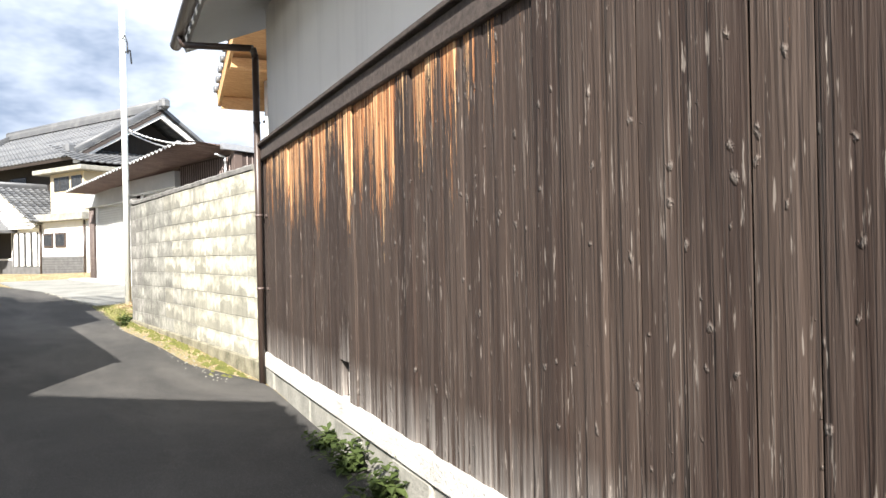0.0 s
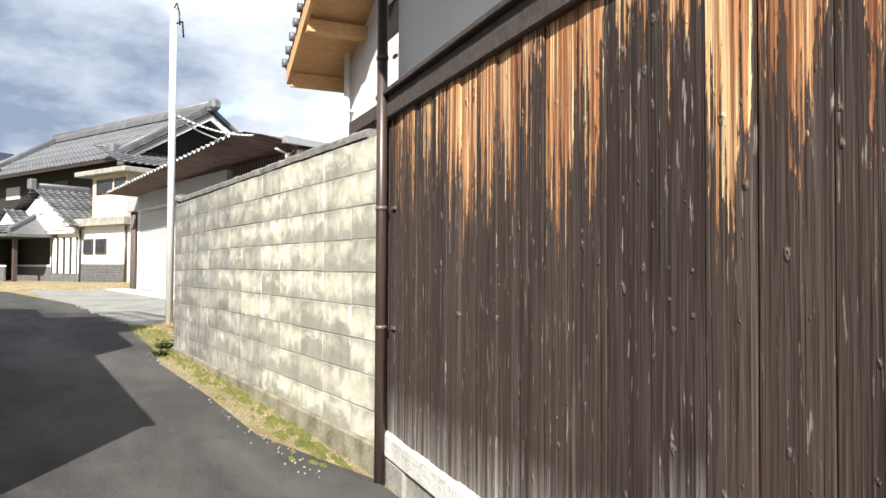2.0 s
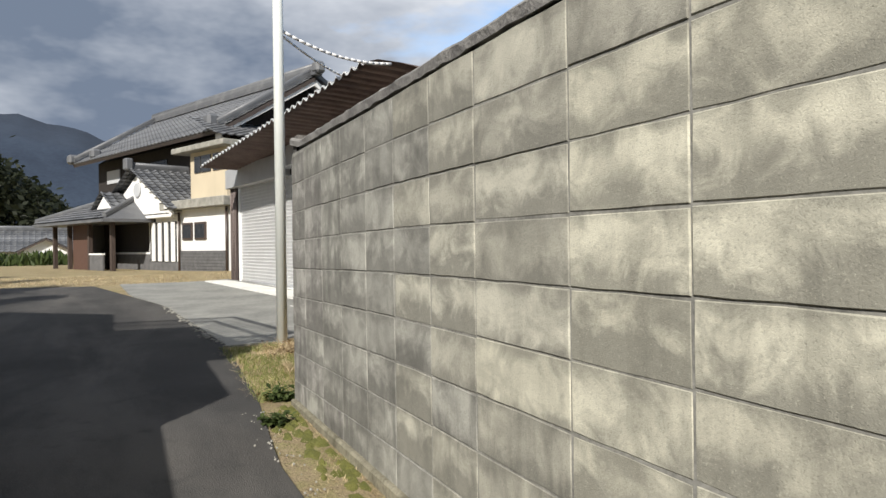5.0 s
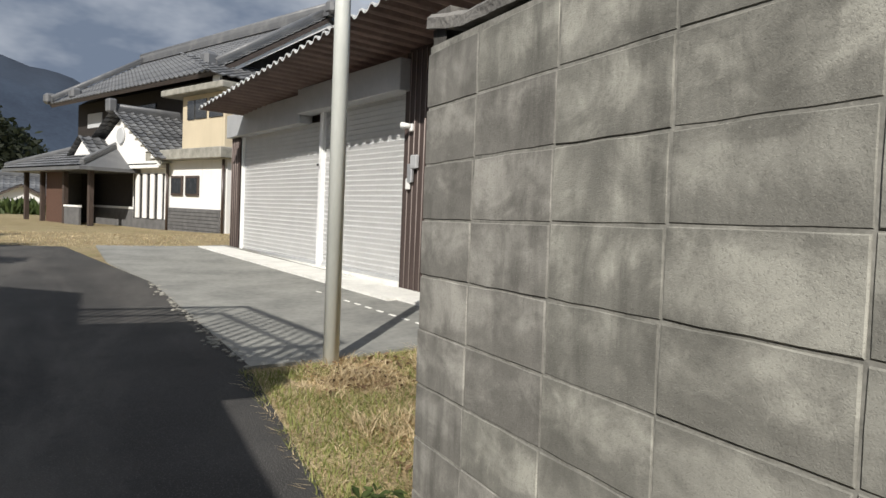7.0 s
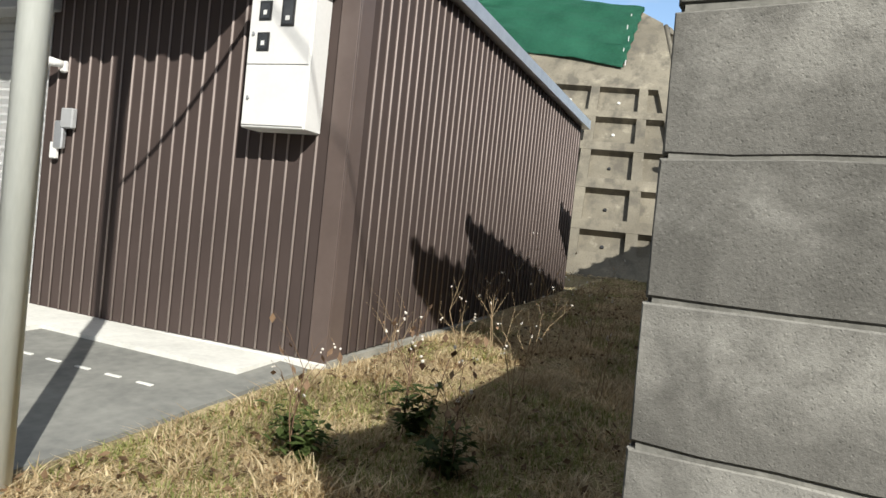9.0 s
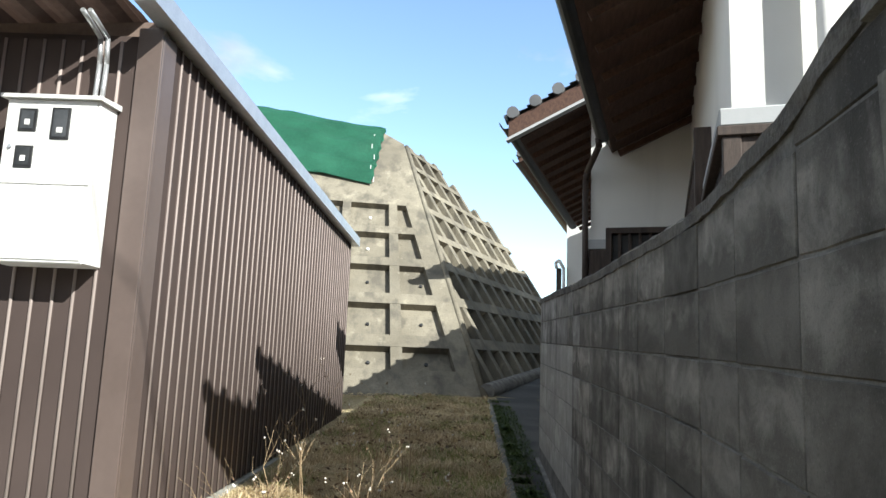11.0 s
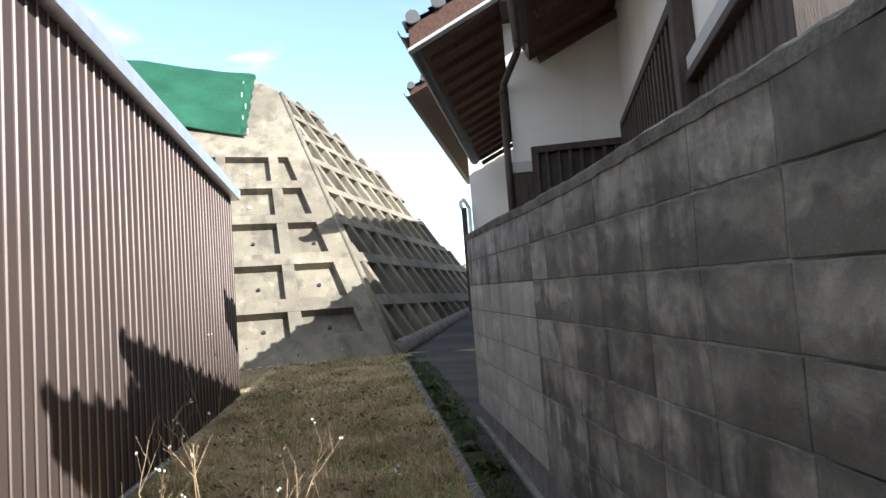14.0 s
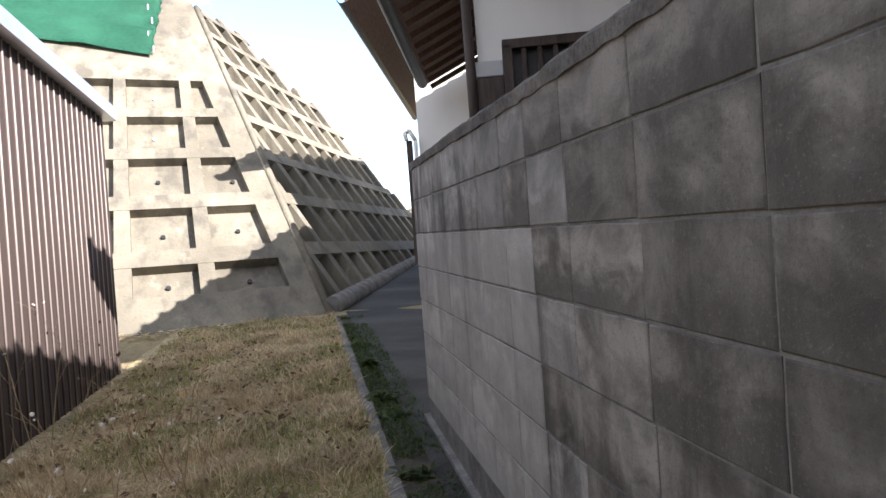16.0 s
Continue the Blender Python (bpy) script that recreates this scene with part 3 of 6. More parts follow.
def build_ground():
    xs = [-1500, -400, -120, -50, -25] + [-14 + 1.0 * i for i in range(40)] + [27, 34, 60, 150, 500, 1500]
    ys = [-1500, -300, -80, -30] + [-14 + 1.0 * i for i in range(46)] + [34, 40, 50, 70, 120, 300, 1500]
    b = B()
    g = [[b.verts.new((x, y, ground_z(x, y) - 0.012)) for x in xs] for y in ys]
    for r, q in zip(g, g[1:]):
        for k in range(len(xs) - 1):
            b.faces.new((r[k], r[k + 1], q[k + 1], q[k]))
    obj("ground", b, SOIL, "dry grass and bare soil over gently rising land", "ground", kind="structure", smooth=True)
    b = sheet(B(), [(-0.9, -8), (-0.5, 3), (0.25, 6), (0.25, 10.9), (-1.0, 13), (-3.0, 24)], [(1.15, -8), (2.42, 3.3), (2.83, 5.8), (2.5, 7), (2.47, 10.2), (2.62, 11.7), (2.68, 13.9), (2.3, 18.2), (1.1, 23.2)], 0.4, 0.004, 6)
    obj("road", b, ASPHALT, "worn grey asphalt lane with patches of shade", "road", kind="structure")
    b = sheet(B(), [(2.68, 13.87), (2.3, 18.2), (1.8, 20.5), (1.6, 23.5)], [(5.32, 14.24), (5.34, 14.6), (4.7, 19), (3.95, 23.7)], 0.4, 0.012, 5)
    bmesh.ops.solidify(b, geom=b.faces[:], thickness=0.08)
    obj("pavement_apron", b, APRON, "smooth grey concrete yard in front of the garage", "pavement", kind="structure")
    b = sheet(B(), [(2.66, 13.86), (5.36, 14.22), (14.3, 15.1)], [(2.6, 11.56), (4.9, 11.92), (14.3, 13.09)], 0.25, 0.0, 12)
    rng = random.Random(5)
    for v in b.verts:
        v.co.z += 0.022 * noise.noise(Vector((v.co.x * 1.7, v.co.y * 1.7, 0))) + 0.006 * rng.random() - 0.008
    obj("ground_grass_strip", b, STRAWBED, "matted straw and soil between garage and alley", "ground", kind="structure", smooth=True)
    b = sheet(B(), [(3.0, 11.69), (4.9, 11.92), (14.3, 13.09)], [(3.0, 11.5), (4.25, 11.53), (9.1, 12.02), (14.3, 12.75)], 0.25, -0.006, 3)
    obj("ground_drain", b, DRAINSOIL, "dark damp soil in the drain along the alley wall", "ground", kind="structure", smooth=True)
    b = sheet(B(), [(6.6, 11.92), (9.0, 12.22), (12, 12.62), (14.7, 13.0), (20, 11.6), (26, 9.8)], [(6.6, 11.78), (9, 12.04), (9.6, 11.2), (13, 10.8), (19, 9.4), (26, 7.4)], 0.4, 0.006, 4)
    obj("road_alley", b, ASPHALT, "dark narrow asphalt alley climbing past the slope", "road", kind="structure")


build_ground()


# ---- timber storehouse wall ----
WALL_A, WALL_B = (1.196, -4.2), (2.893, 5.87)
WL = math.dist(WALL_A, WALL_B)
MW = along(WALL_A, WALL_B)


def build_storehouse():
    st = thing("storehouse", MW, "old timber-clad storehouse with white plaster above", "building")
    b = B()
    box(b, 0, WL, -0.30, -0.035, -0.6, 3.4)
    part("wall_core", b, PLASTER, st, "white lime plaster wall")
    b = B()
    box(b, -0.02, WL + 0.03, -0.02, 0.055, 1.765, 1.885, 0.008)
    box(b, -0.02, WL + 0.05, -0.02, 0.085, 1.885, 1.915, 0.005)
    part("beam", b, BEAM, st, "dark weathered timber beam over the boards")
    b = B()
    box(b, 0, WL + 0.02, -0.03, 0.055, -0.085, 0.045, 0.012)
    part("sill_stone", b, SILLSTONE, st, "pale stone sill under the boards")
    rng = random.Random(4)
    x = -0.05
    while x < WL:
        w = min(rng.choice((0.5, 0.62, 0.48, 0.7)), WL + 0.03 - x)
        b = B()
        box(b, x + 0.004, x + w - 0.004, -0.05, 0.04 + rng.uniform(-0.012, 0.012), -0.6, -0.088, 0.015)
        part("foundation_stone", b, FOOTING, st)
        x += w
    b = B()
    box(b, WL - 0.02, WL + 0.012, -0.04, 0.035, 0.04, 1.765, 0.004)
    part("corner_post", b, BEAM, st)
    return st


storehouse = build_storehouse()


def build_planks(st):
    rng = random.Random(11)
    meshes = {}
    x = 1.2
    while x < WL - 0.02:
        w = rng.choice((0.14, 0.155, 0.17, 0.185, 0.2))
        if x + w > WL - 0.03:
            w = WL - 0.02 - x
        key = round(w, 3)
        if key not in meshes:
            b = B()
            c, d = 0.004, 0.024
            prof = [(0.0032, -0.03), (0.0032, d - c), (c, d), (key * 0.35, d + 0.003), (key * 0.7, d + 0.001), (key - c, d), (key - 0.0032, d - c), (key - 0.0032, -0.03)]
            prism(b, prof, "z", 0.0, 1.73)
            me = bpy.data.meshes.new("plank")
            b.to_mesh(me)
            b.free()
            me.materials.append(PLANK)
            meshes[key] = me
        hole = 7.82 < x + w / 2 < 8.06
        ob = new("plank", meshes[key])
        ob.parent = st
        lift = 0.235 if hole else rng.uniform(-0.004, 0.004)
        ob.matrix_basis = pose(x, rng.uniform(-0.007, 0.007), 0.043 + lift, 0, rng.uniform(-0.12, 0.12), rng.uniform(-0.9, 0.9))
        if hole:
            ob.scale = (1, 1, 0.862)
            ob["label"] = "board broken off at the foot"
        x += w


# ---- concrete block walls ----
FRONT_X, FRONT_TOP = 2.87, 1.714
COURSES = [-0.286 + 0.2 * i for i in range(11)]
FRONT_COLS = [5.915, 6.35, 6.786, 7.2, 7.65, 8.1, 8.66, 9.05, 9.452, 9.852, 10.285, 10.7, 11.135, 11.512]
AL_PTS = ((2.848, 11.508), (4.25, 11.531), (9.0, 12.086))
MF = along((FRONT_X + 0.004, 5.9), (FRONT_X - 0.024, 11.54))


def course_sag(x):
    """How far the courses of the lane wall have settled, x metres from its south end."""
    return -0.034 * max(0.0, min(1.0, (x - 3.3) / 2.3)) ** 1.3



def alley_y(x):
    """The face of the alley wall, which bends a little past the corner."""
    (x0, y0), (x1, y1), (x2, y2) = AL_PTS
    return y0 + (y1 - y0) * (x - x0) / (x1 - x0) if x < x1 else y1 + (y2 - y1) * (x - x1) / (x2 - x1)


def alley_top(x):
    """Height of the alley coping, rising with the ground and humped at the corner."""
    return ease(x, [(2.8, 1.83), (3.05, 1.825), (3.3, 1.775), (4.0, 1.755), (5.0, 1.768), (6.0, 1.782), (6.8, 1.807), (7.7, 1.85), (9.0, 1.892)])


def alley_joint(x, k):
    """Height of the k-th bed joint; the courses climb gently."""
    return 1.27 + 0.03 * (x - 3.0) + 0.2 * k


def block_mesh(w, h, mat, seed=0, depth=0.11, gap=0.0042):
    """A block with slightly uneven, chipped edges."""
    r = random.Random(seed)
    b = B()
    x0, x1, z0, z1 = gap / 2, w - gap / 2, gap / 2, h - gap / 2
    line = [(x0 + (x1 - x0) * k / 4, z0) for k in range(4)] + [(x1, z0 + (z1 - z0) * k / 2) for k in range(2)]
    line += [(x1 - (x1 - x0) * k / 4, z1) for k in range(4)] + [(x0, z1 - (z1 - z0) * k / 2) for k in range(2)]
    cx, cz = w / 2, h / 2
    back = [b.verts.new((x, -depth, z)) for x, z in line]
    mid, top = [], []
    for x, z in line:
        c = r.choice((0.002, 0.0025, 0.003, 0.004))
        j, k = r.uniform(0, 0.0025), r.uniform(0, 0.0025)
        sx, sz = (1 if x < cx else -1), (1 if z < cz else -1)
        ex, ez = abs(x - cx) > w / 2 - 0.01, abs(z - cz) > h / 2 - 0.01
        mid.append(b.verts.new((x + sx * j * ex, -c, z + sz * k * ez)))
        top.append(b.verts.new((x + sx * (c + j) * ex, 0, z + sz * (c + k) * ez)))
    b.faces.new(top)
    n = len(line)
    for lo, hi in ((back, mid), (mid, top)):
        for k in range(n):
            b.faces.new((lo[k], lo[(k + 1) % n], hi[(k + 1) % n], hi[k]))
    bmesh.ops.recalc_face_normals(b, faces=b.faces[:])
    me = bpy.data.meshes.new("block")
    b.to_mesh(me)
    b.free()
    me.materials.append(mat)
    return me


def build_block_walls():
    b = B()
    box(b, 0.01, 5.60, -0.112, -0.0032, -0.5, FRONT_TOP - 0.01)
    front = obj("wall_block_front", b, MORTAR, "grey concrete block garden wall along the lane", "wall", kind="structure", m=MF)
    b = B()
    xs = [2.9, 3.3, 4.25] + [4.75 + 0.5 * k for k in range(9)] + [8.97]
    rows = [[b.verts.new((x, alley_y(x) - dy, z)) for dy, z in ((0.004, -0.5), (0.004, alley_top(x) - 0.03), (0.13, alley_top(x) - 0.03), (0.13, -0.5))] for x in xs]
    for p, q in zip(rows, rows[1:]):
        for k in range(4):
            b.faces.new((p[k], p[(k + 1) % 4], q[(k + 1) % 4], q[k]))
    b.faces.new(rows[0]), b.faces.new(rows[-1][::-1])
    bmesh.ops.recalc_face_normals(b, faces=b.faces[:])
    alley = obj("wall_block_alley", b, JOINT, "shaded grey concrete block wall along the alley", "wall", kind="structure")
    rng = random.Random(2)
    for wall, x0, x1 in ((front, 0.24, 5.62), (alley, 2.865, 9.03)):
        b = B()
        prev = None
        n = int((x1 - x0) / 0.07)
        for k in range(n + 1):
            x = x0 + (x1 - x0) * k / n
            j = [rng.uniform(-0.004, 0.004) for _ in range(4)]
            y0, top = (0.0, FRONT_TOP + 0.062) if wall is front else (alley_y(x), alley_top(x))
            if wall is front and x > 5.35:
                top += 0.05 * (x - 5.35) / 0.27
            ring = [b.verts.new(p) for p in ((x, y0 - 0.135, top - 0.055), (x, y0 + 0.006 + j[0], top - 0.055 + j[2]), (x, y0 + 0.009 + j[1], top - 0.016 + j[3]), (x, y0 - 0.008, top + j[3]), (x, y0 - 0.12, top))]
            if prev:
                for i in range(5):
                    b.faces.new((prev[i], prev[(i + 1) % 5], ring[(i + 1) % 5], ring[i]))
            else:
                b.faces.new(ring)
            prev = ring
        b.faces.new(prev[::-1])
        bmesh.ops.recalc_face_normals(b, faces=b.faces[:])
        part("coping", b, CAP if wall is front else ALLEYCAP, wall, "rough dark mortar coping")
    b = B()
    for x in (6.6, 7.4, 8.2):
        x1 = x + 0.82
        vs = [b.verts.new((xx, alley_y(xx) + dy, zz)) for xx in (x, x1) for dy, zz in ((-0.1, -0.3), (0.035, -0.3), (0.03, ground_z(xx, 12.0) + 0.03), (-0.1, ground_z(xx, 12.0) + 0.04))]
        for f in ((0, 1, 2, 3), (4, 5, 6, 7), (0, 1, 5, 4), (1, 2, 6, 5), (2, 3, 7, 6), (3, 0, 4, 7)):
            b.faces.new([vs[i] for i in f])
    bmesh.ops.recalc_face_normals(b, faces=b.faces[:])
    part("footing", b, CAP, alley, "low grey concrete footing")
    b = B()
    box(b, 0, 5.6, -0.15, 0.03, -0.5, -0.055, 0.012)
    part("footing", b, MOSSFOOT, front, "stained mossy concrete footing")
    return front, alley


wall_front, wall_alley = build_block_walls()


def lay_blocks(wall, cols, courses, plain):
    meshes = {}
    for a, c in zip(cols, cols[1:]):
        for z in courses:
            h = 0.2
            kind = plain(a + random.Random(int(a * 997) + int(z * 613)).uniform(-0.45, 0.45))
            key = (round(c - a, 3), h, kind)
            key += (int(z * 10) % 4,)
            if key not in meshes:
                meshes[key] = block_mesh(*key)
            ob = new("block", meshes[key])
            ob.parent = wall
            r = random.Random(int(a * 1000) * 31 + int(z * 1000))
            tilt = -math.degrees(math.atan2(course_sag(c) - course_sag(a), c - a))
            ob.matrix_basis = pose(a, r.uniform(-0.0018, 0.0018), z + course_sag(a) + r.uniform(-0.0015, 0.0015), 0, tilt + r.uniform(-0.15, 0.15), r.uniform(-0.18, 0.18))


def lay_alley_blocks(wall, cols, kind):
    """Courses that follow the bend and the climb of the alley wall."""
    meshes = {}
    for a, c in zip(cols, cols[1:]):
        ya, yc = alley_y(a), alley_y(c)
        turn = math.degrees(math.atan2(yc - ya, c - a))
        for k in range(-5, 3):
            z = alley_joint(a, k)
            h = 0.2 if k < 1 else 0.2 if k == 1 and alley_top(a) - 0.05 - z > 0.2 else alley_top((a + c) / 2) - 0.05 - z
            if h < 0.05:
                continue
            mat = kind(a, z)
            key = (round(math.hypot(c - a, yc - ya), 3), round(h, 2), mat, k % 4)
            if key not in meshes:
                meshes[key] = block_mesh(*key, gap=0.004)
            ob = new("block", meshes[key])
            ob.parent = wall
            r = random.Random(int(a * 1000) * 31 + k)
            ob.matrix_basis = pose(a, ya + r.uniform(-0.0012, 0.0012), z, 0, -1.72, turn + r.uniform(-0.1, 0.1))


# ---- garage ----
GC, GN, GE = (5.43, 14.2), (4.0, 23.45), (11.3, 14.80)
MG = along(GC, GN)
GL = math.dist(GC, GN)
MS = along(GE, GC)
SL = math.dist(GC, GE)


def ribbed(b, x0, x1, z0, z1, pitch=0.112, rib=0.026, d=0.012, top=None, foot=None):
    """Sheet with narrow rounded ribs in the plane y = 0, ribs standing to +y. top gives the upper edge's height along x."""
    pts, x = [], x0
    while x < x1 - 1e-4:
        pts.append((x, 0))
        for k in range(7):
            dx, y = pitch - rib * (1 - k / 6), d * math.sin(math.pi * k / 6) ** 0.5
            if x + dx < x1:
                pts.append((x + dx, y))
        x += pitch
    pts.append((x1, 0))
    prev = None
    for px, py in [p for i, p in enumerate(pts) if i == 0 or p[0] > pts[i - 1][0] + 1e-5]:
        zt = top(px) if top else z1
        zb = foot(px) if foot else z0
        cur = [b.verts.new((px, py, zb)), b.verts.new((px, py, zt)), b.verts.new((px, py - 0.02, zt)), b.verts.new((px, py - 0.02, zb))]
        if prev:
            for i in range(4):
                f = b.faces.new((prev[i], prev[(i + 1) % 4], cur[(i + 1) % 4], cur[i]))
                f.smooth = i == 0 and py + last > 1e-6
        else:
            b.faces.new(cur)
        prev, last = cur, py
    b.faces.new(prev[::-1])
    bmesh.ops.recalc_face_normals(b, faces=b.faces[:])
    return b


def side_top(x):
    """Height of the side wall's top, x from the far end."""
    return 2.80 + 0.31 * x / SL


def build_garage():
    g = thing("garage", MG, "long garage clad in ribbed dark brown steel", "garage")
    to_side = MG.inverted() @ MS
    b = B()
    box(b, 0.06, 2.78, -0.3, -0.03, 0.1, 3.05)
    box(b, 2.78, GL, -0.5, -0.2, 0.1, 3.05)
    box(b, GL - 0.15, GL, -5.7, -0.1, 0.1, 2.7)
    part("wall_core", b, BROWN, g)
    b = B()
    box(b, 0.02, SL - 0.05, -0.25, -0.025, 0.05, 2.8)
    o = part("side_core", b, BROWN, g)
    o.matrix_basis = to_side
    b = ribbed(B(), 0.12, 2.79, 0.185, 3.0, 0.112)
    part("front_cladding", b, BROWN, g, "ribbed brown steel sheet")
    b = ribbed(B(), 0.0, SL - 0.10, 0.3, 2.9, 0.12, 0.028, top=side_top, foot=lambda x: 0.395 - 0.19 * x / SL)
    o = part("side_cladding", b, BROWN, g, "ribbed brown steel sheet")
    o.matrix_basis = to_side
    b = B()
    box(b, -0.02, 0.12, -0.06, 0.02, 0.18, 3.08, 0.003)
    part("corner_trim", b, BROWN_TRIM, g, "folded brown corner flashing")
    b = B()
    box(b, SL - 0.16, SL + 0.0, -0.06, 0.022, 0.19, 3.06, 0.003)
    o = part("corner_trim", b, BROWN_TRIM, g)
    o.matrix_basis = to_side
    b = B()
    prism(b, [(-0.1, side_top(-0.1) - 0.02), (SL + 0.3, side_top(SL) - 0.005), (SL + 0.3, side_top(SL) + 0.115), (-0.1, side_top(-0.1) + 0.10)], "y", -0.02, 0.10)
    o = part("verge_flashing", b, ALU, g, "pale grey metal verge flashing")
    o.matrix_basis = to_side
    # low concrete plinth
    b = B()
    box(b, -0.02, 2.8, -0.3, 0.03, -0.2, 0.18, 0.008)
    box(b, 2.8, GL + 0.1, -0.5, 0.02, -0.2, 0.25, 0.008)
    part("plinth", b, KERB, g, "pale concrete plinth")
    b = B()
    prism(b, [(2.0, 0.185), (GL, 0.29), (GL, -0.2), (2.0, -0.2)], "y", 0.0, 0.62)
    prism(b, [(0.3, 0.165), (2.0, 0.183), (2.0, -0.2), (0.3, -0.2)], "y", 0.0, 0.5)
    part("ramp", b, KERB, g, "pale worn concrete ramp strip")
    b = B()
    prism(b, [(0, 0.385), (SL, 0.195), (SL, -0.2), (0, -0.2)], "y", -0.2, 0.045)
    o = part("side_plinth", b, FOOTING, g, "grey concrete plinth")
    o.matrix_basis = to_side
    # roller shutters
    for x0, x1, zc in ((2.83, 5.22, 2.55), (5.34, 8.86, 2.43)):
        b = B()
        z, k = 0.27, 0
        prev = None
        while z < zc:
            pr = [(0.0, 0.0), (0.026, 0.004), (0.050, 0.009), (0.064, 0.003)]
            for dz, dy in pr:
                cur = [b.verts.new((x0, -0.10 + dy, z + dz)), b.verts.new((x1, -0.10 + dy, z + dz))]
                if prev:
                    b.faces.new((prev[0], prev[1], cur[1], cur[0]))
                prev = cur
            z += 0.07
        bmesh.ops.solidify(b, geom=b.faces[:], thickness=0.004)
        sh = part("shutter", b, SHUTTER, g, "white steel roller shutter, closed")
        b = B()
        box(b, x0, x1, -0.12, -0.07, 0.25, 0.30, 0.006)
        part("bottom_rail", b, ALU, sh, "aluminium bottom rail")
    for x0, x1, y1, z0, z1 in ((2.72, 5.80, 0.14, 2.55, 2.93), (5.80, 9.45, 0.10, 2.42, 2.86)):
        b = B()
        box(b, x0, x1, -0.12, y1, z0, z1, 0.008)
        part("shutter_case", b, BOXGREY, g, "grey steel shutter case")
    for x0, x1 in ((2.79, 2.84), (5.22, 5.34), (8.86, 8.92)):
        b = B()
        box(b, x0, x1, -0.14, -0.04, 0.25, 2.6, 0.004)
        part("guide_rail", b, SHUTTER, g, "white guide rail")
    b = ribbed(B(), 8.92, 9.4, 0.25, 2.5)
    part("front_cladding", b, BROWN, g)
    b = B()
    polytube(b, [(5.28, 0.0, 1.75), (5.28, 0.0, 1.78)], 0.018)
    part("lock", b, BLACK, g)
    # roof of wide corrugated sheets, higher at the front
    b = B()
    prev = None
    n = 180
    for k in range(n + 1):
        x = 0.12 + 8.35 * k / n
        wave = (0.0, 0.012, 0.055, 0.055, 0.012)[k % 5]
        zf, zb = 3.225 - 0.0505 * x + wave, 2.90 - 0.03 * x + wave
        yf, yb = 1.04 - 0.016 * x, -6.0
        if x < 0.28:
            ye = 0.02 + 1.01 * (x - 0.12) / 0.16
            yf, zf = ye, zf + (zb - zf) * (yf - ye) / (yf + 6.0)
        cur = [b.verts.new((x, yf, zf)), b.verts.new((x, yb, zb))]
        if prev:
            b.faces.new((prev[0], prev[1], cur[1], cur[0]))
        prev = cur
    bmesh.ops.solidify(b, geom=b.faces[:], thickness=0.006)
    roof = part("roof_sheet", b, ROOFUNDER, g, "brown corrugated roof sheet with deep eave")
    b = B()
    prev = None
    for k in range(n + 1):
        x = 0.12 + 8.35 * k / n
        if x < 0.28:
            continue
        wave = (0.0, 0.012, 0.055, 0.055, 0.012)[k % 5]
        zf, yf = 3.225 - 0.0505 * x + wave, 1.04 - 0.016 * x
        cur = [b.verts.new((x, yf + 0.006, zf - 0.016)), b.verts.new((x, yf + 0.006, zf + 0.006)), b.verts.new((x, yf - 0.10, zf))]
        if prev:
            b.faces.new((prev[0], prev[1], cur[1], cur[0]))
            b.faces.new((prev[1], prev[2], cur[2], cur[1]))
        prev = cur
    bmesh.ops.solidify(b, geom=b.faces[:], thickness=0.003)
    part("roof_edge", b, SHUTTER, roof, "pale cut edge of the roof sheet")
    b = B()
    prism(b, [(0.0, 3.05), (9.4, 2.66), (9.4, 2.76), (0.0, 3.16)], "y", -0.16, -0.06)
    part("purlin", b, ROOFUNDER, g, "rusty roof purlins")
    return g


garage = build_garage()


def build_yard_marks():
    """A row of small pale plates let into the yard before the garage."""
    first = None
    for k in range(11):
        m = MG @ pose(0.55 + 0.24 * k, 0.98, 0)
        z = ground_z(m.translation.x, m.translation.y)
        m.translation.z = z + 0.012
        if first is None:
            b = B()
            box(b, -0.055, 0.055, -0.014, 0.014, -0.01, 0.006, 0.003)
            first = obj("yard_marker", b, KERB, "small pale plate let into the grey yard", "marker", "row of yard markers", m=m)
        else:
            copy_thing(first, m)


build_yard_marks()


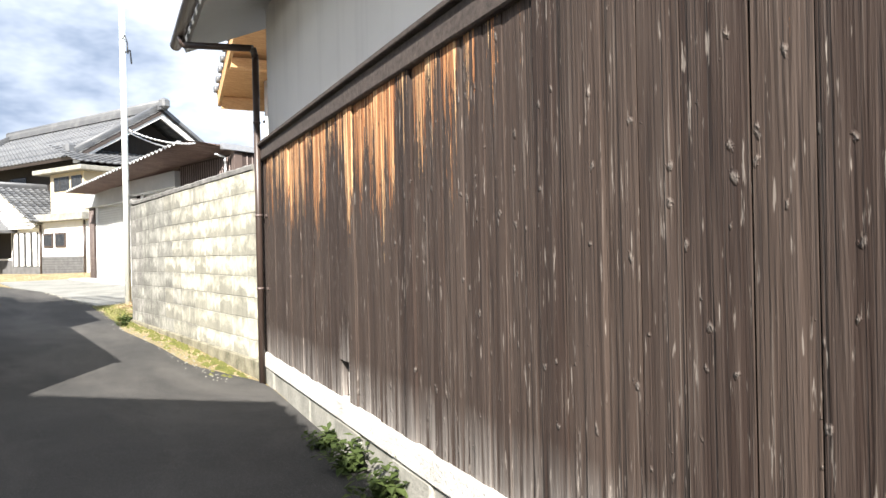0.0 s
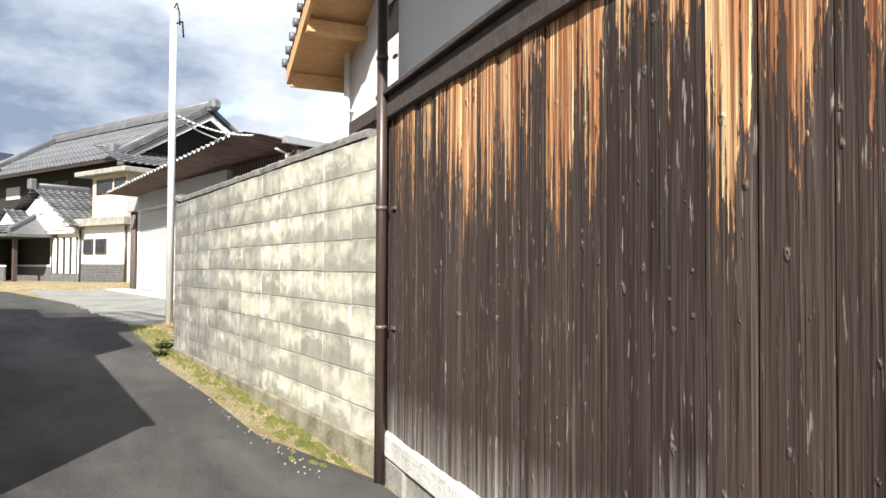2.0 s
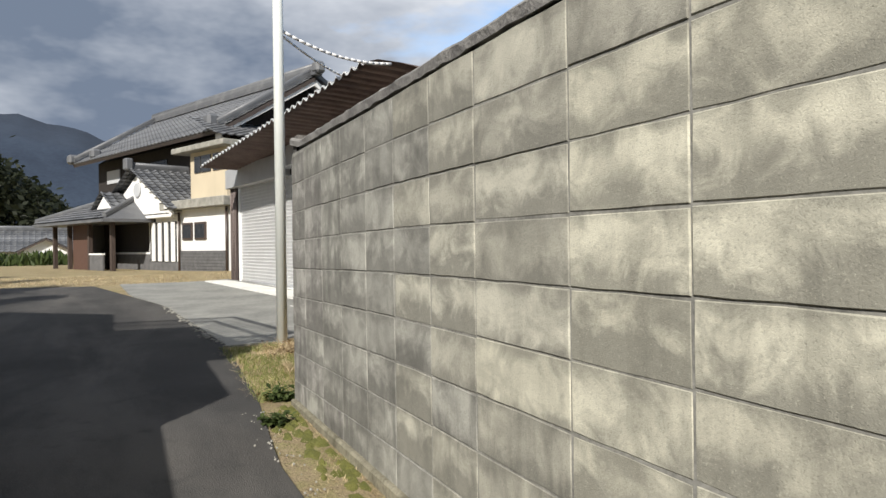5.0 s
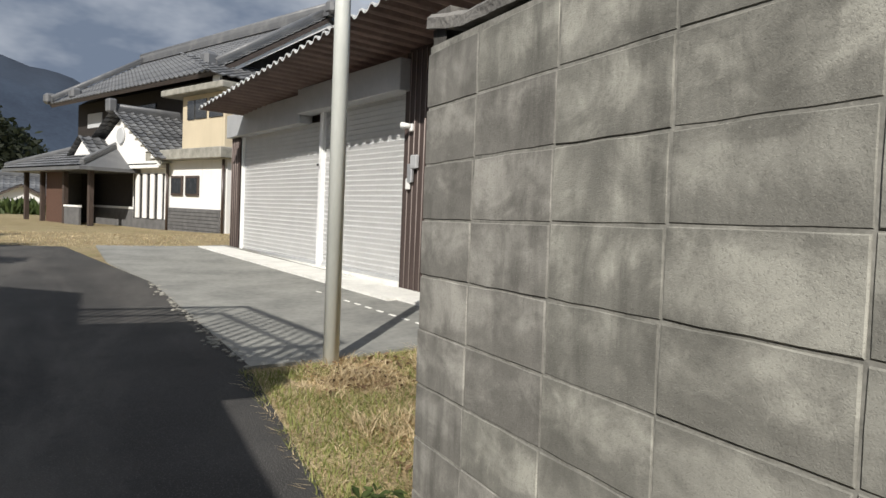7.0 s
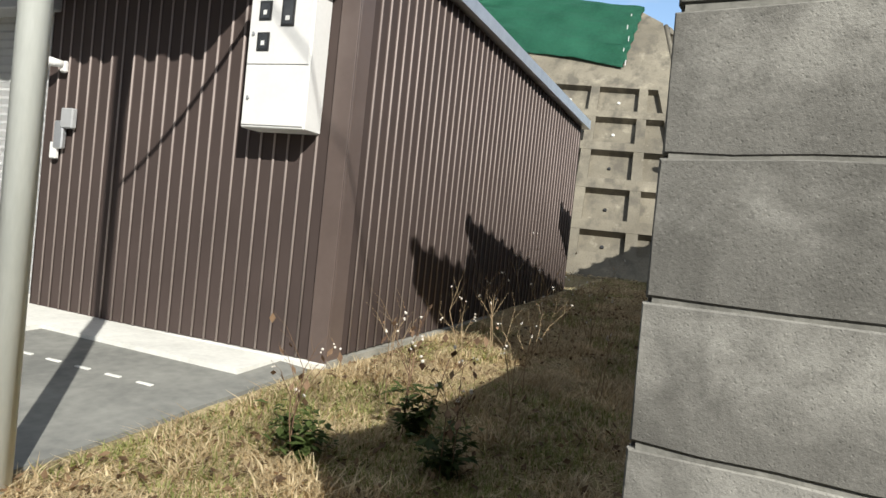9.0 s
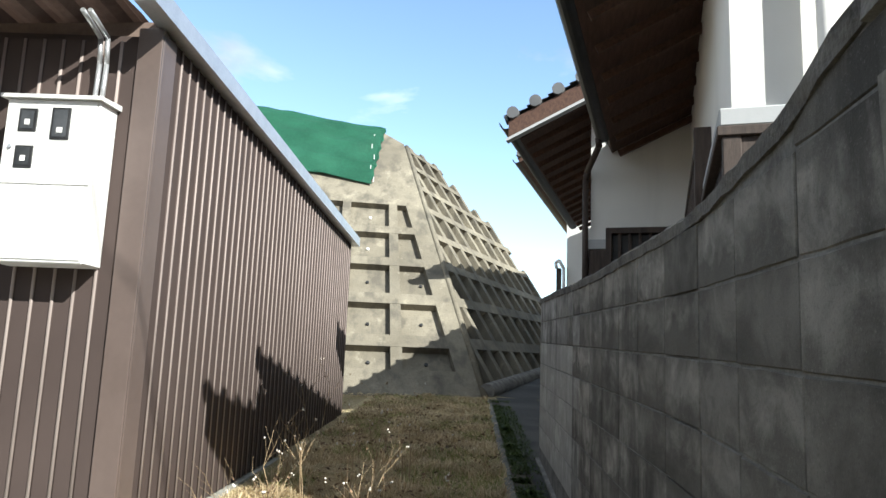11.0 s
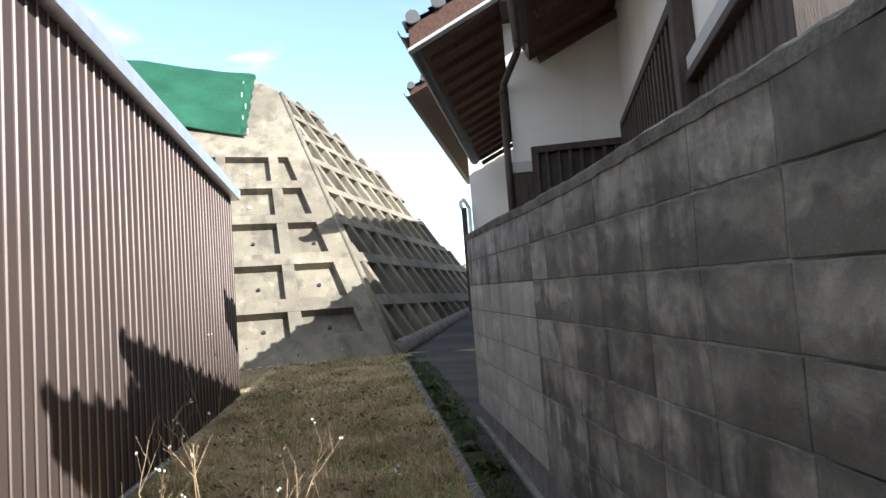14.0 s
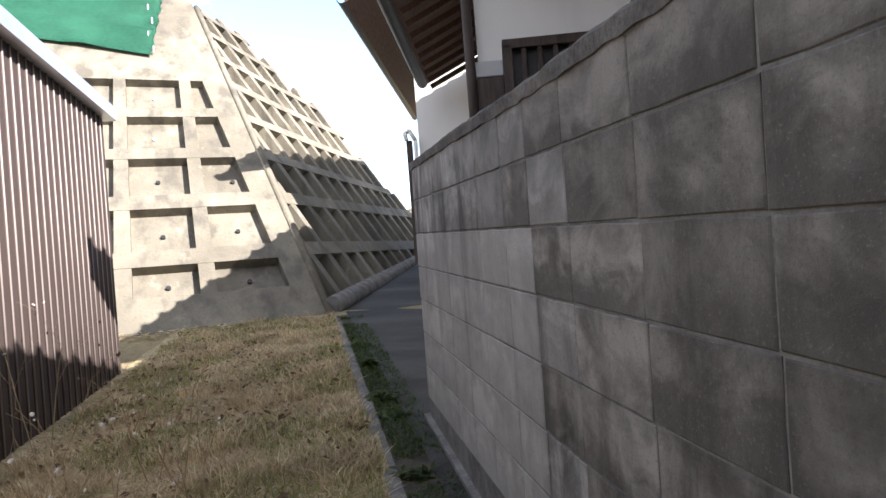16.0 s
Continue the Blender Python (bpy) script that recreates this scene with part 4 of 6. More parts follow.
def build_meter_box():
    m = thing("meter_box", MG @ pose(0.2, 0, 1.68), "white enamelled electricity meter box on the brown wall", "meter box")
    b = B()
    box(b, 0, 0.5, 0.0, 0.2, 0, 0.9, 0.008)
    part("case", b, METERWHITE, m)
    b = B()
    prism(b, [(-0.02, 0.902), (0.235, 0.885), (0.235, 0.905), (-0.02, 0.935)], "x", -0.02, 0.52)
    part("hood", b, METERWHITE, m, "sloping hood")
    b = B()
    box(b, 0.01, 0.49, 0.201, 0.207, 0.02, 0.41, 0.002)
    part("lower_door", b, METERWHITE, m)
    b = B()
    box(b, 0.01, 0.49, 0.201, 0.207, 0.42, 0.88, 0.002)
    door = part("upper_door", b, METERWHITE, m)
    for x0, z0, w, h in ((0.33, 0.71, 0.085, 0.115), (0.15, 0.67, 0.09, 0.165), (0.33, 0.51, 0.085, 0.11)):
        b = B()
        box(b, x0 - 0.006, x0 + w + 0.006, 0.205, 0.213, z0 - 0.006, z0 + h + 0.006, 0.002)
        fr = part("window_frame", b, BLACK, door, "black rubber window gasket")
        b = B()
        box(b, x0 + 0.008, x0 + w - 0.008, 0.212, 0.216, z0 + 0.008, z0 + h - 0.008)
        part("window_pane", b, DARKGLASS, door, "dark window pane")
        b = B()
        box(b, x0 + 0.028, x0 + w - 0.03, 0.2155, 0.218, z0 + 0.03, z0 + 0.06)
        part("dial", b, METERWHITE, door, "pale meter dial")
    for x, z in ((0.45, 0.62), (0.45, 0.2)):
        b = B()
        tube(b, (x, 0.2, z), (x, 0.218, z), 0.011)
        part("lock_knob", b, ALU, m, "small metal lock")
    for x in (0.06, 0.1):
        b = B()
        polytube(b, [(x, 0.08, 0.9), (x, 0.07, 1.15), (x, 0.09, 1.30), (x, 0.3, 1.36)], 0.014)
        part("conduit", b, ALU, m, "grey cable conduit")


build_meter_box()


def build_switches():
    m = thing("shutter_switch", MG @ pose(2.42, 0.016, 1.38), "grey shutter control boxes on the brown wall", "switch box")
    b = B()
    box(b, 0.0, 0.13, 0, 0.05, 0.24, 0.40, 0.01)
    part("control_case", b, BOXGREY, m)
    b = B()
    box(b, 0.10, 0.2, 0, 0.045, 0.08, 0.30, 0.01)
    part("cover", b, ALU, m, "pale switch cover")
    b = B()
    box(b, 0.17, 0.24, 0, 0.035, 0.0, 0.13, 0.006)
    part("label_plate", b, METERWHITE, m, "white plate")
    l = thing("floodlight", MG @ pose(2.56, 0.016, 2.06), "small white sensor lamp under the eave", "lamp")
    b = B()
    box(b, 0, 0.06, 0, 0.04, 0, 0.09, 0.01)
    part("base", b, METERWHITE, l)
    b = B()
    tube(b, (0.03, 0.03, 0.06), (0.1, 0.13, 0.07), 0.028, 0.038)
    part("lamp_head", b, METERWHITE, l)


build_switches()


def build_pole():
    p = thing("service_pole", pose(3.235, 13.86, 0.0), "slim grey galvanised service pole with a cable arm", "pole")
    b = B()
    tube(b, (0, 0, -0.2), (0.0, 0, 5.9), 0.057, 0.052, 20)
    part("shaft", b, GALV, p)
    b = B()
    tube(b, (0, 0, 5.88), (0, 0, 5.93), 0.055, 0.03, 16)
    part("cap", b, GALV, p)
    b = B()
    polytube(b, [(-0.01, -0.05, 5.0), (0.02, -0.12, 5.05), (0.05, -0.16, 4.9), (0.06, -0.16, 4.7)], 0.012)
    polytube(b, [(0.03, -0.05, 4.75), (0.12, -0.05, 4.8), (0.14, -0.05, 4.55)], 0.014)
    part("cable_bracket", b, BLACK, p, "dark cable brackets")


build_pole()


def build_cables():
    def sag(a, c, drop, n=18):
        a, c = Vector(a), Vector(c)
        return [a.lerp(c, k / n) - Vector((0, 0, drop * 4 * (k / n) * (1 - k / n))) for k in range(n + 1)]
    b = B()
    polytube(b, sag((3.235, 13.86, 3.34), (4.64, 14.25, 3.20), 0.10), 0.017, 8)
    obj("cable", b, METERWHITE, "white service cable sagging to the garage roof", "cable")
    b = B()
    polytube(b, sag((3.235, 13.86, 5.8), (-3.0, -4.0, 8.5), 0.9, 30), 0.009, 6)
    obj("cable", b, BLACK, "thin black overhead service cable", "cable")
    b = B()
    polytube(b, sag((3.235, 13.86, 3.30), (4.5, 15.3, 3.22), 0.05), 0.014, 8)
    obj("cable", b, METERWHITE, "white service cable sagging to the garage roof", "cable")


build_cables()

# ---- tiled roofs ----
def tile_slope(b, p, q, up, pitch=0.27, row=0.24, amp=0.045, thick=0.03):
    """Rows of pan tiles on a slope: p to q is the eave, up the vector from eave to ridge."""
    p, q, up = Vector(p), Vector(q), Vector(up)
    u = (q - p).normalized()
    w, l = (q - p).length, up.length
    v = up.normalized()
    n = u.cross(v)
    if n.z < 0:
        n = -n
    cols, rows = max(1, round(w / pitch)), max(1, round(l / row))
    prof = ((0.0, 0.35), (0.18, 0.95), (0.36, 0.35), (0.6, 0.0), (0.85, 0.08))
    xs = [(c + f) / cols * w for c in range(cols) for f, _ in prof] + [w]
    hs = [h for c in range(cols) for _, h in prof] + [0.35]
    for r in range(rows):
        v0, v1 = r / rows * l, (r + 1) / rows * l + 0.02
        lo = [b.verts.new(p + u * x + v * v0 + n * (h * amp + thick)) for x, h in zip(xs, hs)]
        hi = [b.verts.new(p + u * x + v * v1 + n * (h * amp)) for x, h in zip(xs, hs)]
        ft = [b.verts.new(p + u * x + v * v0 + n * (h * amp - 0.005)) for x, h in zip(xs, hs)]
        for k in range(len(xs) - 1):
            b.faces.new((lo[k], lo[k + 1], hi[k + 1], hi[k]))
            b.faces.new((ft[k], ft[k + 1], lo[k + 1], lo[k]))
    return b


def slab(b, p, q, up, t=0.08):
    """A flat board of thickness t under a slope."""
    p, q, up = Vector(p), Vector(q), Vector(up)
    n = (q - p).cross(up).normalized()
    if n.z < 0:
        n = -n
    top = [p, q, q + up, p + up]
    hi, lo = [b.verts.new(c - n * 0.012) for c in top], [b.verts.new(c - n * (t + 0.012)) for c in top]
    b.faces.new(hi), b.faces.new(lo[::-1])
    for k in range(4):
        b.faces.new((hi[k], lo[k], lo[(k + 1) % 4], hi[(k + 1) % 4]))
    bmesh.ops.recalc_face_normals(b, faces=b.faces[:])
    return b


def ridge(b, p, q, r=0.11, h=0.16):
    """Stacked ridge tiles with a round cap."""
    p, q = Vector(p), Vector(q)
    d = (q - p).normalized()
    s = d.cross(Vector((0, 0, 1))).normalized()
    for k, wd in enumerate((1.0, 0.86, 0.74)):
        z0 = Vector((0, 0, h * k / 3))
        z1 = Vector((0, 0, h * (k + 1) / 3 - 0.008))
        vs = [b.verts.new(e + s * sg * r * wd + z) for z in (z0, z1) for e, sg in ((p, -1), (p, 1), (q, 1), (q, -1))]
        for f in ((0, 1, 2, 3), (4, 5, 6, 7), (0, 1, 5, 4), (1, 2, 6, 5), (2, 3, 7, 6), (3, 0, 4, 7)):
            b.faces.new([vs[i] for i in f])
    tube(b, p + Vector((0, 0, h)), q + Vector((0, 0, h)), r * 0.72, n=10)
    return b


def end_caps(b, p, q, pitch=0.27, r=0.055, out=(0, 0, 0)):
    """Round eave-tile ends along an edge."""
    p, q, out = Vector(p), Vector(q), Vector(out)
    n = max(1, round((q - p).length / pitch))
    for k in range(n):
        c = p.lerp(q, (k + 0.18) / n)
        tube(b, c, c + out, r, r * 0.96, 10)
    return b


def rafters(parent, a, c, up, gap=0.42, w=0.045, h=0.06):
    """Single rafters under an eave; a to c along the eave, up the vector from eave to wall."""
    a, c, up = Vector(a), Vector(c), Vector(up)
    u = (c - a).normalized()
    nn = u.cross(up).normalized()
    if nn.z < 0:
        nn = -nn
    n = max(1, int((c - a).length / gap))
    for k in range(n + 1):
        b = B()
        o = a + (c - a) * (k / n) - nn * 0.1
        vs = [b.verts.new(o + u * sx * w / 2 + up * t - nn * (h * sz)) for t in (0.02, 1.0) for sx, sz in ((-1, 0), (1, 0), (1, 1), (-1, 1))]
        for f in ((0, 1, 2, 3), (4, 5, 6, 7), (0, 1, 5, 4), (1, 2, 6, 5), (2, 3, 7, 6), (3, 0, 4, 7)):
            b.faces.new([vs[i] for i in f])
        bmesh.ops.recalc_face_normals(b, faces=b.faces[:])
        part("rafter", b, SOFFIT, parent)


def gutter(b, p, q, r=0.055):
    p, q = Vector(p), Vector(q)
    d = (q - p).normalized()
    s = d.cross(Vector((0, 0, 1))).normalized()
    prev = None
    for e in (p, q):
        ring = [b.verts.new(e + s * math.cos(a) * r - Vector((0, 0, 1)) * math.sin(a) * r) for a in [math.pi * k / 8 for k in range(9)]]
        inner = [b.verts.new(e + s * math.cos(a) * (r - 0.006) - Vector((0, 0, 1)) * math.sin(a) * (r - 0.006)) for a in [math.pi * k / 8 for k in range(9)]]
        loop = ring + inner[::-1]
        if prev:
            for k in range(len(loop)):
                b.faces.new((prev[k], prev[(k + 1) % len(loop)], loop[(k + 1) % len(loop)], loop[k]))
        prev = loop
    bmesh.ops.recalc_face_normals(b, faces=b.faces[:])
    return b


# storehouse eave and downpipe
def finish_storehouse(st):
    ov, ze, zr = 0.62, 2.98, 3.0 + 0.42 * 3.2
    a, c = (-0.3, ov, ze), (WL + 0.75, ov, ze)
    up = (0, -3.2, 1.35)
    roof = part("roof", tile_slope(B(), a, c, up), TILE, st, "grey clay roof tiles")
    part("end_tiles", end_caps(B(), (a[0], ov + 0.0, ze + 0.02), (c[0], ov + 0.0, ze + 0.02), out=(0, 0.03, -0.01)), TILE, roof)
    part("verge_tiles", end_caps(B(), (c[0], ov, ze + 0.03), (c[0], ov - 3.2, ze + 1.38), 0.26, 0.06, (0.05, 0, 0)), TILE, roof)
    part("soffit", slab(B(), a, c, up, 0.09), PLASTER_GREY, st, "grey plastered eave")
    b = B()
    prism(b, [(-0.035, 2.9), (-0.3, 2.9), (-0.3, 3.3), (-0.035, 3.22)], "x", 0, WL)
    part("wall_head", b, PLASTER, st)
    b = gutter(B(), (-0.3, ov + 0.05, ze - 0.03), (c[0], ov + 0.05, ze - 0.03))
    part("gutter", b, PIPE, st, "brown eave gutter")
    px0, py0 = WL - 0.06, 0.078
    dp = part("downpipe", polytube(B(), [(WL + 0.3, ov + 0.05, ze - 0.07), (WL + 0.26, ov + 0.03, ze - 0.16), (px0, py0 + 0.02, 2.76), (px0, py0, 2.68), (px0, py0, -0.24)], 0.030, 18), PIPE, st, "dark brown downpipe")
    for z in (0.62, 1.27, 2.1):
        b = B()
        tube(b, (px0, py0, z - 0.011), (px0, py0, z + 0.011), 0.034, n=18)
        box(b, px0 - 0.085, px0 - 0.035, 0.018, 0.032, z - 0.009, z + 0.009)
        part("pipe_clip", b, BROWN_TRIM, dp, "brown metal pipe clip")
    b = B()
    box(b, 7.25, 7.55, -0.045, -0.02, 2.36, 2.62, 0.006)
    part("vent_panel", b, PLASTER_GREY, st, "grey vent panel")


finish_storehouse(storehouse)


# ---- neighbouring house behind the block wall ----
MN = along((5.0, 11.2), (5.9893, 11.0541))


def build_neighbour():
    h = thing("neighbour_house", MN, "white plastered house with dark timber wainscot and tiled eaves", "house")
    b = B()
    box(b, 0, 4.1, -7.5, 0, 0.0, 3.95)
    prism(b, [(-7.5, 3.9), (0, 3.9), (-3.6, 5.6)], "x", 0.0, 4.1)
    part("main_wall", b, PLASTER, h, "white lime plaster wall")
    b = B()
    box(b, 4.1, 9.6, -7.5, 1.0, 0.0, 3.95)
    part("wing_wall", b, PLASTER, h, "white lime plaster wall")
    b = B()
    box(b, 9.4, 16, -4, 1.95, 0.0, 5.2)
    part("rear_wall", b, PLASTER, h)
    # main roof, ridge along the alley, gable to the lane
    a, c, up = (0.45, 0.82, 3.52), (4.15, 0.82, 3.52), (0, -4.4, 2.05)
    roof = part("main_roof", tile_slope(B(), a, c, up), TILE, h, "grey clay roof tiles")
    wa, wup = (-0.80, 0.15, 3.62), (0, -3.73, 1.74)
    west = part("gable_roof", tile_slope(B(), wa, (0.47, 0.15, 3.62), wup), TILE, h, "grey clay roof tiles")
    part("end_tiles", end_caps(B(), (-0.80, 0.15, 3.65), (0.45, 0.15, 3.65), out=(0, 0.03, -0.01)), TILE, west)
    part("south_roof", tile_slope(B(), (4.15, -8.0, 3.52), (-0.80, -8.0, 3.52), (0, 4.4, 2.05)), TILE, h)
    part("end_tiles", end_caps(B(), (a[0], 0.82, 3.55), (c[0], 0.82, 3.55), out=(0, 0.03, -0.01)), TILE, roof)
    part("verge_tiles", end_caps(B(), (-0.80, 0.13, 3.66), (-0.80, -3.6, 5.40), 0.26, 0.06, (-0.06, 0, 0)), TILE, west)
    part("soffit", slab(B(), wa, (0.46, 0.15, 3.62), wup, 0.07), LITWOOD, h, "sunlit cedar verge soffit")
    part("soffit", slab(B(), a, c, up, 0.07), SOFFIT, h, "brown soffit boards")
    rafters(h, (0.5, 0.78, 3.5), (3.95, 0.78, 3.5), (0, -0.95, 0.44), 0.45)
    b = B()
    prism(b, [(0.10, 3.40), (0.10, 3.60), (-3.6, 5.33), (-3.6, 5.13)], "x", -0.80, -0.75)
    part("bargeboard", b, LITWOOD, h, "cedar bargeboard")
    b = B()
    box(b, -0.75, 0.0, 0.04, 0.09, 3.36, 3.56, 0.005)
    part("end_board", b, LITWOOD, h, "cedar board closing the verge end")
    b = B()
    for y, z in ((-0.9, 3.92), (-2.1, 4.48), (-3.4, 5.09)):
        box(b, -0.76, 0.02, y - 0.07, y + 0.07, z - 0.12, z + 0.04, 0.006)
    part("purlin_end", b, LITWOOD, h, "cedar purlin ends")
    part("gutter", gutter(B(), (0.45, 0.84, 3.50), (3.62, 0.84, 3.48), 0.07), BLACK, h, "black eave gutter")
    part("downpipe", polytube(B(), [(3.55, 0.88, 3.44), (3.55, 0.87, 3.36), (4.01, 1.03, 3.23), (4.04, 1.05, 3.15), (4.04, 1.05, 1.6)], 0.032, 10), DARKWOOD, h, "dark brown downpipe")
    # wing roof with its verge towards the lane
    a, c, up = (3.6, 1.8, 3.70), (9.1, 1.8, 3.70), (0, -5.2, 2.45)
    roof = part("wing_roof", tile_slope(B(), a, c, up), TILE, h, "grey clay roof tiles")
    part("end_tiles", end_caps(B(), (a[0], 1.8, 3.73), (c[0], 1.8, 3.73), out=(0, 0.03, -0.01)), TILE, roof)
    part("verge_tiles", end_caps(B(), (3.62, 1.78, 3.75), (3.62, -3.3, 6.14), 0.25, 0.065, (-0.07, 0, 0)), TILE, roof)
    part("soffit", slab(B(), a, c, up, 0.07), SOFFIT, h, "brown soffit boards")
    rafters(h, (3.75, 1.76, 3.68), (9.0, 1.76, 3.68), (0, -0.95, 0.45), 0.36)
    b = B()
    prism(b, [(1.78, 3.50), (1.78, 3.68), (-3.3, 6.08), (-3.3, 5.90)], "x", 3.58, 3.65)
    part("bargeboard", b, SOFFIT, h, "dark bargeboard")
    b = B()
    prism(b, [(1.80, 3.47), (1.80, 3.50), (-3.3, 5.90), (-3.3, 5.87)], "x", 3.57, 3.66)
    part("bargeboard_edge", b, PLASTER_GREY, h, "pale lower edge of the bargeboard")
    b = B()
    box(b, 3.62, 4.2, 0.85, 1.0, 3.82, 4.0, 0.006)
    part("purlin_end", b, DARKWOOD, h)
    part("gutter", gutter(B(), (3.6, 1.81, 3.68), (9.1, 1.81, 3.66), 0.075), BLACK, h, "black eave gutter")
    # rear wing
    a, c, up = (8.9, 2.8, 4.90), (17.5, 2.8, 4.90), (0, -4.4, 2.05)
    rear = part("rear_roof", tile_slope(B(), a, c, up), TILE, h, "grey clay roof tiles")
    part("verge_tiles", end_caps(B(), (8.92, 2.78, 4.95), (8.92, -1.5, 6.95), 0.25, 0.065, (-0.07, 0, 0)), TILE, rear)
    part("rear_soffit", slab(B(), a, c, up, 0.09), SOFFIT, h, "brown soffit boards")
    part("rear_gutter", gutter(B(), (8.9, 2.81, 4.87), (17.5, 2.81, 4.85), 0.075), BLACK, h, "black eave gutter")
    # wainscot
    b = B()
    ribbed(b, 0.0, 1.3, 1.2, 2.24, 0.11, 0.03, 0.014)
    o = part("wainscot", b, DARKWOOD, h, "dark ribbed wainscot")
    o.matrix_basis = pose(0, 0.01, 0)
    b = B()
    box(b, 0.0, 1.26, -0.01, 0.055, 2.29, 2.37, 0.006)
    box(b, -0.055, 0.0, -2.2, 0.055, 2.29, 2.37, 0.006)
    part("wainscot_cap", b, PLASTER_GREY, h, "grey flashing over the wainscot")
    b = B()
    box(b, 0.0, 1.27, -0.01, 0.066, 2.245, 2.288, 0.004)
    box(b, -0.066, 0.0, -2.2, 0.066, 2.245, 2.288, 0.004)
    part("wainscot_rail", b, BOARDBROWN, h, "brown rail under the flashing")
    for k in range(9):
        b = B()
        box(b, -0.045, -0.006, -0.02 - 0.24 * (k + 1) + 0.008, -0.02 - 0.24 * k, 1.2, 2.245, 0.004)
        part("wainscot_board", b, BOARDBROWN, h, "brown timber wainscot board")
    b = B()
    box(b, -0.055, -0.006, -0.03, 0.045, 1.2, 2.245, 0.004)
    part("corner_board", b, BOARDBROWN, h)
    # slatted shutter box on the alley side
    lat = part("lattice_frame", box(box(B(), 1.28, 3.72, 0.005, 0.03, 1.4, 2.70), 1.26, 1.34, 0.0, 0.10, 1.4, 2.73, 0.006), DARKWOOD, h, "dark timber window lattice")
    b = B()
    box(b, 1.3, 3.74, 0.05, 0.09, 2.64, 2.70, 0.004)
    box(b, 3.68, 3.74, 0.0, 0.09, 1.4, 2.70, 0.004)
    part("lattice_rail", b, DARKWOOD, lat)
    for k in range(19):
        b = B()
        x = 1.42 + k * 0.122
        box(b, x, x + 0.035, 0.05, 0.08, 1.4, 2.66, 0.003)
        part("lattice_slat", b, DARKWOOD, lat)
    # lattice window in the wing
    win = part("wing_window", box(B(), 4.06, 4.11, 0.06, 0.82, 1.4, 2.60), BLACK, h, "dark latticed window")
    b = B()
    box(b, 3.98, 4.10, 0.04, 0.84, 2.57, 2.63, 0.004)
    box(b, 3.98, 4.10, 0.78, 0.84, 1.4, 2.6, 0.004)
    part("window_frame", b, DARKWOOD, win)
    for k in range(7):
        b = B()
        y = 0.09 + k * 0.1
        box(b, 4.0, 4.03, y, y + 0.03, 1.4, 2.58, 0.003)
        part("window_bar", b, DARKWOOD, win)
    b = B()
    box(b, 4.05, 4.12, 0.84, 1.02, 1.2, 2.42, 0.006)
    part("wing_wainscot", b, DARKWOOD, h)
    b = B()
    box(b, 4.04, 4.13, 0.84, 1.03, 2.42, 2.52, 0.006)
    part("wing_cap", b, PLASTER_GREY, h)
    b = B()
    box(b, 9.32, 9.42, 1.2, 1.98, 2.3, 2.42, 0.006)
    box(b, 4.12, 9.4, 1.0, 1.05, 1.2, 2.4, 0.006)
    part("rear_cap", b, PLASTER_GREY, h)
    # timber hood over a lane-side window
    b = B()
    prism(b, [(-0.42, 2.44), (-0.42, 2.58), (0.0, 2.84), (0.0, 2.42)], "y", -3.34, -1.62)
    o = part("window_hood", b, DARKWOOD, h, "dark timber window hood")
    b = B()
    box(b, -0.30, 0, -3.36, -3.26, 2.30, 2.78, 0.005)
    part("hood_end", b, DARKWOOD, o)
    b = B()
    box(b, -0.012, 0.0, -2.5, -1.6, 3.55, 3.95, 0.003)
    part("gable_vent", b, BLACK, h, "dark gable vent")
    b = B()
    polytube(b, [(-0.09, -0.36, 1.3), (-0.09, -0.36, 3.9)], 0.038, 14)
    for z in (1.9, 3.0):
        box(b, -0.10, 0.0, -0.405, -0.315, z, z + 0.02)
    part("downpipe", b, METERWHITE, h, "white plastic downpipe")
    b = B()
    polytube(b, [(9.25, 1.98, 1.0), (9.25, 1.98, 2.9), (9.25, 2.06, 3.05), (9.2, 2.12, 3.0), (9.2, 2.1, 2.9)], 0.03, 8)
    part("vent_pipe", b, METERWHITE, h, "bent white vent pipe")
    b = B()
    box(b, 9.30, 9.40, 2.04, 2.12, 1.2, 2.92, 0.005)
    part("corner_board", b, DARKWOOD, h, "dark upright board at the corner")
    return h


build_neighbour()


# ---- retaining slope ----
RO = Vector((14.0, 14.75, 0.5))
F_IN, F_T = Vector((0.953, 0.302, 0)), Vector((-0.302, 0.953, 0))
F_UP = (F_IN * 0.888 + Vector((0, 0, 1))).normalized()
F_N = F_T.cross(F_UP).normalized()
if F_N.x > 0:
    F_N = -F_N
HIP0 = RO + F_T * -1.57
HIP_D = Vector((0.791, 0.445, 1.0))
R_T = Vector((0.957, -0.289, 0))
R_IN = Vector((0.289, 0.957, 0))
R_UP = (R_IN * 0.6545 + Vector((0, 0, 1))).normalized()
R_N = R_T.cross(R_UP).normalized()
if R_N.y > 0:
    R_N = -R_N


def quad_prism(b, pts, n, t):
    lo, hi = [b.verts.new(p) for p in pts], [b.verts.new(p + n * t) for p in pts]
    k = len(pts)
    b.faces.new(lo), b.faces.new(hi)
    for i in range(k):
        b.faces.new((lo[i], lo[(i + 1) % k], hi[(i + 1) % k], hi[i]))
    return b


def hip_u(v):
    """Where the hip lies on the front face, at v metres up the slope."""
    return -1.57 + v * 0.139


def front(u, v):
    return RO + F_T * u + F_UP * v


def hip(z):
    return HIP0 + HIP_D * (z - 0.5)


def right(d, w):
    return HIP0 + R_T * d + R_UP * w


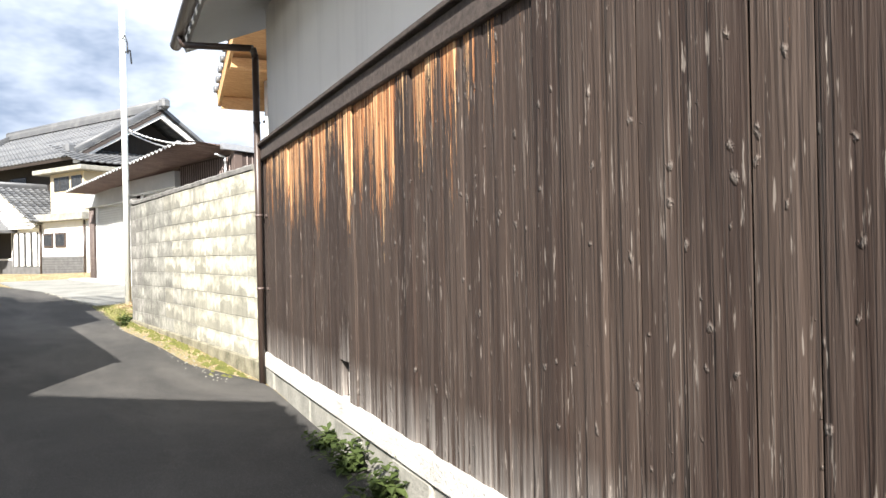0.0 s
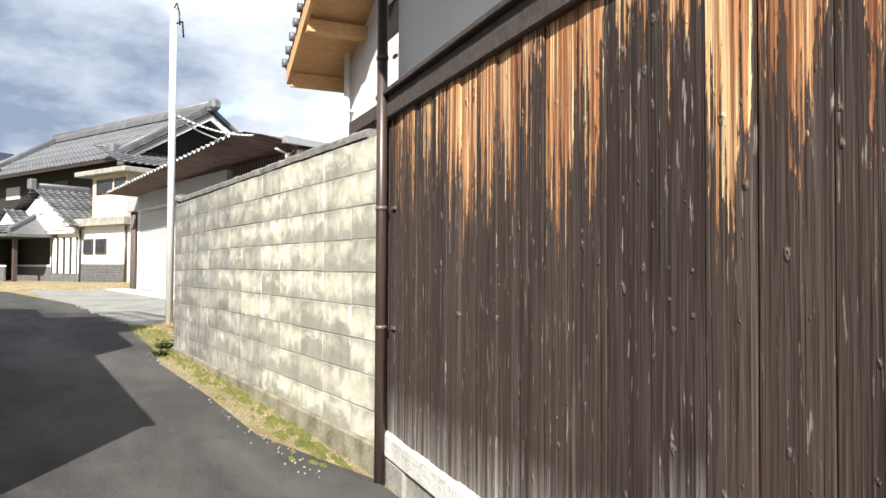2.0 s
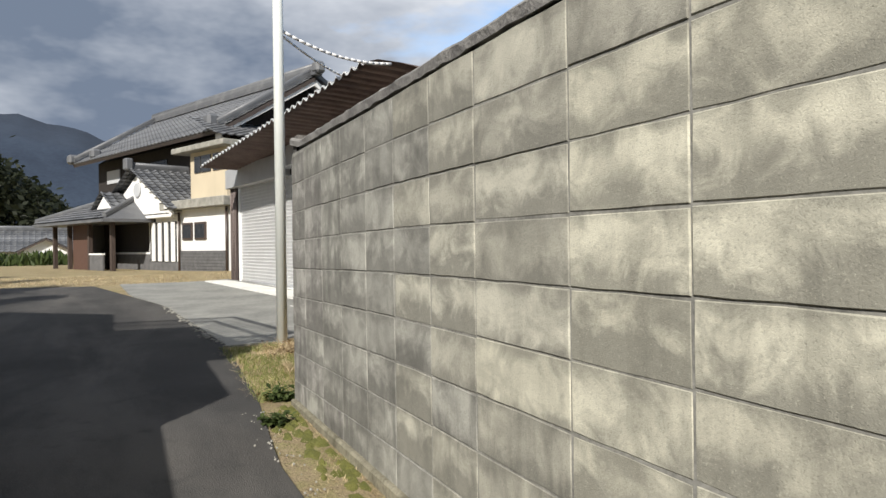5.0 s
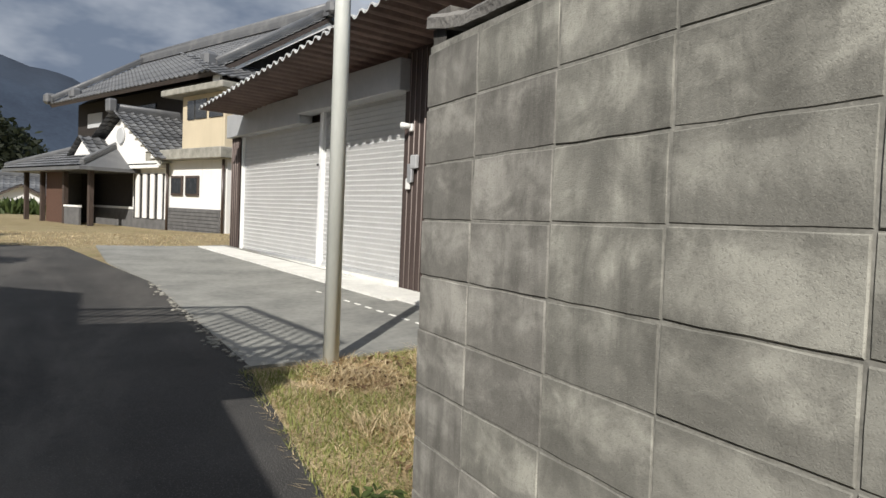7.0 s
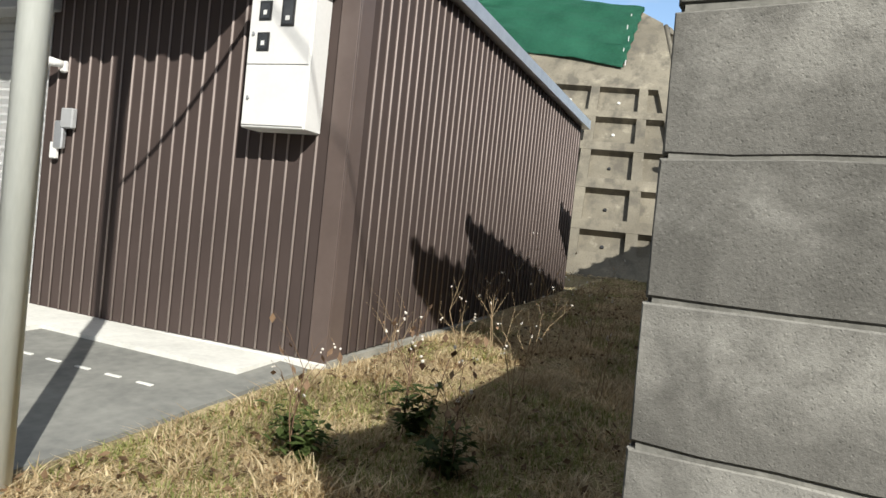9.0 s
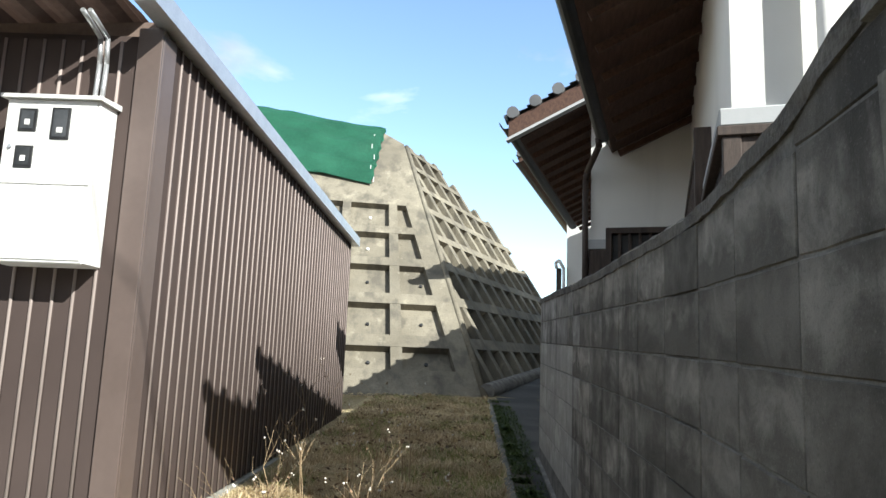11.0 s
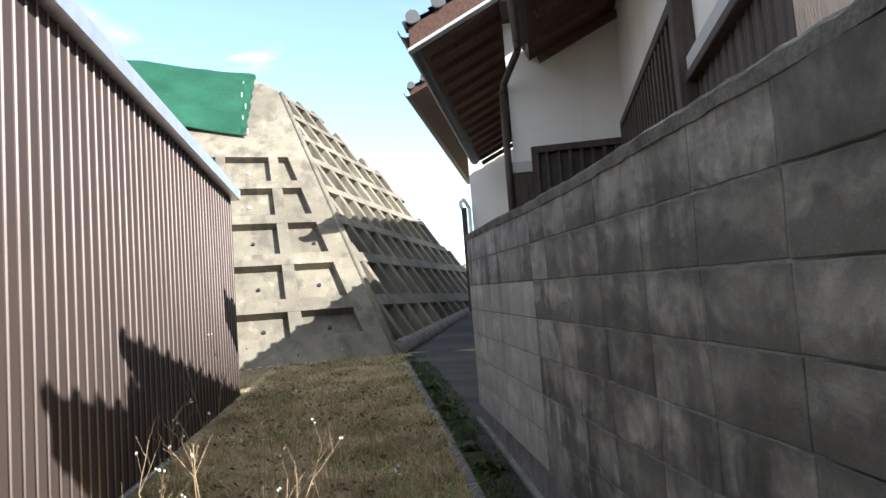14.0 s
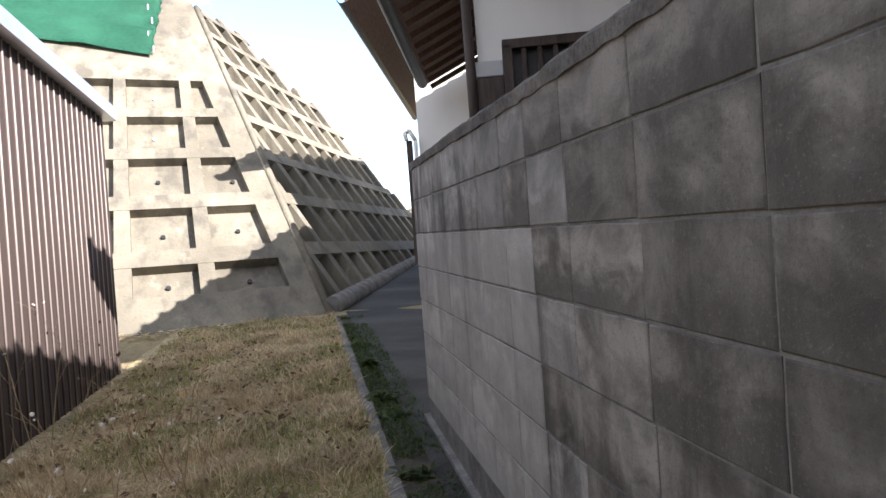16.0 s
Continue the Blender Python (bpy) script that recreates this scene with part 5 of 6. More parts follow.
def right_top(d):
    return min(d / 0.525, ease(d, [(0, 7.4), (4.87, 7.36), (5.76, 7.15), (6.04, 6.44), (6.64, 5.93), (7.35, 5.64), (7.68, 5.2), (7.94, 3.9), (8.49, 2.93), (9.27, 2.38), (14, 1.4)]))


def edge_u(v):
    return -1.17 + 0.154 * (v - 0.5)


def build_slope():
    s = thing("retaining_slope", Matrix.Identity(4), "sprayed concrete slope with a grid of square beams", "retaining wall")

    def plate(name, pts, n, t, label=""):
        b = B()
        quad_prism(b, pts, n, t)
        bmesh.ops.recalc_face_normals(b, faces=b.faces[:])
        return part(name, b, SHOTCRETE, s, label)
    d = 0.17
    plate("front_face", [front(hip_u(-0.4) + 0.1, -0.4), front(14, -0.4), front(14, 10.6), front(2.7, 9.3), front(0.2, 8.78), front(hip_u(8.2) + 0.1, 8.2)], -F_N, 0.5, "sprayed concrete face")
    plate("right_face", [right(-0.1, -0.4), right(14, -0.4), right(14, 1.3), right(9.27, 2.33), right(8.49, 2.88), right(7.94, 3.85), right(7.68, 5.15), right(7.35, 5.6), right(6.64, 5.88), right(6.04, 6.4), right(5.76, 7.1), right(4.87, 7.3), right(3.85, 7.35)], -R_N, 0.5, "sprayed concrete face")
    # front grid
    for v0, v1 in ((-0.35, 0.53), (1.08, 1.37), (2.21, 2.50), (3.35, 3.60), (4.43, 4.67)):
        plate("beam", [front(edge_u(v0), v0), front(12, v0), front(12, v1), front(edge_u(v1), v1)], F_N, d)
    plate("upper_face", [front(edge_u(5.5), 5.5), front(12, 5.72), front(12, 10.4), front(2.7, 9.34), front(0.19, 8.82), front(hip_u(8.25), 8.25), front(hip_u(5.5), 5.5)], F_N, d - 0.01, "smooth sprayed concrete above the grid")
    for k in range(10):
        u = 1.06 * k
        plate("beam", [front(u - 0.2, 0.4), front(u + 0.02, 0.4), front(u + 0.0, 5.6), front(u - 0.19, 5.6)], F_N, d - 0.006)
    plate("hip_beam", [front(hip_u(-0.35), -0.35), front(edge_u(-0.35), -0.35), front(edge_u(5.6), 5.6), front(hip_u(5.6), 5.6)], F_N, d - 0.012)
    b = B()
    tube(b, hip(0.1) + F_N * 0.08 + R_N * 0.08, hip(6.6) + F_N * 0.08 + R_N * 0.08, 0.07, 0.06, 6)
    part("hip_edge", b, SHOTCRETE, s)
    # right-hand grid
    for w0, w1 in ((-0.4, 0.26), (1.0, 1.24), (2.0, 2.24), (2.97, 3.18), (3.88, 4.08), (4.75, 4.95), (5.55, 5.72), (6.33, 6.5), (7.05, 7.2)):
        far = max(x * 0.05 for x in range(0, 281) if right_top(max(x * 0.05, 3.95)) > w1)
        plate("beam", [right(0.525 * w0, w0), right(far, w0 - 0.03 * far * (w0 > 2.5)), right(far, w1 - 0.03 * far * (w0 > 2.5)), right(0.525 * w1, w1)], R_N, d)
    for k in range(1, 21):
        dd = 0.66 * k
        zt = right_top(dd) - 0.05
        plate("beam", [right(dd - 0.09, 0.0), right(dd + 0.09, 0.0), right(dd + 0.09, zt), right(dd - 0.09, zt)], R_N, d - 0.006)
    b = B()
    tube(b, right(0.0, 0.08) + R_N * 0.2, right(12, 1.2) + R_N * 0.2, 0.15, 0.15, 10)
    part("foot_kerb", b, CAP, s, "rounded concrete kerb at the foot")
    rows = [0.45, 1.3, 2.45, 3.55, 4.62]
    # drain pipes and anchor marks in the panels
    rng = random.Random(3)
    for i in range(5):
        for k in range(-1, 5):
            if k == -1 and i > 2:
                continue
            c = front(1.06 * k + 0.43 + rng.uniform(-0.04, 0.04), rows[i] + (0.34 if i == 0 else 0.5) + rng.uniform(-0.05, 0.05))
            b = B()
            tube(b, c - F_N * 0.02, c + F_N * 0.035, 0.035, n=10)
            part("weep_pipe", b, KERB if i > 2 else BLACK, s, "drain pipe stub")
    return s


slope = build_slope()


def build_tarpaulin():
    b = B()
    rng = random.Random(8)
    us = [0.42 + 0.15 * i for i in range(68)]
    rows = []
    for j in range(19):
        row = []
        for i, u in enumerate(us):
            uu = u + (0.035 * math.sin(j * 2.1) if i == 0 else 0) - 0.02 * j
            cap_v = ease(uu, [(0, 8.78), (2.7, 9.36), (12, 10.5)])
            low_v = ease(uu, [(0.4, 6.2), (1.6, 6.5), (4, 6.9), (12, 7.4)])
            vv = low_v + (cap_v - low_v) * j / 18
            fold = 0.07 + 0.06 * noise.noise(Vector((uu * 1.1, vv * 2.2, 2.0))) + 0.035 * noise.noise(Vector((uu * 2.2, vv * 6, 5.0))) + (0.06 if j in (5, 11, 15) else 0.015 if j in (6, 12, 16) else 0) * (0.5 + abs(noise.noise(Vector((uu * 0.8, j, 0)))) * 1.5)
            row.append(b.verts.new(front(uu, vv) + F_N * (0.16 + fold)))
        rows.append(row)
    for r, q in zip(rows, rows[1:]):
        for k in range(len(us) - 1):
            b.faces.new((r[k], r[k + 1], q[k + 1], q[k]))
    bmesh.ops.solidify(b, geom=b.faces[:], thickness=0.012)
    t = thing("tarpaulin", Matrix.Identity(4), "green plastic tarpaulin sheets pegged over the top of the slope", "tarpaulin")
    part("sheet", b, GREEN, t, smooth=True)
    for j in range(5):
        b = B()
        c = front(0.40 + rng.uniform(-0.05, 0.05), 6.35 + 0.5 * j) + F_N * 0.26
        box(b, -0.012, 0.012, -0.008, 0.008, -0.06, 0.06)
        o = part("sandbag_clip", b, METERWHITE, t, "white edge clip")
        o.matrix_basis = Matrix.Translation(c)


build_tarpaulin()


# ---- old house at the end of the lane ----
HD = math.radians(22)
MH = along((4.5, 27.3), (4.5 - math.sin(HD), 27.3 + math.cos(HD)))


def build_farmhouse():
    h = thing("farmhouse", MH, "old two-storey farmhouse with white walls, dark boards and grey tiled roofs", "house")
    b = B()
    box(b, 0.05, 3.4, -5, 0, 0.0, 2.3)
    box(b, 3.1, 5.4, -5, 0.02, 0.0, 2.3)
    part("annex_wall", b, PLASTER, h, "white plaster wall")
    b = B()
    box(b, 0.32, 3.08, 0.0, 0.05, 0.1, 0.97, 0.004)
    box(b, 3.12, 5.3, 0.02, 0.06, 0.1, 0.62, 0.004)
    part("dado", b, KAWARAWALL, h, "dark slate-grey dado")
    for k in range(8):
        b = B()
        z = 0.2 + 0.095 * k
        box(b, 0.32, 3.08, 0.05, 0.056, z, z + 0.012)
        part("dado_joint", b, BLACK, h)
    for x in (3.1, 0.12):
        b = B()
        polytube(b, [(x, 0.07, 0.2), (x, 0.07, 2.25)], 0.04)
        part("downpipe", b, PIPE, h, "dark downpipe")
    for x0, x1 in ((1.42, 2.12), (2.29, 2.94)):
        b = B()
        box(b, x0, x1, 0.0, 0.05, 1.31, 1.85, 0.006)
        w = part("window", b, DARKWOOD, h, "small dark window")
        b = B()
        box(b, x0 + 0.06, x1 - 0.06, 0.052, 0.056, 1.37, 1.79)
        part("pane", b, DARKGLASS, w)
    b = B()
    box(b, -0.15, 3.95, -1.2, 0.32, 2.27, 2.55, 0.02)
    part("canopy_slab", b, FOOTING, h, "stained concrete canopy")
    b = B()
    box(b, 0.9, 3.2, -4, -0.4, 2.5, 4.12)
    part("upper_box", b, BEIGE, h, "beige rendered upper floor")
    for x0, x1 in ((1.0, 1.7), (1.85, 2.45), (2.5, 2.9)):
        b = B()
        box(b, x0, x1, -0.4, -0.37, 3.45, 3.98, 0.004)
        part("upper_window", b, DARKGLASS, h, "dark upper window")
    b = B()
    box(b, 0.5, 3.85, -4.2, -0.05, 4.12, 4.3, 0.02)
    part("upper_slab", b, FOOTING, h)
    # slatted bay
    b = B()
    box(b, 3.36, 5.25, 0.02, 0.06, 0.6, 1.92)
    bay = part("bay_opening", b, BLACK, h, "dark bay opening")
    for k in range(4):
        b = B()
        x = 3.38 + k * 0.48
        box(b, x, x + 0.24, 0.06, 0.10, 0.62, 1.92, 0.004)
        part("bay_slat", b, PLASTER, bay, "wide white slat")
    b = B()
    box(b, 3.2, 5.6, -0.2, 0.3, 2.06, 2.16, 0.01)
    part("bay_hood", b, PLASTER, h)
    # gabled wing
    b = B()
    prism(b, [(2.95, 2.2), (8.3, 2.2), (5.6, 3.62)], "y", -4.0, 0.3)
    part("gable_wall", b, PLASTER, h, "white plaster gable")
    part("gable_roof", tile_slope(B(), (2.7, 0.62, 2.28), (2.7, -3.5, 2.28), (2.9, 0, 1.5)), TILE, h, "grey clay roof tiles")
    part("gable_roof", tile_slope(B(), (8.5, -3.5, 2.28), (8.5, 0.62, 2.28), (-2.9, 0, 1.5)), TILE, h, "grey clay roof tiles")
    part("gable_ridge", ridge(B(), (5.6, 0.66, 3.76), (5.6, -3.4, 3.76)), TILE, h)
    b = B()
    box(b, 5.45, 5.75, 0.5, 0.75, 3.72, 4.12, 0.04)
    part("ridge_ornament", b, TILE, h, "ridge-end tile")
    b = B()
    tube(b, (5.6, 0.3, 3.05), (5.6, 0.36, 3.05), 0.26, 0.24, 18)
    part("gable_crest", b, PLASTER_GREY, h, "round plaster crest")
    b = B()
    for k in range(7):
        f = k / 7
        x, z = 2.95 + 2.65 * f, 2.12 + 1.42 * f
        box(b, x, x + 0.2, 0.3, 0.36, z, z + 0.12)
    part("gable_steps", b, PLASTER, h)
    # porch
    def hip_roof(x0, x1, y0, y1, z, rx0, rx1, ry, rz):
        bb = B()
        for p, q, r0, r1 in (((x0, y1, z), (x1, y1, z), (rx0, ry, rz), (rx1, ry, rz)),):
            n = 26
            for i in range(n):
                fa, fb = i / n, (i + 1) / n
                pa, pb = Vector(p).lerp(Vector(q), fa), Vector(p).lerp(Vector(q), fb)
                ra, rb = Vector(r0).lerp(Vector(r1), fa), Vector(r0).lerp(Vector(r1), fb)
                m = 10
                for j in range(m):
                    a0, a1 = pa.lerp(ra, j / m), pa.lerp(ra, (j + 1) / m)
                    b0, b1 = pb.lerp(rb, j / m), pb.lerp(rb, (j + 1) / m)
                    up = Vector((0, 0.0, 0.045))
                    m0, m1 = a0.lerp(b0, 0.35) + up * 1.3, a1.lerp(b1, 0.35) + up * 0.6
                    vs = [bb.verts.new(v) for v in (a0 + up * 0.7, m0, b0 + up * 0.7, b1, m1, a1)]
                    bb.faces.new((vs[0], vs[1], vs[4], vs[5])), bb.faces.new((vs[1], vs[2], vs[3], vs[4]))
        v = [bb.verts.new(c) for c in ((x0, y1, z), (x0, y0, z), (rx0, ry, rz), (x1, y1, z), (x1, y0, z), (rx1, ry, rz), (x0, y1, z - 0.1), (x1, y1, z - 0.1), (x1, y0, z - 0.1), (x0, y0, z - 0.1))]
        bb.faces.new((v[0], v[2], v[1])), bb.faces.new((v[3], v[4], v[5])), bb.faces.new((v[1], v[2], v[5], v[4]))
        bb.faces.new((v[6], v[7], v[8], v[9])), bb.faces.new((v[0], v[6], v[7], v[3])), bb.faces.new((v[0], v[1], v[9], v[6])), bb.faces.new((v[3], v[7], v[8], v[4]))
        return bb
    part("porch_roof", hip_roof(4.9, 11.9, -2.2, 1.75, 2.04, 6.6, 8.0, -0.5, 3.1), TILE, h, "grey tiled porch roof")
    part("porch_ridge", ridge(B(), (6.5, -0.5, 3.08), (8.1, -0.5, 3.08), 0.1, 0.14), TILE, h)
    part("hip_ridge", ridge(B(), (5.0, 1.65, 2.10), (6.55, -0.4, 3.05), 0.08, 0.1), TILE, h)
    part("hip_ridge", ridge(B(), (11.8, 1.65, 2.10), (8.05, -0.4, 3.05), 0.08, 0.1), TILE, h)
    b = B()
    prism(b, [(6.2, 2.45), (7.7, 2.45), (6.95, 2.95)], "y", -0.5, 0.9)
    g = part("dormer_gable", b, PLASTER, h, "small white dormer gable")
    part("dormer_roof", tile_slope(B(), (6.0, 1.05, 2.42), (6.0, -0.6, 2.42), (0.95, 0, 0.6)), TILE, g)
    part("dormer_roof", tile_slope(B(), (7.9, -0.6, 2.42), (7.9, 1.05, 2.42), (-0.95, 0, 0.6)), TILE, g)
    b = B()
    box(b, 5.3, 8.6, -0.3, 0.0, 0.1, 2.1)
    box(b, 8.5, 11.2, -0.4, 0.35, 0.1, 2.1)
    part("porch_wall", b, BOARDBLACK, h, "dark boarded porch wall")
    b = B()
    box(b, 5.35, 8.5, 0.0, 0.04, 0.1, 0.86, 0.004)
    part("porch_dado", b, KAWARAWALL, h, "dark slate-grey dado")
    b = B()
    box(b, 5.35, 8.5, 0.0, 0.055, 0.86, 0.93, 0.004)
    part("dado_cap", b, PLASTER, h, "white dado cap")
    b = B()
    box(b, 6.35, 7.55, 1.15, 1.22, 0.15, 0.85, 0.006)
    f = part("porch_screen", b, KAWARAWALL, h, "low grey porch screen")
    b = B()
    box(b, 6.35, 7.55, 1.13, 1.24, 0.85, 0.91, 0.004)
    part("screen_cap", b, PLASTER, f)
    for x in (5.6, 7.6, 9.6, 11.2):
        b = B()
        box(b, x - 0.07, x + 0.07, 1.1, 1.24, 0.1, 2.0, 0.006)
        part("porch_post", b, DARKWOOD, h, "dark porch post")
    b = B()
    box(b, 7.75, 9.5, 1.05, 1.1, 0.15, 1.95, 0.006)
    part("sliding_door", b, SOFFIT, h, "red-brown sliding door")
    # main upper storey
    b = B()
    box(b, 2.6, 14.0, -7.2, -1.5, 0.0, 4.85)
    part("main_wall", b, BOARDBLACK, h, "dark boarded upper storey")
    b = B()
    prism(b, [(-7.2, 4.85), (-1.5, 4.85), (-4.3, 6.75)], "x", 2.8, 13.9)
    part("main_gable", b, BOARDBLACK, h, "dark gable boards")
    for x in (11.6, 9.4, 7.2):
        b = B()
        box(b, x, x + 1.35, -1.5, -1.46, 3.86, 4.41, 0.004)
        part("main_window", b, PLASTER_GREY if x > 11 else DARKGLASS, h, "papered window")
    p, q, up = (1.7, -0.6, 4.78), (14.5, -0.6, 4.78), (0, -3.7, 2.25)
    roof = part("main_roof", tile_slope(B(), p, q, up, 0.3, 0.28), TILE, h, "grey clay roof tiles")
    part("main_roof_back", tile_slope(B(), (14.5, -8.0, 4.78), (1.7, -8.0, 4.78), (0, 3.7, 2.25), 0.3, 0.28), TILE, h)
    part("main_soffit", slab(B(), p, q, up, 0.12), BEAM, h)
    part("main_ridge", ridge(B(), (1.5, -4.3, 7.05), (14.6, -4.3, 7.05), 0.16, 0.34), TILE, h, "stacked tile ridge")
    part("verge_ridge", ridge(B(), (1.85, -0.6, 4.88), (1.85, -4.2, 7.06), 0.12, 0.15), TILE, h)
    part("verge_ridge", ridge(B(), (1.85, -8.0, 4.88), (1.85, -4.4, 7.06), 0.12, 0.15), TILE, h)
    part("verge_ridge", ridge(B(), (14.3, -0.6, 4.88), (14.3, -4.2, 7.06), 0.12, 0.15), TILE, h)
    b = B()
    prism(b, [(-0.75, 4.62), (-0.75, 4.8), (-4.3, 6.97), (-7.85, 4.8), (-7.85, 4.62), (-4.3, 6.72)], "x", 1.74, 1.84)
    part("bargeboard", b, PLASTER, h, "white plastered bargeboard")
    for x, y, z in ((1.5, -4.3, 7.2), (14.5, -0.6, 4.9), (2.0, -0.5, 4.95), (12.7, -0.9, 5.0)):
        b = B()
        box(b, x - 0.2, x + 0.2, y - 0.2, y + 0.2, z - 0.1, z + 0.32, 0.09)
        part("roof_ornament", b, TILE, h, "ridge-end tile")
    # lower roof across the south gable
    part("skirt_roof", tile_slope(B(), (0.6, 0.1, 4.42), (0.6, -6.5, 4.42), (1.9, 0, 0.75)), TILE, h)
    b = B()
    box(b, 1.9, 2.3, -0.85, -0.8, 4.55, 4.75)
    part("roof_plate", b, METERWHITE, h, "pale plate on the roof")
    return h


build_farmhouse()

# ---- buildings across the lane ----
def build_left_house():
    h = thing("balcony_house", pose(0, 0, 0), "rendered house with a concrete balcony over a corrugated lean-to", "house")
    b = B()
    box(b, -6.0, -0.9, 5.9, 12.3, -0.5, 3.0)
    part("house_wall", b, PLASTER_GREY, h, "grey rendered wall")
    # Upper storey is out of view, added to keep sky light off the lane.
    b = B()
    box(b, -6.0, -2.5, 5.0, 12.3, 2.5, 4.75)
    part("unseen_upper_wall", b, PLASTER_GREY, h)
    b = B()
    prism(b, [(-6.2, 4.7), (-2.4, 4.7), (-4.3, 5.5)], "y", 4.8, 12.5)
    part("unseen_upper_roof", b, TILE, h)
    b = B()
    prism(b, [(0.20, 5.6), (0.31, 5.6), (0.37, 11.2), (0.26, 11.2)], "z", -0.5, 1.69)
    part("lane_wall", b, BOARDBLACK, h, "dark boarded lean-to wall")
    b = B()
    n = int(5.9 / 0.04)
    prev = None
    for k in range(25):
        z = 1.74 + 0.62 * k / 24
        x = 0.345 + 0.012 * math.sin(k * math.pi / 2)
        cur = [b.verts.new((x, 9.3, z)), b.verts.new((x + 0.02, 11.2, z))]
        if prev:
            b.faces.new((prev[0], prev[1], cur[1], cur[0]))
        prev = cur
    bmesh.ops.solidify(b, geom=b.faces[:], thickness=0.005)
    part("corrugated_screen", b, CORRUG, h, "grey corrugated screen")
    b = B()
    prism(b, [(-5.0, 10.75), (0.47, 10.55), (0.08, 12.6), (-5.0, 12.8)], "z", 2.49, 2.79)
    part("balcony_slab", b, FOOTING, h, "stained concrete balcony edge")
    b = B()
    prism(b, [(-4.9, 10.85), (0.38, 10.7), (0.02, 12.45), (-4.9, 12.6)], "z", 2.2, 2.49)
    part("balcony_beam", b, BEAM, h)
    ends = ((-3.0, 10.72), (0.42, 10.59), (0.05, 12.53), (-3.0, 12.66))
    rail = None
    for p, q in zip(ends, ends[1:]):
        m, l = along(p, q), math.dist(p, q)
        b = B()
        box(b, 0, l, -0.025, 0.025, 3.55, 3.61, 0.008)
        rail = part("top_rail", b, BLACK, h, "dark metal railing")
        rail.matrix_basis = m
        for z in (2.86, 3.22):
            b = B()
            box(b, 0, l, -0.015, 0.015, z, z + 0.035)
            part("cross_rail", b, BLACK, rail)
        for k in range(int(l / 0.125)):
            b = B()
            x = 0.04 + 0.125 * k
            box(b, x, x + 0.025, -0.01, 0.01, 2.78, 3.56)
            part("picket", b, BLACK, rail)
    dp = part("drainpipe", polytube(B(), [(0.43, 11.14, -0.12), (0.43, 11.14, 2.22), (0.36, 11.2, 2.42)], 0.04, 12), RUST, h, "rusty red drainpipe")
    for z in (0.6, 1.5):
        b = B()
        tube(b, (0.43, 11.14, z - 0.02), (0.43, 11.14, z + 0.02), 0.048, n=12)
        part("pipe_joint", b, RUST, dp)
    b = B()
    vs = [b.verts.new(p) for p in ((0.34, 5.55, 1.69), (0.38, 11.2, 1.69), (-0.9, 11.2, 2.11), (-0.9, 5.55, 2.11), (0.34, 5.55, 1.73), (0.38, 11.2, 1.73), (-0.9, 11.2, 2.15), (-0.9, 5.55, 2.15))]
    for f in ((0, 1, 2, 3), (4, 5, 6, 7), (0, 1, 5, 4), (1, 2, 6, 5), (2, 3, 7, 6), (3, 0, 4, 7)):
        b.faces.new([vs[i] for i in f])
    bmesh.ops.recalc_face_normals(b, faces=b.faces[:])
    part("lean_to_roof", b, ROOFUNDER, h)

    a = thing("lane_house", pose(-0.35, 1.40, 0, 0, 0, -9.6), "plain house with a gabled tiled roof facing the lane", "house")
    b = B()
    box(b, -5.85, -0.6, -10.2, -0.4, -0.6, 3.3)
    prism(b, [(-5.85, 3.25), (-0.6, 3.25), (-3.2, 4.4)], "y", -10.2, -0.4)
    part("house_wall", b, PLASTER, a)
    part("roof", tile_slope(B(), (0.0, -10.5, 3.15), (0.0, 0.0, 3.15), (-3.2, 0, 1.33), 0.3, 0.28), TILE, a, "grey clay roof tiles")
    part("roof", tile_slope(B(), (-6.4, 0.0, 3.15), (-6.4, -10.5, 3.15), (3.2, 0, 1.33), 0.3, 0.28), TILE, a, "grey clay roof tiles")
    part("soffit", slab(B(), (0.0, -10.5, 3.15), (0.0, 0.0, 3.15), (-3.2, 0, 1.33)), BEAM, a)
    part("soffit", slab(B(), (-6.4, 0.0, 3.15), (-6.4, -10.5, 3.15), (3.2, 0, 1.33)), BEAM, a)


build_left_house()


def build_far_houses():
    c = thing("cottage", pose(-5.6, 68, -0.4, 0, 0, 6), "low white cottage under a grey tiled roof beyond the field", "house")
    b = B()
    box(b, -3.4, 3.2, -2.4, 2.4, -0.5, 1.5)
    part("cottage_wall", b, PLASTER_GREY, c)
    for sg in (-1, 1):
        part("cottage_roof", tile_slope(B(), (-3.9, sg * 3.0, 1.35), (3.6, sg * 3.0, 1.35), (0, -sg * 3.0, 1.65), 0.4, 0.4), TILE, c)
    part("cottage_ridge", ridge(B(), (-4.0, 0, 2.98), (3.7, 0, 2.98), 0.16, 0.25), TILE, c)
    b = B()
    prism(b, [(0.2, 0.3), (0.2, 1.5), (1.6, 2.2), (3.0, 1.5), (3.0, 0.3)], "y", -3.6, -2.0)
    part("front_gable", b, PLASTER, c, "white plaster gable")
    for sg in (-1, 1):
        part("gable_roof", tile_slope(B(), (1.6 + sg * 1.9, -4.0, 1.35), (1.6 + sg * 1.9, -1.0, 1.35), (-sg * 1.9, 0, 1.0), 0.4, 0.4), TILE, c)
        part("gable_soffit", slab(B(), (1.6 + sg * 1.9, -4.0, 1.35), (1.6 + sg * 1.9, -1.0, 1.35), (-sg * 1.9, 0, 1.0), 0.12), BEAM, c)


build_far_houses()


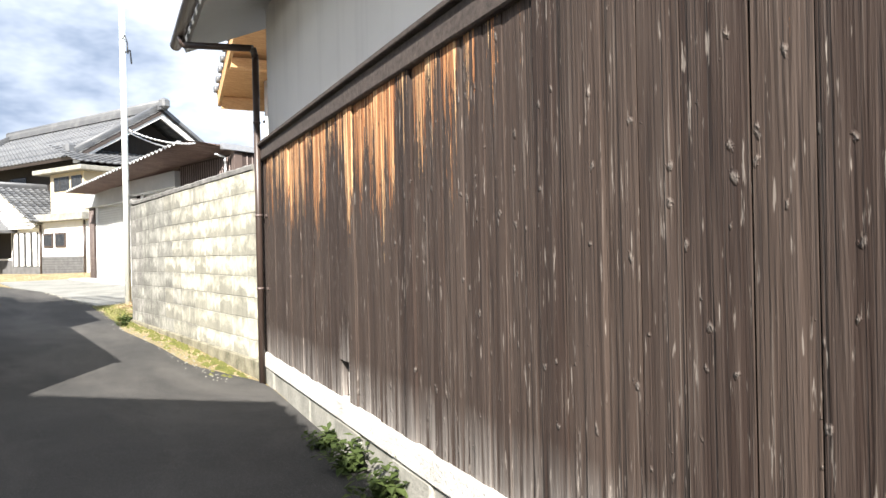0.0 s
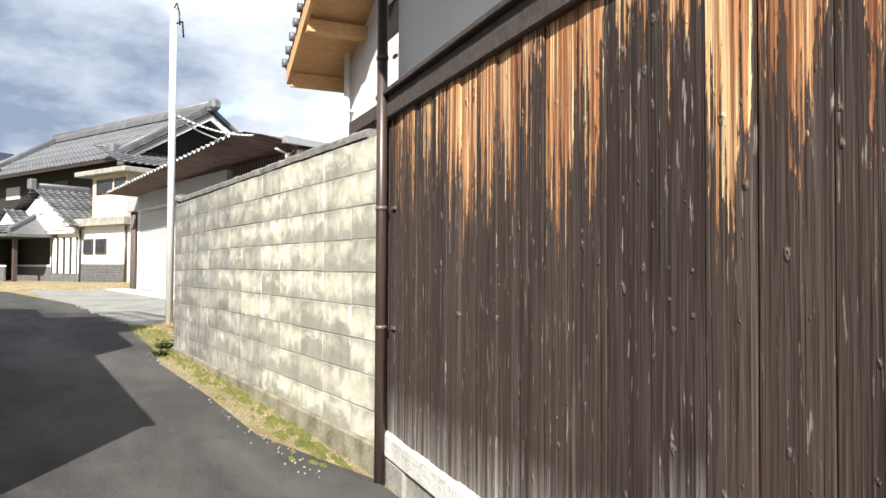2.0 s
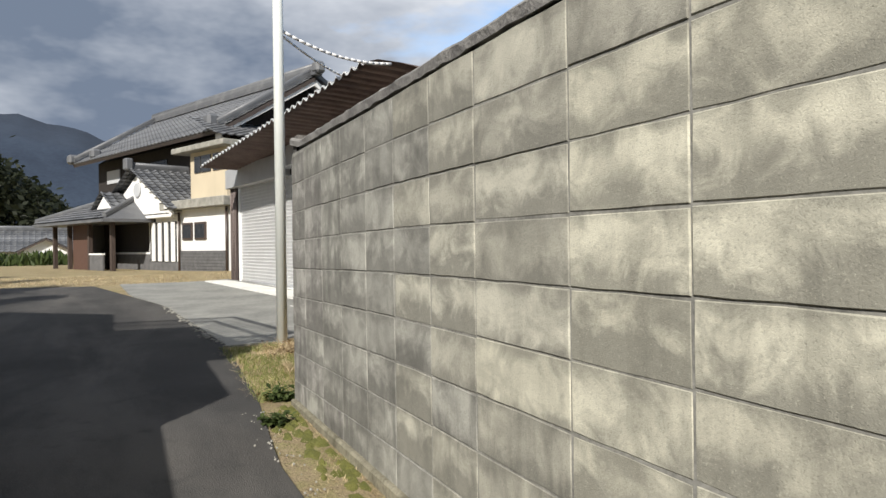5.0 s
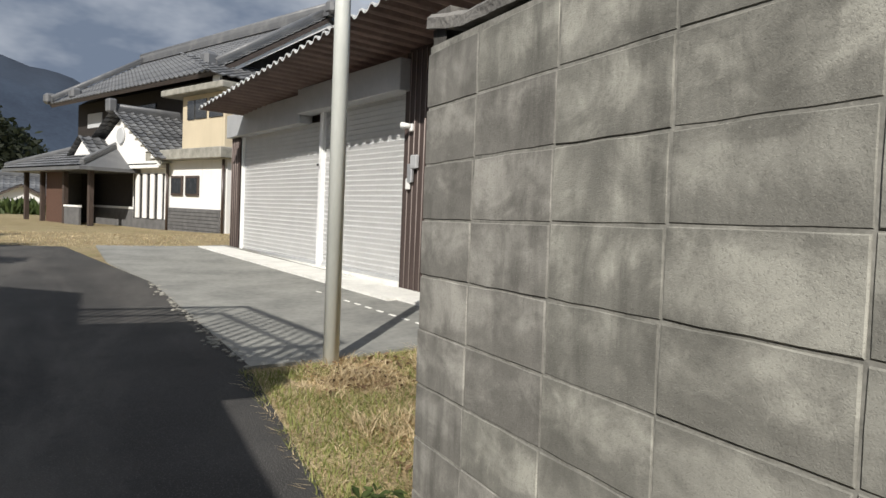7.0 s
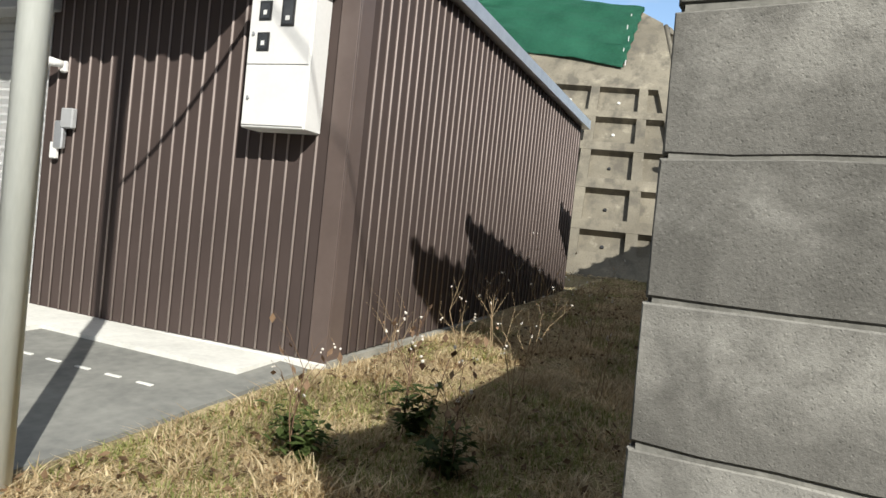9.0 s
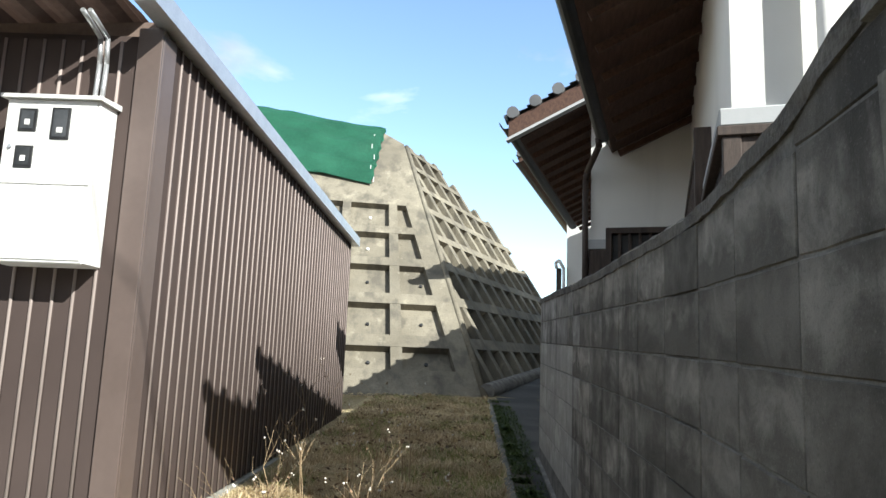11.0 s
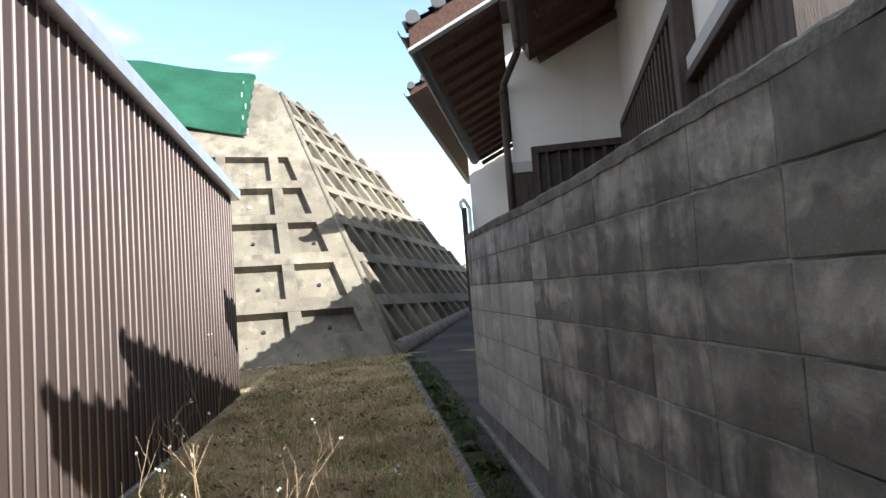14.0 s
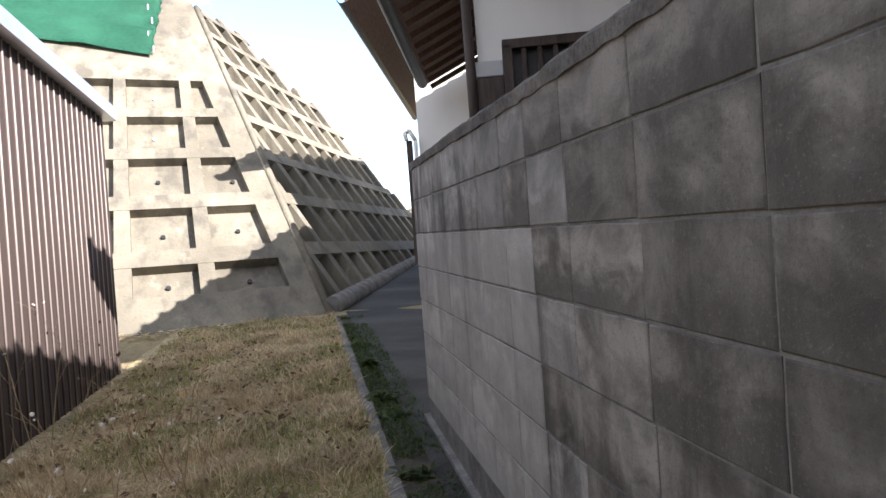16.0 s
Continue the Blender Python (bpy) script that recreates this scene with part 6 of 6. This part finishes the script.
# ---- distance ----
def build_mountains():
    b = B()
    n = 120
    prev = None
    for k in range(n + 1):
        a = radians(-75 + 105 * k / n)
        d = 900
        x, y = math.sin(a) * d, math.cos(a) * d
        deg = math.degrees(a)
        top = ease(deg, [(-75, 60), (-40, 125), (-22, 150), (-10, 152), (-5.5, 148), (-3, 137), (0, 122), (4, 102), (10, 85), (30, 55)])
        top += 7 * noise.noise(Vector((deg * 0.5, 0, 0))) + 3 * noise.noise(Vector((deg * 2.2, 3, 0))) + 1.2 * noise.noise(Vector((deg * 9, 3, 0)))
        cur = [b.verts.new((x * f, y * f, z)) for f, z in ((0.72, -5), (0.80, top * 0.35), (0.9, top * 0.72), (1.0, top), (1.15, -5))]
        if prev:
            for i in range(4):
                b.faces.new((prev[i], prev[i + 1], cur[i + 1], cur[i]))
        prev = cur
    bmesh.ops.recalc_face_normals(b, faces=b.faces[:])
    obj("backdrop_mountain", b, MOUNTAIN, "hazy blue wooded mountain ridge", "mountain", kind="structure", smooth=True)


build_mountains()


def clump_mesh(rng, n, r, leaf, flat=0.75):
    """A ragged puff of small leaf blades."""
    b = B()
    for _ in range(n):
        v = Vector((rng.gauss(0, 1), rng.gauss(0, 1), rng.gauss(0, flat))).normalized() * r * rng.uniform(0.35, 1.0)
        s = leaf * rng.uniform(0.6, 1.4)
        d1 = Vector((rng.uniform(-1, 1), rng.uniform(-1, 1), rng.uniform(-0.6, 0.6))).normalized()
        d2 = d1.cross(Vector((rng.uniform(-1, 1), rng.uniform(-1, 1), rng.uniform(-1, 1)))).normalized()
        q = [b.verts.new(v + d1 * s * i + d2 * s * 0.45 * j) for i, j in ((-1, 0), (0, -1), (1, 0), (0, 1))]
        b.faces.new(q)
    return b


def build_tree(name, x, y, hgt, rad, seed, label, mat=None, leaf=0.06, dense=2.4, kind="tree", group="trees beside the lane"):
    rng = random.Random(seed)
    z0 = ground_z(x, y) - 0.05
    t = thing(name, pose(x, y, z0), label, kind, group)
    b = B()
    tube(b, (0, 0, 0), (0.05, 0.02, hgt * 0.55), 0.09 + hgt * 0.012, 0.05, 9)
    tube(b, (0.05, 0.02, hgt * 0.55), (0.0, 0.05, hgt * 0.95), 0.05, 0.012, 8)
    for _ in range(10):
        zb = hgt * rng.uniform(0.2, 0.8)
        a = rng.uniform(0, math.tau)
        l = rad * (1.05 - zb / hgt) * 0.9
        tube(b, (0.02, 0.02, zb), (math.cos(a) * l, math.sin(a) * l, zb + l * 0.25), 0.03, 0.008, 6)
    part("trunk", b, BARK, t)
    b = B()
    count = int(900 * dense)
    lobes = [(rng.uniform(0, math.tau), hgt * rng.uniform(0.14, 0.92)) for _ in range(24)]
    for _ in range(count * 3):
        a0, zc = rng.choice(lobes)
        taper = max(0.08, 1.02 - (zc / hgt)) ** 0.8
        rr = rad * taper
        c = Vector((math.cos(a0) * rr * 0.65, math.sin(a0) * rr * 0.65, zc))
        v = c + Vector((rng.gauss(0, 0.30), rng.gauss(0, 0.30), rng.gauss(0, 0.22))) * (0.35 + rr * 0.65)
        s = leaf * rng.uniform(0.6, 1.5)
        d1 = Vector((rng.uniform(-1, 1), rng.uniform(-1, 1), rng.uniform(-0.7, 0.5))).normalized()
        d2 = d1.cross(Vector((rng.uniform(-1, 1), rng.uniform(-1, 1), rng.uniform(-1, 1)))).normalized()
        q = [b.verts.new(v + d1 * s * i + d2 * s * 0.5 * j) for i, j in ((-1, 0), (0, -1), (1, 0), (0, 1))]
        b.faces.new(q)
    part("crown", b, mat or FOREST, t)
    return t


def build_trees():
    # This row stands left of the view, added to throw shade across the lane.
    for i, (x, y, hg, r) in enumerate(((-2.6, 14.6, 3.6, 0.95), (-3.1, 16.6, 4.6, 1.1), (-3.7, 18.8, 5.0, 1.2), (-4.3, 21.2, 5.2, 1.2), (-5.2, 24.0, 5.0, 1.3))):
        build_tree("conifer", x, y, hg, r, 20 + i, "dark green conifer, unseen, added to shade the lane")
    rng = random.Random(7)
    b = B()
    for _ in range(17000):
        x = rng.uniform(-50, -3.2)
        y = 80 + rng.uniform(0, 26) + max(0, -x - 20) * 0.2
        top = ease(x, [(-75, 22), (-40, 19), (-20, 15), (-12, 12.4), (-8, 9), (-5, 6.2), (-3.2, 3.0)]) * (0.86 + 0.16 * noise.noise(Vector((x * 0.25, y * 0.2, 0))))
        z = top * (1 - rng.random() ** 2 * 0.9)
        s = rng.uniform(0.18, 0.5)
        c = Vector((x, y, z))
        for _k in range(3):
            v = c + Vector((rng.gauss(0, 0.7), rng.gauss(0, 0.7), rng.gauss(0, 0.5)))
            d1 = Vector((rng.uniform(-1, 1), rng.uniform(-1, 1), rng.uniform(-0.8, 0.8))).normalized()
            d2 = d1.cross(Vector((rng.uniform(-1, 1), rng.uniform(-1, 1), rng.uniform(-1, 1)))).normalized()
            b.faces.new([b.verts.new(v + d1 * s * i + d2 * s * 0.55 * j) for i, j in ((-1, 0), (0, -1), (1, 0), (0, 1))])
    obj("woodland", b, FOREST, "dark evergreen wood on the hillside", "woods", kind="stuff")
    b = B()
    for _ in range(2600):
        x, y = rng.uniform(-16, 0.5), rng.uniform(44, 47)
        v = Vector((x, y, 0.25 + rng.random() ** 0.7 * (0.55 + 0.25 * noise.noise(Vector((x * 0.8, 0, 0))))))
        s = rng.uniform(0.1, 0.25)
        d1 = Vector((rng.uniform(-0.6, 0.6), rng.uniform(-0.6, 0.6), 1)).normalized()
        d2 = d1.cross(Vector((rng.uniform(-1, 1), rng.uniform(-1, 1), 0.1))).normalized()
        b.faces.new([b.verts.new(v + d1 * s * i * 1.4 + d2 * s * 0.4 * j) for i, j in ((-1, 0), (0, -1), (1, 0), (0, 1))])
    obj("field_hedge", b, WEED, "rough green vegetation along the field", "hedge", kind="stuff")


build_trees()


# ---- grass, moss and weeds ----
def blades(name, label, mat, seed, count, place, hmin, hmax, wid=0.004, lean=0.5):
    rng = random.Random(seed)
    verts, faces = [], []
    made = 0
    while made < count:
        p = place(rng)
        if p is None:
            continue
        x, y = p
        z = ground_z(x, y) - 0.032
        h = rng.uniform(hmin, hmax)
        a = rng.uniform(0, math.tau)
        l = h * rng.uniform(0.1, lean)
        ca, sa = math.cos(a), math.sin(a)
        w = wid * rng.uniform(0.7, 1.5)
        i = len(verts)
        for t, ww in ((0, 1), (0.55, 0.8), (1.0, 0.0)):
            cx, cy, cz = x + ca * l * t * t, y + sa * l * t * t, z + h * t * (1 - 0.25 * t * lean)
            if ww:
                verts += [(cx - sa * w * ww, cy + ca * w * ww, cz), (cx + sa * w * ww, cy - ca * w * ww, cz)]
            else:
                verts.append((cx, cy, cz))
        faces += [(i, i + 1, i + 3, i + 2), (i + 2, i + 3, i + 4)]
        made += 1
    me = bpy.data.meshes.new(name)
    me.from_pydata(verts, [], faces)
    me.materials.append(mat)
    ob = new(name, me)
    return tagged(ob, label, "grass", kind="stuff")


def in_strip(rng):
    """The grass strip between garage and alley wall."""
    x = 3.0 + 11.2 * rng.random() ** 1.25
    lo = kerb_y(x) + 0.03 if x > 4.9 else alley_y(x) + 0.06
    hi = 14.13 + 0.102 * (x - 5.43) - 0.05 if x > 5.4 else 13.8 + 0.12 * (x - 2.7)
    if hi < lo:
        return None
    y = rng.uniform(lo, hi)
    return x, y


def in_front_patch(rng):
    x, y = rng.uniform(2.6, 5.3), rng.uniform(11.6, 14.05)
    if y > 13.82 + 0.12 * (x - 2.7) or (y < 11.7 and x > 2.8):
        return None
    return x, y


def patchy(place, scale, cut, seed):
    def inner(rng):
        p = place(rng)
        if p is None or noise.noise(Vector((p[0] * scale, p[1] * scale, seed))) < cut:
            return None
        return p
    return inner


blades("dry_grass", "short dry straw-coloured grass in the strip", GRASSDRY, 1, 80000, in_strip, 0.045, 0.11, 0.0036, 1.5)
blades("dry_grass", "taller tufts of dry grass in the strip", GRASSDRY, 21, 22000, patchy(in_strip, 2.6, 0.12, 7.0), 0.07, 0.17, 0.0036, 1.2)
blades("dry_grass", "dry trampled grass at the corner of the wall", GRASSDRY, 2, 16000, in_front_patch, 0.04, 0.10, 0.003, 1.6)
blades("green_grass", "green grass tufts among dry grass", GRASSGREEN, 3, 20000, patchy(in_front_patch, 1.9, -0.08, 4.0), 0.03, 0.11, 0.003, 0.9)
blades("green_grass", "green grass tufts among dry grass", GRASSGREEN, 5, 24000, patchy(in_strip, 1.3, 0.02, 9.0), 0.04, 0.12, 0.0034, 1.1)


def wall_foot(rng):
    y = rng.uniform(5.95, 11.5)
    return 2.83 - abs(rng.gauss(0, 0.12)), y


blades("wall_grass", "yellow-green grass and moss along the wall foot", GRASSGREEN, 6, 3500, patchy(wall_foot, 1.6, 0.0, 2.0), 0.015, 0.05, 0.0025, 1.2)
blades("wall_grass", "yellow-green grass and moss along the wall foot", GRASSDRY, 7, 3500, patchy(wall_foot, 1.6, -0.2, 6.0), 0.015, 0.06, 0.0025, 1.4)


def sill_foot(rng):
    s = rng.uniform(2.6, 5.0)
    return 2.502 + (s - 3.57) * 0.1688 - 0.06 - abs(rng.gauss(0, 0.05)), s


def yard_edge(rng):
    x = rng.uniform(-3, 4.6)
    return x, rng.uniform(23.2, 27.2)


blades("yard_grass", "dry yellow grass before the farmhouse", GRASSDRY, 8, 12000, yard_edge, 0.03, 0.09, 0.005, 1.2)


def ditch(rng):
    x = rng.uniform(4.4, 13.8)
    return x, kerb_y(x) - 0.05 - rng.random() ** 1.2 * 0.28


blades("ditch_grass", "green weeds along the ditch", WEED, 9, 16000, patchy(ditch, 1.3, -0.3, 3.0), 0.03, 0.10, 0.0045, 1.3)
blades("lane_grass", "rough grass at the shaded lane side", GRASSGREEN, 10, 4000, lambda rng: (0.36 + abs(rng.gauss(0, 0.12)), rng.uniform(4.5, 13)), 0.02, 0.1, 0.004, 1.0)


def build_moss():
    rng = random.Random(12)
    b = B()
    for _ in range(150):
        y = rng.uniform(6.1, 11.4)
        x = 2.80 - abs(rng.gauss(0.03, 0.10))
        r = rng.uniform(0.025, 0.085)
        z = ground_z(x, y)
        ring, n = [], 9
        top = b.verts.new((x, y, z + 0.012 + r * 0.12))
        for k in range(n):
            a = k * math.tau / n
            rr = r * rng.uniform(0.6, 1.2)
            ring.append(b.verts.new((x + math.cos(a) * rr * 0.7, y + math.sin(a) * rr * 1.6, z - 0.02)))
        for k in range(n):
            b.faces.new((top, ring[k], ring[(k + 1) % n]))
    obj("moss_patches", b, MOSS, "yellow-green moss cushions along the wall foot", "moss", kind="stuff", smooth=True)


build_moss()


def leafy(b, rng, base, stems, hgt, spread, leaf, up=0.7):
    for _ in range(stems):
        a = rng.uniform(0, math.tau)
        tip = Vector(base) + Vector((math.cos(a) * spread * rng.random(), math.sin(a) * spread * rng.random(), hgt * rng.uniform(0.4, 1.0)))
        for _k in range(7):
            f = rng.uniform(0.25, 1.0)
            p = Vector(base).lerp(tip, f)
            d = Vector((rng.uniform(-1, 1), rng.uniform(-1, 1), rng.uniform(-0.3, 0.5))).normalized()
            s = leaf * rng.uniform(0.6, 1.3)
            e = d.cross(Vector((0, 0, 1))).normalized() if abs(d.z) < 0.99 else Vector((1, 0, 0))
            pts = [p, p + d * s * 0.5 + e * s * 0.3, p + d * s + Vector((0, 0, -0.2 * s)), p + d * s * 0.5 - e * s * 0.3]
            b.faces.new([b.verts.new(q) for q in pts])
    return b


def weed(x, y, hgt, seed, green, label, dry=True):
    rng = random.Random(seed)
    z = ground_z(x, y) - 0.035
    w = thing("weed", pose(x, y, z), label, "weed", "weeds in the grass strip")
    b = B()
    tips = []

    def grow(p, d, length, r, depth):
        n = 3
        for k in range(n):
            q = p + d * length / n
            tube(b, p, q, r, r * 0.88, 5, False)
            p, r = q, r * 0.88
            d = (d + Vector((rng.gauss(0, 0.06), rng.gauss(0, 0.06), 0.01))).normalized()
            if depth and k >= (1 if depth == 2 else 0):
                for _ in range(1 if depth == 1 else rng.choice((1, 2))):
                    a = rng.uniform(0, math.tau)
                    e = (d + Vector((math.cos(a), math.sin(a), 0.15)) * rng.uniform(0.45, 0.85)).normalized()
                    grow(p, e, length * rng.uniform(0.35, 0.55), r * 0.65, depth - 1)
        tips.append(p)
    for _ in range(3 if green else 2):
        a, t = rng.uniform(0, math.tau), rng.uniform(0.05, 0.35)
        grow(Vector((rng.gauss(0, 0.03), rng.gauss(0, 0.03), 0)), Vector((math.cos(a) * t, math.sin(a) * t, 1)).normalized(), hgt * rng.uniform(0.6, 0.85), 0.0038, 2)
    part("stem", b, STALK if green else STRAW, w, "brown dead stalks" if green else "straw stalks")
    if dry:
        b = B()
        for tp in tips[::6]:
            for _ in range(2):
                c = tp + Vector((rng.gauss(0, 0.006), rng.gauss(0, 0.006), rng.gauss(0, 0.006)))
                bmesh.ops.create_icosphere(b, subdivisions=1, radius=rng.uniform(0.004, 0.009), matrix=Matrix.Translation(c))
        part("seed_head", b, SEED, w, "pale fluffy seed heads")
        b = B()
        for tp in tips[::2 if green else 5]:
            d = Vector((rng.uniform(-1, 1), rng.uniform(-1, 1), -1.2)).normalized()
            e = d.cross(Vector((0, 0, 1))).normalized()
            s = rng.uniform(0.03, 0.06) if green else rng.uniform(0.015, 0.03)
            q = tp - Vector((0, 0, 0.01))
            b.faces.new([b.verts.new(v) for v in (q, q + d * s * 0.5 + e * s * 0.3, q + d * s, q + d * s * 0.5 - e * s * 0.3)])
        part("withered_leaves", b, STALK, w, "withered leaves")
    if green:
        part("leaves", leafy(B(), rng, (0, 0, 0.02), 34, hgt * 0.5, 0.2, 0.06), WEED, w, "green leaves at the foot")


weed(4.25, 13.32, 0.55, 31, True, "weed with dark dead stalks over green leaves")
weed(4.87, 13.10, 0.70, 32, True, "weed with dark dead stalks over green leaves")
weed(4.62, 12.75, 0.50, 37, True, "weed with dark dead stalks over green leaves")
for i, (wx, wy, wh) in enumerate(((5.2, 13.55, 0.62), (5.44, 12.9, 0.6), (6.0, 13.07, 0.66), (6.1, 13.55, 0.6), (6.3, 12.62, 0.55))):
    weed(wx, wy, wh, 33 + i, False, "tall dry weed with pale seed heads")
for i, (wx, wy, wh) in enumerate(((6.9, 13.72, 0.6), (6.92, 13.37, 0.55), (7.26, 13.36, 0.68), (7.4, 14.05, 0.6), (7.7, 13.12, 0.5), (8.17, 13.34, 0.6), (8.3, 13.5, 0.55), (8.9, 14.3, 0.85))):
    weed(wx, wy, wh, 90 + i, False, "thin dry weed with a few pale seed heads")


def herb(x, y, r, hgt, seed, label):
    rng = random.Random(seed)
    t = thing("herb", pose(x, y, ground_z(x, y) - 0.03), label, "weed", "low green weeds")
    part("leaves", leafy(B(), rng, (0, 0, 0), 34, hgt, r, 0.06), WEED, t)


herb(2.33, 3.25, 0.22, 0.22, 41, "bushy green weed against the stone sill")
herb(2.26, 2.75, 0.25, 0.26, 42, "bushy green weed against the stone sill")
herb(2.42, 3.75, 0.16, 0.15, 43, "bushy green weed against the stone sill")
herb(2.78, 11.62, 0.16, 0.14, 44, "leafy green weed at the wall corner")
herb(2.62, 11.0, 0.12, 0.1, 45, "leafy green weed at the wall corner")
weed_rng = random.Random(77)
for i in range(9):
    hx = 4.9 + 0.8 * i + weed_rng.uniform(-0.3, 0.3)
    herb(hx, kerb_y(hx) - 0.13 + weed_rng.gauss(0, 0.04), weed_rng.uniform(0.08, 0.17), weed_rng.uniform(0.05, 0.12), 50 + i, "dark green weed in the ditch beside the alley")


def build_leaves():
    rng = random.Random(15)
    b = B()
    for _ in range(420):
        u = rng.uniform(-0.5, 3.2)
        p = front(u, -0.2)
        x, y = p.x - abs(rng.gauss(0.25, 0.25)), p.y + rng.gauss(0, 0.1)
        z = ground_z(x, y) + rng.uniform(0, 0.04)
        s = rng.uniform(0.02, 0.05)
        a = rng.uniform(0, math.tau)
        n = [(math.cos(a + k * math.pi / 2) * s * (1 if k % 2 else 0.6), math.sin(a + k * math.pi / 2) * s * (1 if k % 2 else 0.6), rng.uniform(0, 0.02)) for k in range(4)]
        b.faces.new([b.verts.new((x + q[0], y + q[1], z + q[2])) for q in n])
    obj("fallen_leaves", b, GRASSDRY, "brown fallen leaves at the foot of the slope", "leaves", kind="stuff")
    b = B()
    made = 0
    while made < 2600:
        p = in_strip(rng)
        if p is None or noise.noise(Vector((p[0] * 0.9, p[1] * 0.9, 3.3))) < -0.1:
            continue
        made += 1
        z = ground_z(*p) + rng.uniform(0.0, 0.05)
        s, a = rng.uniform(0.012, 0.032), rng.uniform(0, math.tau)
        up = Vector((rng.gauss(0, 0.5), rng.gauss(0, 0.5), 1)).normalized()
        e = up.cross(Vector((math.cos(a), math.sin(a), 0))).normalized()
        f = up.cross(e)
        b.faces.new([b.verts.new(Vector((p[0], p[1], z)) + q) for q in (e * s, f * s * 0.5 + up * s * 0.25, -e * s, -f * s * 0.5)])
    obj("leaf_litter", b, DEADLEAF, "curled brown dead leaves among the grass", "leaves", kind="stuff")


build_leaves()


def build_ditch():
    b = B()
    pts = [(4.9, 11.925), (6.5, 12.12), (9, 12.43), (12, 12.80), (14.3, 13.09)]
    for (x0, y0), (x1, y1) in zip(pts, pts[1:]):
        m = along((x0, y0), (x1, y1))
        l = math.dist((x0, y0), (x1, y1))
        z = (ground_z(x0, y0), ground_z(x1, y1))
        for s0, s1 in ((-0.035, 0.035),):
            vs = [b.verts.new(m @ Vector((x, y, zz + dz))) for x, zz in ((0, z[0]), (l, z[1])) for y, dz in ((s0, -0.2), (s1, -0.2), (s1, 0.004), (s0, 0.004))]
            for f in ((0, 1, 2, 3), (4, 5, 6, 7), (0, 1, 5, 4), (1, 2, 6, 5), (2, 3, 7, 6), (3, 0, 4, 7)):
                b.faces.new([vs[i] for i in f])
    bmesh.ops.recalc_face_normals(b, faces=b.faces[:])
    obj("kerb_edging", b, CAP, "low concrete edging between grass and alley", "kerb", kind="structure")


build_ditch()


def build_verge_stones():
    rng = random.Random(19)
    b = B()
    for _ in range(150):
        y = rng.uniform(6, 11.4)
        x = 2.52 + rng.gauss(0, 0.05)
        r = rng.uniform(0.003, 0.009)
        bmesh.ops.create_icosphere(b, subdivisions=1, radius=r, matrix=Matrix.Translation((x, y, ground_z(x, y) + 0.006)))
    for _ in range(120):
        y = 13.8 + rng.uniform(0, 4.5)
        x = 2.66 - (y - 13.8) * 0.085 + rng.gauss(0, 0.04)
        r = rng.uniform(0.008, 0.03)
        bmesh.ops.create_icosphere(b, subdivisions=1, radius=r, matrix=Matrix.Translation((x, y, ground_z(x, y) + 0.008)) @ Matrix.Diagonal((1.3, 1, 0.5, 1)))
    obj("gravel", b, FOOTING, "loose grit along the asphalt edge", "gravel", kind="stuff")


build_verge_stones()

# ---- many small pieces ----
build_planks(storehouse)
# Base colours step darker northward to carry the wall's falling brightness.
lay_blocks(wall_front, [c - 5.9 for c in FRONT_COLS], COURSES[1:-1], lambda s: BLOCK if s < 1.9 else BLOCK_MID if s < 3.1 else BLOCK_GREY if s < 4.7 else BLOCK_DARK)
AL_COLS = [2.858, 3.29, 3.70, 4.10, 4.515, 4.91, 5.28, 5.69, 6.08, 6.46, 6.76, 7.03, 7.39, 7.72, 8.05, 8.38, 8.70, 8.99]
# Alley blocks take the shade-darkened copies, darkest towards the lane corner.
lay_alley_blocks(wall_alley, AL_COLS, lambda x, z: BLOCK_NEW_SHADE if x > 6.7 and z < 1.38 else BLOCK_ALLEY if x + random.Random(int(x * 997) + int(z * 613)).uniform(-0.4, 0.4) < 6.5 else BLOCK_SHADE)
